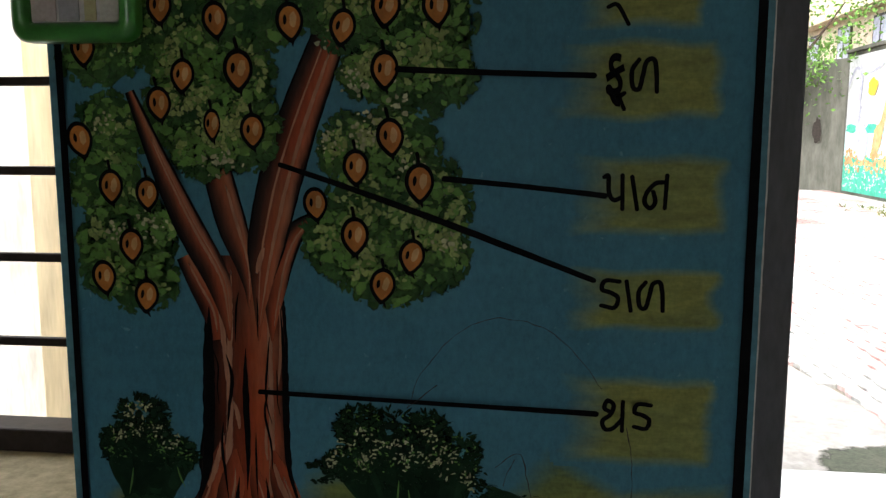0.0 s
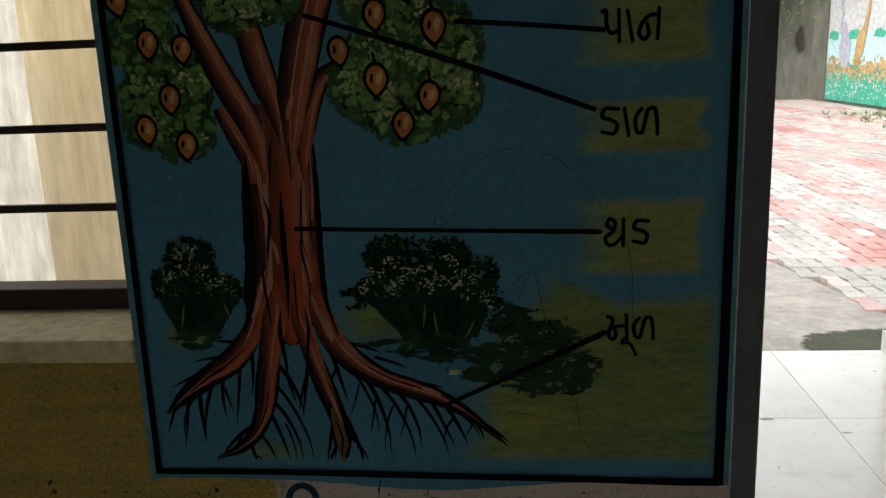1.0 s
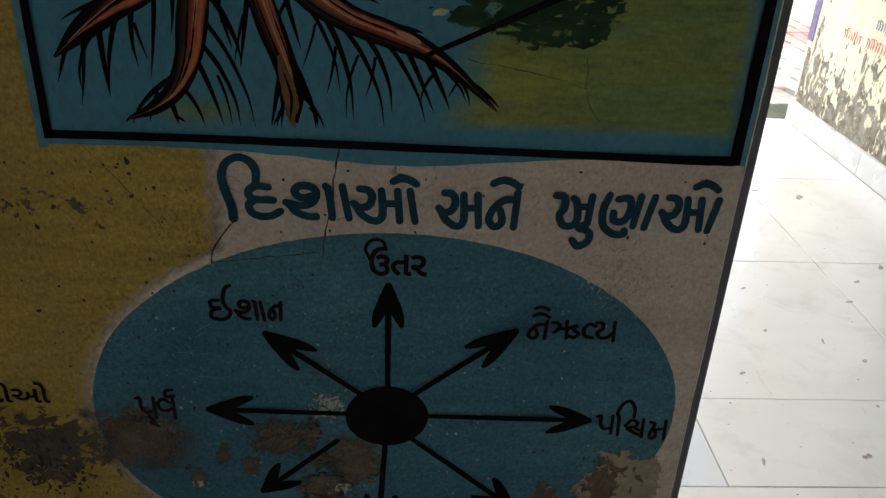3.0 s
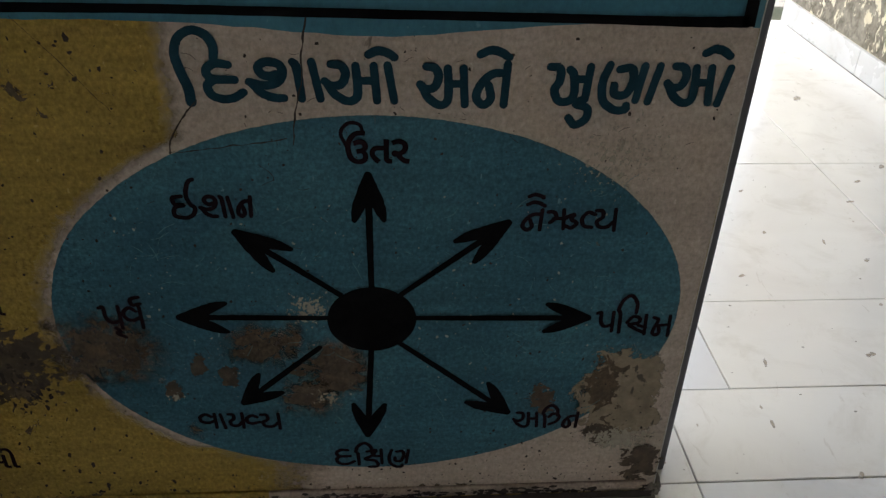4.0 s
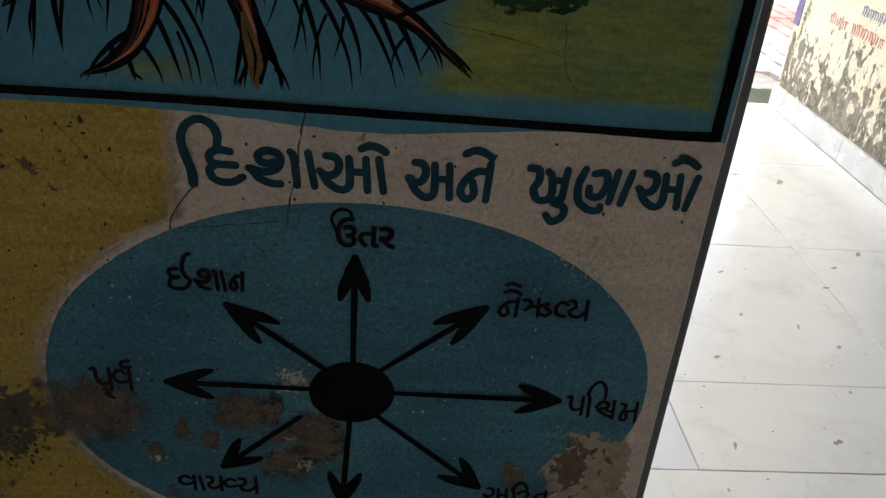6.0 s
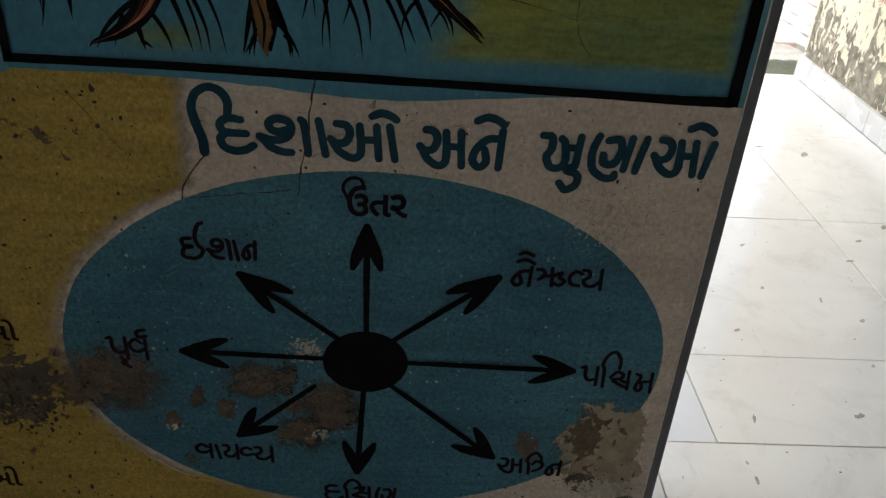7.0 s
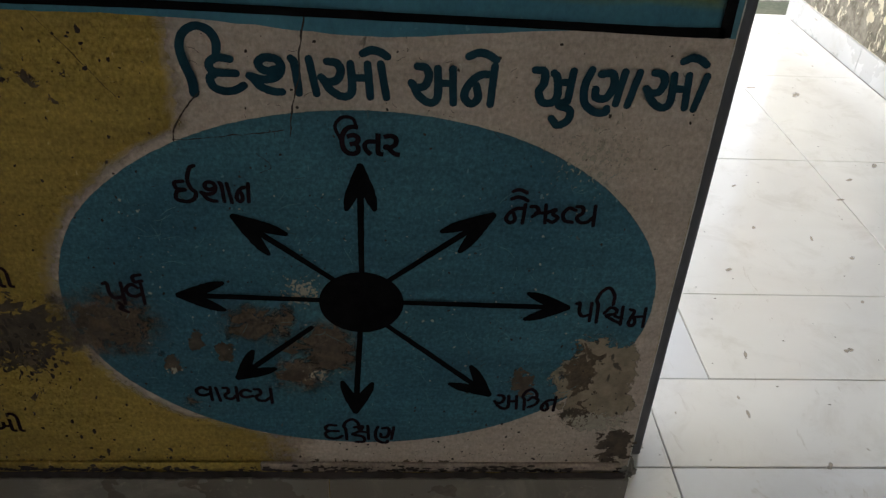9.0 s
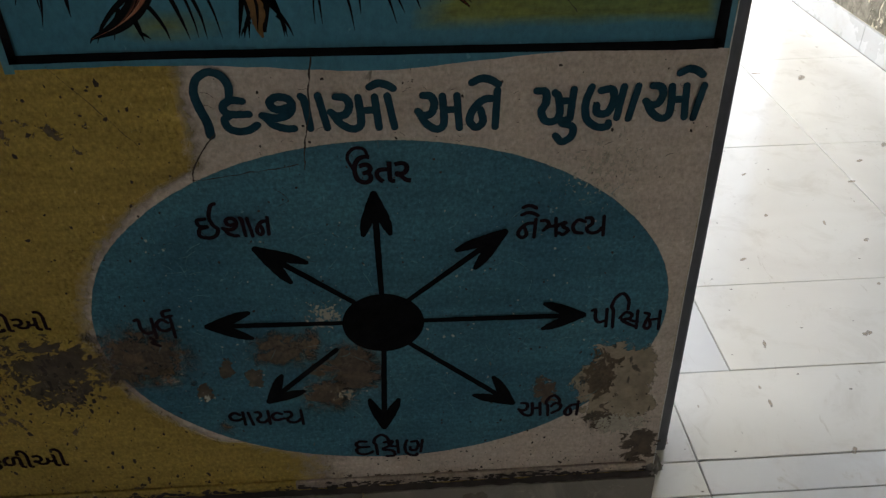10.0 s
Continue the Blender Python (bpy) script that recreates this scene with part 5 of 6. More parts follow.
def arrow(x0, z0, x1, z1, head=0.052, wide=0.036, shaft=0.0075):
    q = Coat(5.6)
    d = np.array((x1 - x0, z1 - z0))
    d = d / np.hypot(*d)
    n = np.array((-d[1], d[0]))
    tip = np.array((x1, z1))
    q.ribbon([(x0, z0, shaft * 0.85), ((x0 + x1) / 2, (z0 + z1) / 2, shaft), tuple(tip - d * head * 0.55) + (shaft,)], None, 0.06, 10)

    def at(a, b):
        return tuple(tip - d * head * a + n * wide * b)
    q.ribbon([at(0.0, 0.02) + (0.006,), at(0.45, 0.16) + (0.014,), at(0.8, 0.33) + (0.012,), at(1.02, 0.42) + (0.006,)], None, 0.06, 6)
    q.ribbon([at(0.0, -0.02) + (0.006,), at(0.45, -0.16) + (0.014,), at(0.8, -0.33) + (0.012,), at(1.02, -0.42) + (0.006,)], None, 0.06, 6)
    q.ngon([at(0.0, 0.05), at(0.5, 0.2), at(0.62, 0.0), at(0.5, -0.2), at(0.0, -0.05)])
    q.done("arrow", BLACK, compass)


arrow(0.008, 0.43, 0.007, 0.573)
arrow(-0.025, 0.425, -0.131, 0.5075, 0.056, 0.040)
arrow(0.040, 0.425, 0.153, 0.516, 0.056, 0.040)
arrow(-0.035, 0.3945, -0.203, 0.399, 0.050, 0.046)
arrow(0.05, 0.3925, 0.253, 0.3885, 0.048, 0.045)
arrow(-0.0525, 0.353, -0.146, 0.271, 0.044, 0.045)
arrow(0.006, 0.35, -0.001, 0.213, 0.050, 0.044)
arrow(0.035, 0.36, 0.170, 0.2455, 0.050, 0.046)

# heading and names of the directions


def split_letters(ob, parent):
    """Each separate letter or sign of a word becomes a part of its own."""
    me = ob.data
    root = list(range(len(me.vertices)))

    def find(i):
        while root[i] != i:
            root[i] = root[root[i]]
            i = root[i]
        return i
    for e in me.edges:
        a, b = find(e.vertices[0]), find(e.vertices[1])
        if a != b:
            root[a] = b
    groups = {}
    for v in me.vertices:
        groups.setdefault(find(v.index), []).append(v.index)
    # islands that overlap in both directions belong to one letter
    sets = []
    for ids in sorted(groups.values(), key=len, reverse=True):
        xs = [me.vertices[i].co.x for i in ids]
        zs = [me.vertices[i].co.z for i in ids]
        bb = [min(xs), max(xs), min(zs), max(zs)]
        for s in sets:
            o = s[1]
            ov = min(bb[1], o[1]) - max(bb[0], o[0])
            oz = min(bb[3], o[3]) - max(bb[2], o[2])
            if ov > 0.55 * (bb[1] - bb[0]) and oz > -0.004:
                s[0].update(ids)
                break
        else:
            sets.append([set(ids), bb])
    mat = me.materials[0]
    for ids, _ in sets:
        order = sorted(ids)
        at = {v: i for i, v in enumerate(order)}
        faces = [[at[i] for i in p.vertices] for p in me.polygons if p.vertices[0] in ids]
        add_part("letter", mesh_of("letter", [me.vertices[i].co for i in order], faces), mat, parent)
    bpy.data.objects.remove(ob)


def sign_word(name, pieces, mat, bold, coat=6.2):
    """One painted word made of a few letter runs: (text, x0, x1, z0, z1, cut)."""
    first = empty(name)
    first.parent = compass
    for text, x0, x1, z0, z1, cut in pieces:
        bm = None
        ob = lettering(name, text, x0, x1, z0, z1, mat, compass, bold, coat)
        if cut:
            bm = bmesh.new()
            bm.from_mesh(ob.data)
            xc = x0 + (x1 - x0) * cut
            bmesh.ops.bisect_plane(bm, geom=list(bm.verts) + list(bm.edges) + list(bm.faces), plane_co=(xc, 0, 0), plane_no=(1, 0, 0), clear_outer=True)
            bm.to_mesh(ob.data)
            bm.free()
        coat += 0.03
        split_letters(ob, first)
    return first


def sign_stroke(parent, pts, mat, coat=6.4):
    q = Coat(coat)
    q.ribbon(pts, None, 0.04, 7)
    return q.done("vowel_sign", mat, parent)


HB = 0.0087
w = hand_word("heading", compass, [("da", -0.1400, -0.1060, 0.652, 0.689), ("sha", -0.1010, -0.0510, 0.653, 0.690), ("aa", -0.0445, -0.0335, 0.653, 0.690), ("a", -0.0320, 0.0205, 0.650, 0.688), ("aa", 0.0255, 0.0355, 0.651, 0.687), ("hat", 0.0105, 0.0345, 0.692, 0.700)], TITLE_BLUE, HB)
sign_stroke(w, [(-0.130, 0.690, 0.008), (-0.129, 0.703, 0.009), (-0.135, 0.714, 0.009), (-0.147, 0.718, 0.0085), (-0.159, 0.711, 0.0085), (-0.164, 0.697, 0.009), (-0.161, 0.680, 0.010), (-0.156, 0.664, 0.010), (-0.155, 0.650, 0.010)], TITLE_BLUE)
hand_word("heading", compass, [("a", 0.0570, 0.1035, 0.646, 0.686), ("na", 0.1085, 0.1430, 0.646, 0.688), ("hat", 0.1140, 0.1410, 0.692, 0.701)], TITLE_BLUE, HB)
hand_word("heading", compass, [("kha", 0.1790, 0.2220, 0.649, 0.686), ("u_sign", 0.1790, 0.2220, 0.649, 0.686), ("nna", 0.2310, 0.2730, 0.650, 0.687), ("aa_back", 0.2755, 0.2875, 0.650, 0.687), ("a", 0.2935, 0.3405, 0.648, 0.687), ("aa_back", 0.3450, 0.3560, 0.648, 0.685), ("hat", 0.3270, 0.3510, 0.694, 0.703)], TITLE_BLUE, HB)
D = 0.03
w = sign_word("direction_name", [("ઉતર", -0.014, 0.049, 0.586, 0.610, 0)], WORD_MAROON, D)
sign_stroke(w, [(-0.013, 0.604, 0.0035), (-0.018, 0.618, 0.0038), (-0.011, 0.628, 0.004), (0.000, 0.627, 0.0038), (0.004, 0.617, 0.003)], WORD_MAROON)
NB = 0.0048
hand_word("direction_name", compass, [("ii", -0.189, -0.165, 0.525, 0.552), ("sha", -0.162, -0.137, 0.526, 0.550), ("aa", -0.135, -0.129, 0.525, 0.549), ("na", -0.126, -0.110, 0.526, 0.549)], WORD_MAROON, NB)
hand_word("direction_name", compass, [("na", 0.165, 0.189, 0.506, 0.531), ("hat", 0.171, 0.189, 0.534, 0.540), ("hat", 0.172, 0.187, 0.544, 0.549), ("ri", 0.192, 0.226, 0.507, 0.531), ("ta_half", 0.228, 0.245, 0.508, 0.529), ("ya", 0.243, 0.267, 0.505, 0.531)], WORD_MAROON, NB)
hand_word("direction_name", compass, [("pa", -0.286, -0.263, 0.386, 0.416), ("uu_sign", -0.286, -0.263, 0.386, 0.416), ("va", -0.262, -0.241, 0.386, 0.415), ("reph", -0.262, -0.241, 0.386, 0.410)], WORD_MAROON, NB)
hand_word("direction_name", compass, [("pa", 0.262, 0.283, 0.369, 0.397), ("arch", 0.285, 0.307, 0.367, 0.399), ("scha", 0.297, 0.322, 0.364, 0.392), ("ma", 0.327, 0.350, 0.361, 0.390)], WORD_MAROON, NB)
hand_word("direction_name", compass, [("va", -0.201, -0.180, 0.233, 0.256), ("aa", -0.177, -0.170, 0.232, 0.255), ("ya", -0.167, -0.148, 0.232, 0.256), ("va_half", -0.146, -0.130, 0.231, 0.253), ("ya", -0.129, -0.105, 0.229, 0.254)], WORD_MAROON, NB)
hand_word("direction_name", compass, [("a", 0.177, 0.209, 0.221, 0.246), ("arch", 0.213, 0.232, 0.220, 0.242), ("ga_half", 0.220, 0.238, 0.220, 0.243), ("na", 0.238, 0.259, 0.218, 0.243)], WORD_MAROON, NB)
hand_word("direction_name", compass, [("da", -0.042, -0.019, 0.164, 0.191), ("arch", -0.018, 0.003, 0.163, 0.186), ("ksha", -0.007, 0.017, 0.164, 0.189), ("nna", 0.024, 0.050, 0.163, 0.187)], WORD_MAROON, NB)

notice = empty("wall_lettering", (0, 0, 0), "black hand-painted words on the yellow wall", "wall lettering")
lettering("word", "નદીઓ", -0.475, -0.384, 0.405, 0.424, WORD_MAROON, notice, 0.022, 3.0)
lettering("word", "કળીઓ", -0.530, -0.425, 0.173, 0.195, WORD_MAROON, notice, 0.022, 3.0)

# rounded lip of plaster along the wall's foot
box("plaster_lip", (-1.5, -0.005, 0.1025), (-0.13, -0.0002, 0.118), WALL_YELLOW, wall_front, 0.0022)
box("plaster_lip", (-0.13, -0.005, 0.1025), (XR - 0.012, -0.0002, 0.117), LIP_BEIGE, wall_front, 0.0022)

# dirt caught along the lip
crumbs = Coat(9.4)
crumb_dice = random.Random(41)
for k in range(620):
    x = crumb_dice.uniform(-1.1, XR - 0.01)
    if noise.noise((x * 14, 0, 3)) < -0.15:
        continue
    s0 = crumb_dice.uniform(0.0008, 0.0030)
    crumbs.blob(x, 0.1035 + abs(crumb_dice.gauss(0, 0.0045)), s0 * crumb_dice.uniform(1.0, 2.6), s0, 7, 0.4)
tagged(crumbs.done("crumb", CRACK, wall_front, "dark dirt along the foot of the wall"), kind="stuff")

# scuffs on the yellow wall
fleck_dice = random.Random(11)
flecks = Coat(2.0)
for x, z, n, sp in ((-0.42, 0.33, 60, 0.035), (-0.39, 0.29, 30, 0.022), (-0.55, 0.31, 50, 0.06), (-0.38, 0.20, 14, 0.05), (-0.32, 0.14, 10, 0.04), (-0.45, 0.13, 10, 0.06), (-0.27, 0.69, 8, 0.03), (-0.42, 0.60, 10, 0.08), (-0.42, 0.68, 10, 0.06)):
    for k in range(n):
        s = fleck_dice.uniform(0.0008, 0.0030)
        flecks.blob(fleck_dice.gauss(x, sp), max(0.125, fleck_dice.gauss(z, sp * 0.7)), s, s * fleck_dice.uniform(0.6, 2.4), 7, 0.4, fleck_dice.uniform(-0.5, 0.5))
tagged(flecks.done("fleck", CRACK, wall_front, "small dark chips in the yellow paint"), kind="stuff")
worn(-0.85, 0.27, -0.36, 0.41, WORN_SPECKS, "worn_patch", 1.2, 0.55, wall_front, "grey plaster where yellow paint has flaked")
worn(-0.49, 0.25, -0.31, 0.42, FLAKED, "worn_patch", 1.25, 0.58, wall_front)
worn(-0.46, 0.18, -0.34, 0.42, WORN_SPECKS, "worn_patch", 1.3, 0.30, wall_front)
worn(-0.80, 0.20, -0.40, 0.36, WORN_SPECKS, "worn_patch", 1.3, 0.6, wall_front)
worn(-0.75, 0.096, 0.0, 0.135, WORN_SPECKS, "worn_patch", 1.3, 0.22, wall_front)
worn(-0.55, 0.62, -0.18, 0.70, WORN_SPECKS, "worn_patch", 1.3, 0.24, wall_front)


def crack(pts, parent=wall_front, width=0.0012, coat=6.8):
    q = Coat(coat)
    run = [(x + 0.0016 * noise.noise((x * 80, z * 80, 0)), z + 0.0016 * noise.noise((x * 80, z * 80, 5)), width * random.uniform(0.4, 1.3)) for x, z, *_ in catmull([(x, z, 0) for x, z in pts], 6)]
    q.ribbon(run, None, 0.4, 2, False)
    q.done("crack", CRACK, parent)


crack([(-0.044, 0.733), (-0.050, 0.700), (-0.052, 0.670), (-0.061, 0.635), (-0.063, 0.605)], width=0.0017)
crack([(-0.183, 0.598), (-0.150, 0.601), (-0.107, 0.607), (-0.070, 0.612)])
crack([(-0.150, 0.652), (-0.167, 0.632), (-0.180, 0.610), (-0.182, 0.596)], width=0.0016)
crack([(-0.10, 0.585), (-0.085, 0.570), (-0.098, 0.562)], width=0.0008)
crack([(-0.30, 0.73), (-0.26, 0.68), (-0.23, 0.64)], width=0.0006)
crack([(0.12, 0.975), (0.145, 0.99), (0.155, 0.955), (0.16, 0.93)], mural, 0.0010, 10.0)
crack([(0.14, 0.985), (0.128, 0.955)], mural, 0.0010, 10.0)
crack([(0.08, 0.825), (0.15, 0.813), (0.20, 0.80)], mural, 0.0007, 10.0)
crack([(0.195, 0.83), (0.20, 0.79), (0.215, 0.765)], mural, 0.0008, 10.0)
crack([(0.031, 1.035), (0.042, 1.068), (0.071, 1.106), (0.10, 1.126), (0.125, 1.132), (0.155, 1.127), (0.18, 1.115), (0.206, 1.09), (0.226, 1.062)], mural, 0.0007, 10.0)
crack([(0.251, 1.023), (0.257, 0.99), (0.259, 0.959), (0.258, 0.93)], mural, 0.0008, 10.0)
crack([(0.03, 1.035), (0.06, 1.06)], mural, 0.0008, 10.0)

# green framed picture hung over the pier's corner
picture = empty("picture_frame", (-0.298, 0, 1.404), "bright green plastic picture frame hung on the pier", "picture frame")


def rounded_rect(w, h, r, n=7):
    pts = []
    for cx, cz, a0 in ((w / 2 - r, h - r, 0), (-w / 2 + r, h - r, 90), (-w / 2 + r, r, 180), (w / 2 - r, r, 270)):
        for i in range(n + 1):
            a = radians(a0 + 90 * i / n)
            pts.append((cx + r * math.cos(a), cz + r * math.sin(a)))
    return pts


fw, fh = 0.132, 0.17
prof = ((0.0, 0.0), (0.0, -0.010), (0.003, -0.015), (0.009, -0.018), (0.016, -0.016), (0.0195, -0.010), (0.0195, -0.004))
v, f = [], []
n = None
for inset, y in prof:
    ring = rounded_rect(fw - 2 * inset, fh - 2 * inset, max(0.018 - inset * 0.75, 0.003))
    n = len(ring)
    v += [(x, y - 0.012, z + inset) for x, z in ring]
for k in range(len(prof) - 1):
    for i in range(n):
        j = (i + 1) % n
        f.append((k * n + i, k * n + j, (k + 1) * n + j, (k + 1) * n + i))
fr = add_part("frame", mesh_of("frame", v, f), GREEN_PLASTIC, picture)
for p in fr.data.polygons:
    p.use_smooth = True
box("backing", (-fw / 2 + 0.012, -0.019, 0.012), (fw / 2 - 0.012, -0.001, fh - 0.012), PICTURE_GREY, picture, 0, "faded printed sheet")
for x0, x1, z0, z1, col in ((-0.046, -0.020, 0.021, 0.15, (0.42, 0.36, 0.33)), (-0.017, 0.004, 0.021, 0.15, (0.30, 0.30, 0.31)), (0.010, 0.022, 0.021, 0.15, (0.40, 0.38, 0.20)), (0.026, 0.046, 0.021, 0.15, (0.48, 0.46, 0.40))):
    box("print_panel", (x0, -0.0202, z0), (x1, -0.0188, z1), paint("print_tone", col, tuple(c * 0.8 for c in col), 0.4, 60.0), picture)
box("hanger", (-0.01, -0.012, fh - 0.004), (0.01, 0.0, fh + 0.03), GREEN_PLASTIC, picture, 0.002)

# ---- outside: veranda ----
EDGE = 2.415
floor_bed = box("floor", (RX0, RY0, -0.12), (RX1, EDGE - 0.004, -0.004), GROUT)
tagged(floor_bed, "cream vitrified tile floor with dark joints", "floor", kind="structure")
veranda_wall = empty("wall_veranda", (0, 0, 0), "cream limewashed veranda wall blackened by mould at its foot", "wall", kind="structure")
VX = 1.600
box("plaster", (VX, WT + 0.002, 0.0), (VX + 0.23, EDGE - 0.01, ZC - 0.002), CREAM_WALL, veranda_wall, 0.004)
box("edge_stripe", (VX - 0.003, EDGE - 0.055, 0.33), (VX + 0.20, EDGE - 0.0075, 2.4), PURPLE, veranda_wall, 0.001)
skv = empty("baseboard_veranda", (0, 0, 0), "white skirting tiles along the veranda wall", "skirting", kind="structure")
for a, b in ((0.24, 0.60), (0.60, 1.206), (1.206, 1.81), (1.81, EDGE - 0.003)):
    box("tile", (VX - 0.012, a + 0.001, 0.0), (VX - 0.0005, b - 0.001, 0.088), SKIRT_WHITE, skv, 0.0015)


class SideCoat(Coat):
    """The same brush on the veranda wall: x runs along y, towards the viewer."""

    def done(self, name, mat, parent, label=""):
        ob = Coat.done(self, name, mat, parent, label)
        depth = VX
        for vtx in ob.data.vertices:
            x, y, z = vtx.co
            vtx.co = (depth + y, -x, z)
        return ob


def side_sheet(name, y0, y1, z0, z1, mat, cover, coat=1.0, label=""):
    q = SideCoat(coat)
    q.sheet(-y1, z0, -y0, z1, cover, 40, 24)
    return q.done(name, mat, veranda_wall, label)


side_sheet("mould", 0.9, EDGE - 0.012, 0.089, 0.52, MOULD, lambda u, v: max(0.0, min(1.0, 0.22 + 0.62 * (1 - v) - 0.35 * abs(math.sin(u * 9)) * v)) * min(1, 7 * (1 - v)) * min(1, 0.45 + 9 * u), 1.0, "black mould creeping up from the floor")
side_sheet("mould", 0.9, EDGE - 0.03, 0.089, 0.33, MOULD, lambda u, v: max(0.0, min(1.0, 0.18 + 0.45 * math.sin(u * 11 + 1) + 0.3 * (1 - v))) * min(1, 5 * (1 - v)), 1.6)

# unreadable painted lines on the veranda wall
side_notice = empty("painted_notice", (0, 0, 0), "rows of faded red and blue painted lettering", "wall lettering")
BLUE_INK = paint("faded_blue_ink", (0.16, 0.21, 0.32), (0.26, 0.30, 0.38), 0.8, 12.0)
RED_INK = paint("faded_red_ink", (0.50, 0.17, 0.15), (0.55, 0.28, 0.24), 0.8, 12.0)


def ink_row(y_far, y_near, z, h, mat, gap=0.02):
    """A line of writing as plain upright bars in word groups."""
    y = y_far
    while y > y_near:
        word = random.uniform(0.10, 0.2)
        q = SideCoat(2.2)
        x = -y
        while x < -y + word and x < -y_near:
            wd = random.uniform(0.005, 0.009)
            hh = h * random.uniform(0.75, 1.1)
            q.ribbon([(x, z + 0.004 * noise.noise((x * 30, z, 0)), wd * 0.8), (x + 0.004, z + hh * 0.5, wd), (x + random.uniform(-0.006, 0.006), z + hh, wd * 0.7)], None, 0.15, 3, False)
            if random.random() < 0.6:
                q.ribbon([(x - 0.004, z + hh, 0.004), (x + wd + 0.008, z + hh * random.uniform(0.85, 1.0), 0.004)], None, 0.1, 2, False)
            x += wd + random.uniform(0.006, 0.012)
        tagged(q.done("ink_word", mat, side_notice), kind="stuff")
        y -= word + gap + 0.02


ink_row(2.14, 0.9, 0.400, 0.035, RED_INK)
ink_row(1.95, 0.9, 0.470, 0.035, BLUE_INK)
ink_row(2.18, 0.9, 0.560, 0.045, BLUE_INK)
ink_row(2.20, 0.9, 0.640, 0.045, BLUE_INK)
ink_row(2.16, 0.9, 0.715, 0.045, BLUE_INK)
for k in range(5):
    ink_row(2.22, 2.10, 0.80 + 0.085 * k, 0.05, RED_INK)
    ink_row(2.02, 0.9, 0.80 + 0.085 * k, 0.05, RED_INK)
q = SideCoat(2.0)
q.ribbon([(-2.07, 0.78, 0.006), (-2.07, 1.3, 0.006)], None, 0.2, 6, False)
q.done("rule_line", RED_INK, side_notice)

# column and weathered wall seen through the window
column = box("column", (-1.415, 1.6, -0.004), (-0.935, 1.98, ZC), CREAM_STAINED, None, 0.006)
tagged(column, "stained cream veranda column", "column", kind="structure")
wall_yard = box("wall_yard", (-4.5, 2.9, -0.15), (-1.25, 3.1, 3.2), WHITE_STAINED)
tagged(wall_yard, "weathered whitewashed yard wall behind the window", "wall", kind="structure")

# ---- yard ----
GZ = -0.15
ground = add_part("ground", mesh_of("ground", [(-400, -400, GZ - 0.02), (400, -400, GZ - 0.02), (400, 400, GZ - 0.02), (-400, 400, GZ - 0.02)], [(0, 1, 2, 3)]), GROUND)
tagged(ground, "bare earth yard reaching the distance", "ground", kind="structure")


def slab(name, outline, z0, z1, mat):
    bm = bmesh.new()
    low = [bm.verts.new((x, y, z0)) for x, y in outline]
    high = [bm.verts.new((x, y, z1)) for x, y in outline]
    bm.faces.new(high)
    bm.faces.new(low[::-1])
    k = len(outline)
    for i in range(k):
        j = (i + 1) % k
        bm.faces.new((low[i], low[j], high[j], high[i]))
    return part(name, bm, mat)


def pave_edge(y):
    """Where the cement apron ends and the pavers begin, going away from the veranda."""
    if y < 4.6:
        return 2.15 - 0.20 * (y - 2.5) + 0.05 * noise.noise((y * 2.2, 0, 0))
    return 1.73 - 1.9 * (y - 4.6)


apron_line = [(pave_edge(y) + 0.02, y) for y in np.linspace(EDGE, 5.2, 16)]
apron = slab("apron", [(-3.0, EDGE)] + apron_line + [(-3.0, 5.2)], GZ - 0.06, GZ + 0.002, CEMENT)
tagged(apron, "damp grey cement apron before the veranda", "apron", kind="structure")
q = Coat(0)
q.sheet(0, 0, 1, 1, lambda u, v: dome(u, v, 1.3), 16, 16)
moss = q.done("moss", MOSS, apron, "dark mossy damp patch")
for vtx in moss.data.vertices:
    vtx.co = (1.35 + vtx.co.x * 1.0, 2.42 + vtx.co.z * 0.75, GZ + 0.006)

pavers = empty("pavement", (0, 0, 0), "interlocking red and pale grey pavers", "pavement", kind="structure")
PL, PW = 0.225, 0.1125


def paver_shape(bm_v, bm_f, x, y, dz, tilt):
    """Zigzag block with a worn top; corners follow the interlocking outline."""
    a, b, k = PW / 2 - 0.003, PL / 2 - 0.003, 0.016
    outline = ((-a, -b), (a, -b), (a + k, -b * 0.34), (a, b * 0.30), (a, b), (-a, b), (-a + k, b * 0.30), (-a, -b * 0.34))
    n0 = len(bm_v)
    for px, py in outline:
        bm_v.append((x + px, y + py, GZ - 0.02))
    for px, py in outline:
        bm_v.append((x + px * 0.995, y + py * 0.998, GZ + 0.006 + dz + tilt * px))
    for px, py in outline:
        bm_v.append((x + px * 0.93, y + py * 0.965, GZ + 0.010 + dz + tilt * px))
    m = len(outline)
    for r in (0, 1):
        for i in range(m):
            j = (i + 1) % m
            bm_f.append((n0 + r * m + i, n0 + r * m + j, n0 + (r + 1) * m + j, n0 + (r + 1) * m + i))
    bm_f.append(tuple(n0 + 2 * m + i for i in range(m)))


def paver_kind(x, y):
    s = (x + 0.10 * y + 0.25 * noise.noise((x * 0.7, y * 0.5, 2.0))) / 0.95
    if s % 1.0 < 0.46:
        return 0 if random.random() < 0.93 else 1
    return 1 if random.random() < 0.90 else 0


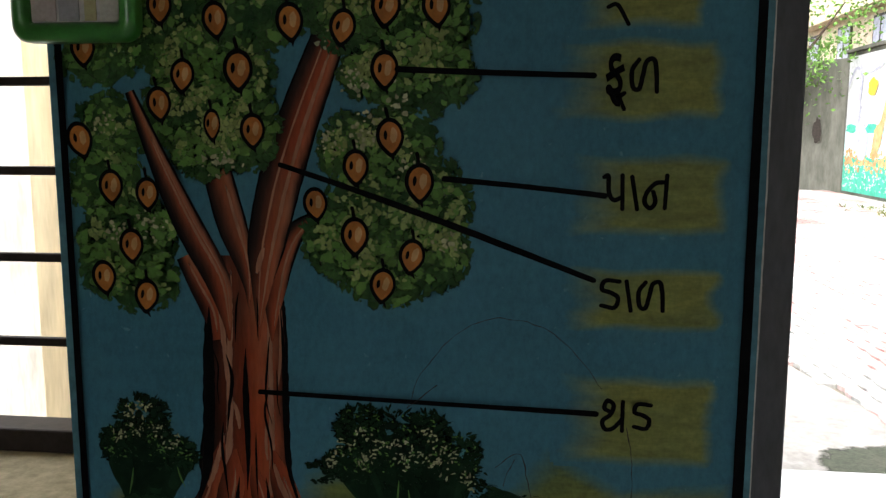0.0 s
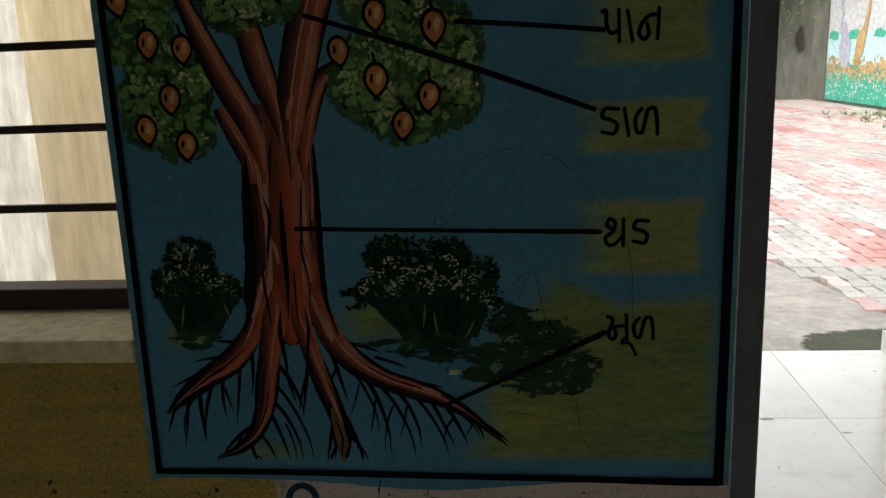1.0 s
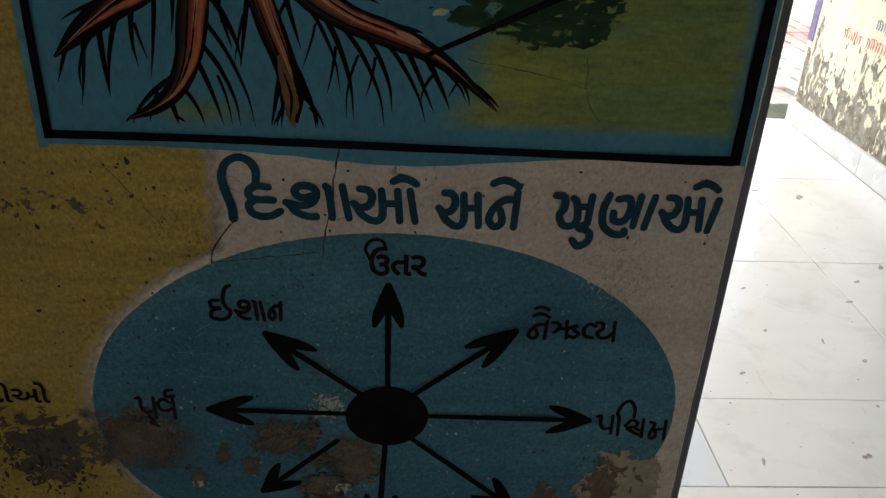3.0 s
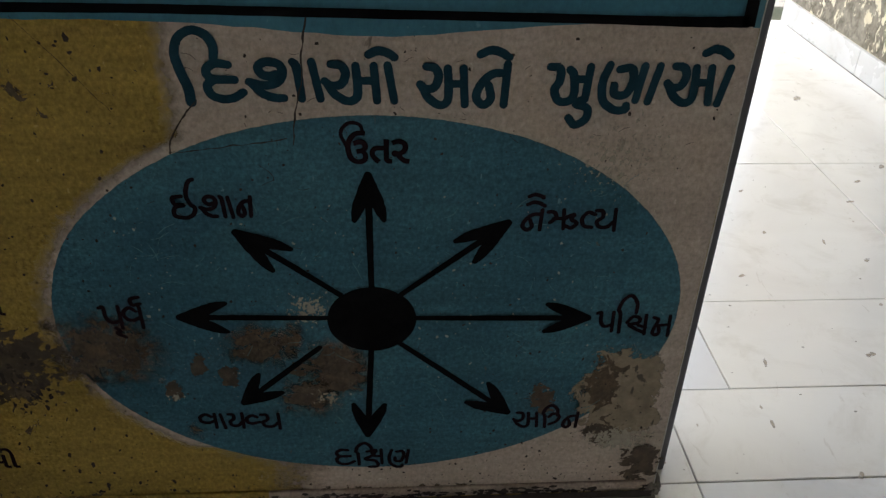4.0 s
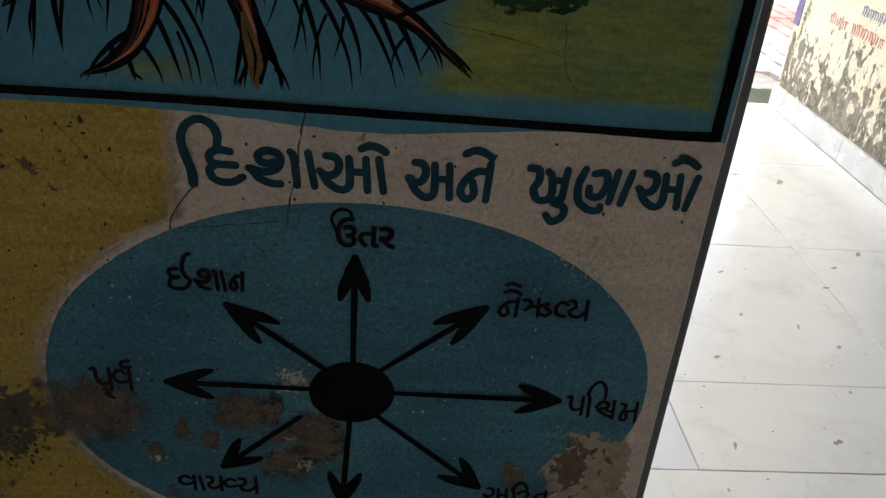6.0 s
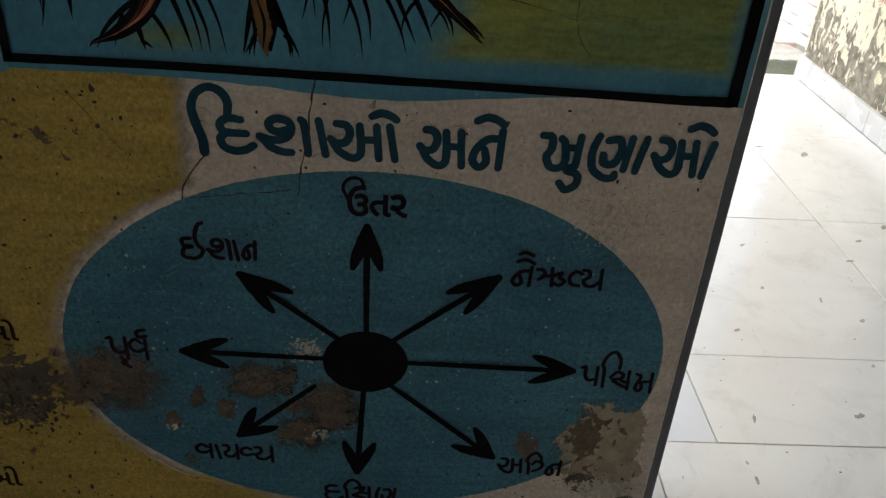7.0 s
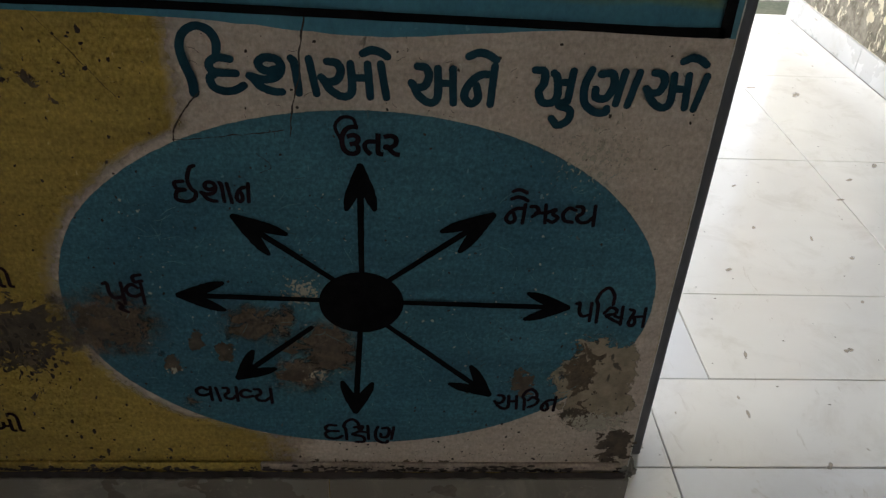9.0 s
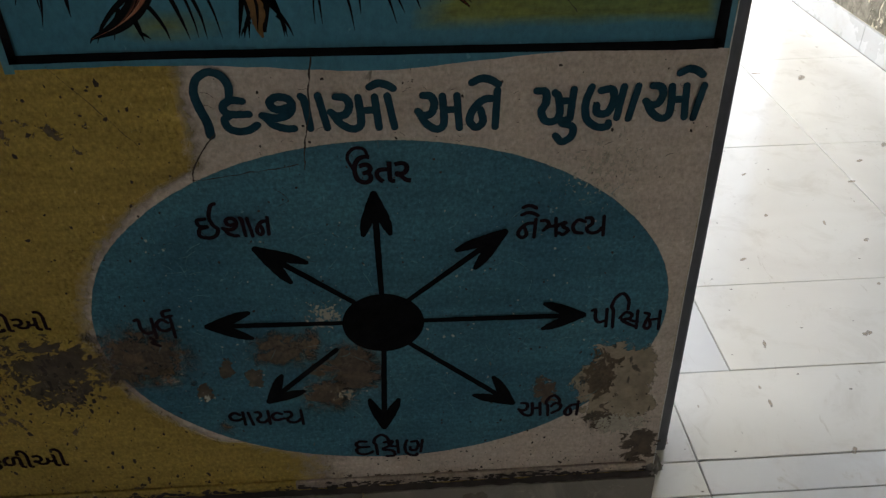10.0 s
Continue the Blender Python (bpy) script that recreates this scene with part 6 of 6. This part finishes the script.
single = []
for mat, nm in ((PAVER_RED, "paver_red"), (PAVER_PALE, "paver_pale")):
    vv, ff = [], []
    paver_shape(vv, ff, 0, 0, 0, 0)
    me = mesh_of(nm, vv, ff)
    me.materials.append(mat)
    single.append(me)
rest = [([], []), ([], [])]
count = 0
near_cells = []
for iy in range(int((21.5 - 2.45) / PL)):
    y = 2.50 + PL * (iy + 0.5)
    for ix in range(int((7.6 + 1.0) / PW)):
        x = -1.0 + PW * (ix + 0.5)
        if x < pave_edge(y) + 0.03 or x > 7.6 or abs(x - (0.10 + 0.385 * y)) > 1.2 + 0.10 * y:
            continue
        k = paver_kind(x, y)
        dz, tl = random.uniform(-0.003, 0.004), random.uniform(-0.03, 0.03)
        if y < 5.3 and count < 290:
            count += 1
            near_cells.append((k, x, y, dz, tl))
        else:
            paver_shape(rest[k][0], rest[k][1], x, y, dz, tl)
for (vv, ff), mat, nm, lb in ((rest[0], PAVER_RED, "paver_field", "red pavers"), (rest[1], PAVER_PALE, "paver_field", "pale grey pavers")):
    tagged(add_part(nm, mesh_of(nm, vv, ff), mat, pavers, lb), kind="stuff")

# compound wall with its painted panel
CX = 7.75
compound = empty("compound_wall", (0, 0, 0), "streaked grey concrete compound wall", "wall", kind="structure")
box("concrete", (CX, 9.0, GZ - 0.1), (CX + 0.22, 20.95, 3.25), CONCRETE_WALL, compound, 0.02)
far = box_bm((0, 0, GZ - 0.1), (0.22, 9.0, 3.15), 0.02)
far.transform(Matrix.Translation((CX, 20.9, 0)) @ Matrix.Rotation(radians(30), 4, "Z"))
part("concrete", far, CONCRETE_WALL, compound)
box("coping", (CX - 0.06, 9.0, 3.25), (CX + 0.28, 20.95, 3.34), CONCRETE_WALL, compound, 0.015)
hole = Coat(0)
hole.blob(0, 0, 0.14, 0.34, 18, 0.18)
hl = hole.done("stain", CRACK, compound)
hl.data.transform(Matrix.Translation((CX - 0.43, 21.55, 1.35)) @ Matrix.Rotation(radians(30), 4, "Z") @ Matrix.Rotation(radians(-90), 4, "Z"))

panel = empty("meadow_mural", (0, 0, 0), "white painted panel with green meadow and bright plain shapes", "wall painting")
PW_WHITE = paint("panel_white", (0.56, 0.565, 0.555), (0.50, 0.51, 0.50), 0.7, 1.0, fine=8)
PW_GREEN = paint("panel_green", (0.05, 0.33, 0.22), (0.09, 0.42, 0.30), 0.7, 2.0, fine=8)
PW_BLUE = paint("panel_pale_blue", (0.42, 0.62, 0.64), (0.50, 0.68, 0.66), 0.7, 1.5, fine=8)
PW_ORANGE = paint("panel_orange", (0.50, 0.32, 0.13), (0.40, 0.27, 0.14), 0.7, 3.0, fine=8, island=0.25)
PW_YELLOW = paint("panel_yellow", (0.70, 0.50, 0.05), (0.65, 0.42, 0.05), 0.7, 3.0, fine=8)
PW_GREY = paint("panel_grey_violet", (0.42, 0.42, 0.50), (0.36, 0.36, 0.43), 0.7, 3.0, fine=8)


class PanelCoat(Coat):
    def done(self, name, mat, parent, label=""):
        ob = Coat.done(self, name, mat, parent, label)
        for vtx in ob.data.vertices:
            x, y, z = vtx.co
            vtx.co = (CX + y * 8, 20.75 - x, GZ + 0.05 + z)
        return ob


def panel_shape(name, coat, mat, fill):
    q = PanelCoat(coat)
    fill(q)
    ob = q.done(name, mat, panel)
    if q.shapes > 3:
        tagged(ob, kind="stuff")


panel_shape("white_ground", 1, PW_WHITE, lambda q: q.sheet(0, 0, 9, 3.25, None, 4, 4))
panel_shape("lake", 2, PW_BLUE, lambda q: q.sheet(0, 0.75, 9, 1.55, None, 30, 6, lambda u, v, x, z: (x, z + 0.12 * noise.noise((x * 0.7, v, 1)))))
panel_shape("meadow", 3, PW_GREEN, lambda q: q.sheet(0, 0, 9, 0.85, None, 40, 6, lambda u, v, x, z: (x, z + (0.13 * noise.noise((x * 1.3, 0, 4)) if v == 1 else 0))))


def bushes(q):
    for _ in range(420):
        q.blob(random.uniform(0.1, 6.5), random.gauss(0.78, 0.13), random.uniform(0.03, 0.10), random.uniform(0.02, 0.06), 8, 0.35)


def dots(q):
    for _ in range(330):
        r = random.uniform(0.014, 0.036)
        q.blob(random.uniform(0.1, 8.0), random.uniform(0.10, 0.66), r, r * random.uniform(0.6, 1.1), 6, 0.3)


panel_shape("brown_bush_paint", 4, PW_ORANGE, bushes)
panel_shape("flower_paint", 5, PW_WHITE, dots)
panel_shape("grey_shape", 5, PW_GREY, lambda q: (q.blob(1.12, 1.18, 0.34, 0.40, 18, 0.06), q.blob(1.02, 1.62, 0.22, 0.20, 14, 0.08), q.ribbon([(0.90, 1.55, 0.12), (0.82, 1.80, 0.08), (0.95, 2.02, 0.06)], None, 0.05, 5), q.ribbon([(0.80, 3.0, 0.10), (0.86, 2.6, 0.20), (0.80, 2.2, 0.14), (0.86, 2.02, 0.05)], None, 0.1, 5)))
panel_shape("orange_shape", 5.5, PW_ORANGE, lambda q: (q.ribbon([(1.85, 0.95, 0.30), (2.02, 1.35, 0.46), (2.22, 1.65, 0.22), (2.36, 2.1, 0.13), (2.42, 2.42, 0.15)], None, 0.08, 5), q.blob(2.50, 2.44, 0.17, 0.09, 10, 0.1)))
panel_shape("yellow_shape", 5.5, PW_YELLOW, lambda q: q.blob(1.55, 2.45, 0.28, 0.2, 12, 0.25))
panel_shape("bough", 5, PW_GREY, lambda q: q.ribbon([(0.1, 2.6, 0.08), (0.5, 2.95, 0.07), (1.1, 2.8, 0.06), (1.9, 2.9, 0.05), (2.3, 3.05, 0.04)], None, 0.1, 6))
panel_shape("far_tree_paint", 4, PW_GREEN, lambda q: [q.blob(xx, 1.52, 0.32, 0.10, 12, 0.25) for xx in (0.35, 1.6, 3.0, 3.6)])

# tree before the wall
BARK_TREE = paint("tree_bark", (0.085, 0.06, 0.045), (0.05, 0.036, 0.028), 0.95, 3.0, stretch=(3, 3, 0.7), fine=14, bumpy=0.8)
LEAVES = paint("tree_leaves", (0.075, 0.15, 0.030), (0.12, 0.22, 0.05), 0.55, 3.0, island=0.4)
tree = empty("tree", (6.15, 21.5, GZ), "leafy green shade tree with a leaning trunk", "tree")


def taper(name, pts, parent, mat, sides=10):
    v, f = [], []
    run = catmull(pts, 5)
    for i, (x, y, z, r) in enumerate(run):
        for s in range(sides):
            a = 2 * math.pi * s / sides
            rr = r * (1 + 0.12 * noise.noise((math.cos(a) * 2, math.sin(a) * 2, z)))
            v.append((x + rr * math.cos(a), y + rr * math.sin(a), z))
    for i in range(len(run) - 1):
        for s in range(sides):
            t = (s + 1) % sides
            f.append((i * sides + s, i * sides + t, (i + 1) * sides + t, (i + 1) * sides + s))
    return add_part(name, mesh_of(name, v, f), mat, parent)


taper("trunk", [(0.10, 0, -0.05, 0.34), (0.0, 0, 0.5, 0.24), (-0.22, 0, 1.6, 0.20), (-0.35, 0, 2.6, 0.17)], tree, BARK_TREE)
tips = []
for k in range(7):
    a = 2 * math.pi * k / 7 + 0.3
    L = random.uniform(1.3, 2.0)
    e = (-0.35 + L * math.cos(a), L * math.sin(a), random.uniform(3.2, 4.6))
    taper("limb", [(-0.33, 0, 2.4, 0.11), (-0.35 + 0.4 * L * math.cos(a), 0.4 * L * math.sin(a), 3.0, 0.07), (*e, 0.02)], tree, BARK_TREE, 6)
    tips.append(e)
v, f = [], []
for _ in range(7600):
    ex, ey, ez = random.choice(tips)
    c = Vector((ex + random.gauss(0, 0.6), ey + random.gauss(0, 0.6), ez + random.gauss(-0.35, 0.6)))
    if noise.noise(c * 1.4) < -0.12:
        continue
    d = Vector((random.gauss(0, 1), random.gauss(0, 1), random.gauss(-0.4, 0.6))).normalized()
    s = d.cross(Vector((random.gauss(0, 1), random.gauss(0, 1), random.gauss(0, 1)))).normalized()
    L, W = random.uniform(0.08, 0.15), random.uniform(0.025, 0.045)
    n = len(v)
    v += [tuple(c), tuple(c + d * L * 0.45 + s * W), tuple(c + d * L), tuple(c + d * L * 0.45 - s * W)]
    f.append((n, n + 1, n + 2, n + 3))
tagged(add_part("crown", mesh_of("crown", v, f), LEAVES, tree), kind="stuff")

# weeds and dead leaves at the edge of the pavers
WEEDS = paint("weed_green", (0.10, 0.14, 0.05), (0.20, 0.20, 0.10), 0.7, 2.0, island=0.4)
v, f = [], []
weed_dice = random.Random(31)
for _ in range(420):
    cx, cy = weed_dice.gauss(7.31, 0.45), weed_dice.gauss(13.37, 1.3)
    for _ in range(9):
        a, h, w = weed_dice.uniform(0, 6.28), weed_dice.uniform(0.03, 0.11), weed_dice.uniform(0.006, 0.014)
        lean = weed_dice.uniform(0.2, 1.0) * h
        bx, by = cx + weed_dice.gauss(0, 0.03), cy + weed_dice.gauss(0, 0.03)
        px, py = -math.sin(a) * w, math.cos(a) * w
        n = len(v)
        v += [(bx - px, by - py, GZ + 0.004), (bx + px, by + py, GZ + 0.004), (bx + math.cos(a) * lean + px * 0.6, by + math.sin(a) * lean + py * 0.6, GZ + h * 0.75), (bx + math.cos(a) * lean * 1.6, by + math.sin(a) * lean * 1.6, GZ + h)]
        f += [(n, n + 1, n + 2), (n, n + 2, n + 3)]
weeds = add_part("weeds", mesh_of("weeds", v, f), WEEDS)
tagged(weeds, "low green weeds growing over the pavers", "weeds", kind="stuff")

# house beyond the wall
house = empty("house", (0, 0, 0), "cream rendered house behind the compound wall", "house")
HOUSE_WALL = paint("house_render", (0.62, 0.52, 0.38), (0.54, 0.45, 0.33), 0.85, 0.8, fine=6)
box("wall", (9.6, 22.0, GZ), (16.0, 31.0, 6.4), HOUSE_WALL, house)
box("parapet", (9.45, 21.85, 6.4), (16.2, 31.2, 6.9), HOUSE_WALL, house, 0.03)
for yy in (23.2, 26.0, 28.8):
    wd = box("window", (9.54, yy, 3.3), (9.6, yy + 1.1, 4.6), BAR_PAINT, house)
    box("pane", (9.53, yy + 0.08, 3.38), (9.545, yy + 0.5, 4.52), PW_GREY, wd)
    box("pane", (9.53, yy + 0.6, 3.38), (9.545, yy + 1.02, 4.52), PW_GREY, wd)
box("ledge", (9.1, 22.8, 4.8), (9.6, 30.2, 4.9), HOUSE_WALL, house, 0.02)

# ---- floor tiles, skirting-high to the room and out to the veranda's edge ----
tile_cache = {}


def floor_tile(x0, x1, y0, y1, grey=False):
    w, h = round(x1 - x0 - 0.0018, 4), round(y1 - y0 - 0.0018, 4)
    key = (w, h, grey)
    if key not in tile_cache:
        bm = box_bm((-w / 2, -h / 2, -0.010), (w / 2, h / 2, 0.0), 0.0012, None, 1)
        me = bpy.data.meshes.new("tile")
        bm.to_mesh(me)
        bm.free()
        me.materials.append(MARBLE_GREY if grey else MARBLE)
        tile_cache[key] = me
    ob = new("tile", tile_cache[key])
    ob.location = ((x0 + x1) / 2, (y0 + y1) / 2, random.uniform(-0.0006, 0.0006))
    ob.parent = floor_bed


def tile_row(y0, y1, joints, grey=()):
    for i, (a, b) in enumerate(zip(joints, joints[1:])):
        floor_tile(a, b, y0, y1, i in grey)


VL = -3.0
tile_row(0.093, 0.296, [XR + 0.001, 0.487, 1.093, DX1 - 0.055])
tile_row(0.296, 0.549, [VL, -2.418, -1.812, -1.206, -0.60, 0.006, 0.612, 1.218, VX - 0.013], (5,))
for k in range(3):
    tile_row(0.549 + 0.606 * k, 0.549 + 0.606 * (k + 1), [VL, -2.483, -1.877, -1.271, -0.665, -0.059, 0.547, 1.153, VX - 0.013])
tile_row(2.367, EDGE, [VL, -2.483, -1.877, -1.271, -0.665, -0.059, 0.547, 1.153, VX + 0.2])
tile_row(-0.513, 0.0, [RX0, -2.543, -1.937, -1.331, -0.725, -0.119, XR + 0.004])
tile_row(0.025, 0.093, [XR + 0.001, 0.487, 1.093, DX1 - 0.055], (1, 2))
tile_row(-0.513, 0.025, [XR + 0.006, 0.487, 1.093, 1.699, 2.305, RX1], (1, 2))
for k in range(6):
    tile_row(-0.513 - 0.606 * (k + 1), -0.513 - 0.606 * k, [RX0, -2.543, -1.937, -1.331, -0.725, -0.119, 0.487, 1.093, 1.699, 2.305, RX1])

# pavers nearest the veranda
for k, x, y, dz, tl in near_cells:
    ob = new("paver", single[k])
    ob.location = (x, y, dz)
    ob.rotation_euler = (0, -tl, 0)
    ob.parent = pavers

# dirt trodden onto the tiles
SMUDGE = fringe(paint("floor_smudge", (0.42, 0.37, 0.30), (0.30, 0.26, 0.205), 0.8, 60.0), 110, 0.52, 0.95, (1, 1, 1), 0.6, 8, 3.4)


def floor_mark(name, x, y, length, width, turn, mat, height=0.0014, parent=floor_bed, label=""):
    q = Coat(0)
    q.sheet(-0.5, -0.5, 0.5, 0.5, lambda u, v: dome(u, v, 1.0), 8, 8)
    ob = q.done(name, mat, parent, label)
    c, s = math.cos(turn), math.sin(turn)
    for vtx in ob.data.vertices:
        a, b = vtx.co.x * length, vtx.co.z * width
        vtx.co = (x + a * c - b * s, y + a * s + b * c, height)
    return ob


for x, y, ln, wd, tn in ((0.907, 0.377, 0.024, 0.011, 0.4), (0.877, 0.807, 0.016, 0.008, 1.1), (0.997, 0.764, 0.03, 0.006, 1.3), (1.057, 0.688, 0.022, 0.009, 0.7), (1.218, 1.049, 0.026, 0.010, 0.6), (1.171, 1.648, 0.04, 0.014, 0.1),
                         (0.699, 0.358, 0.028, 0.006, 1.3), (0.651, 0.208, 0.024, 0.006, 1.5), (0.743, 0.094, 0.02, 0.008, 0.9), (0.446, 0.14, 0.03, 0.012, 1.3), (0.76, 0.636, 0.016, 0.008, 0.5), (1.326, 1.131, 0.03, 0.012, 1.0),
                         (1.149, 0.946, 0.026, 0.009, 0.2), (0.897, 1.004, 0.02, 0.008, 0.7), (0.75, 1.45, 0.05, 0.018, 0.5), (1.3, 1.6, 0.05, 0.018, 1.0), (0.95, 1.75, 0.05, 0.02, 0.2), (0.66, -0.15, 0.03, 0.010, 0.9)):
    floor_mark("smudge", x, y, ln * 1.2, wd * 1.3, tn, SMUDGE)
scatter = random.Random(5)
grit_v, grit_f = [], []
for k in range(150):
    x, y = scatter.uniform(0.4, 1.55), scatter.uniform(-0.45, 2.3)
    r, a0 = scatter.uniform(0.0007, 0.0020), scatter.uniform(0, 3)
    n0 = len(grit_v)
    for i in range(6):
        a = a0 + i * math.pi / 3
        rr = r * scatter.uniform(0.6, 1.3)
        grit_v.append((x + rr * 1.6 * math.cos(a), y + rr * math.sin(a), 0.0008))
    grit_v.append((x, y, 0.0008 + r * 0.6))
    grit_f += [(n0 + i, n0 + (i + 1) % 6, n0 + 6) for i in range(6)]
tagged(add_part("grit", mesh_of("grit", grit_v, grit_f), GROUT, floor_bed, "grit and crumbs of mud on the tiles"), kind="stuff")
floor_mark("mortar_smear", 0.405, 0.085, 0.06, 0.035, 0.3, fringe(paint("spilt_mortar", (0.20, 0.185, 0.16), (0.12, 0.11, 0.10), 0.95, 40.0), 60, 0.4, 0.55, amp=1.6), 0.0016)
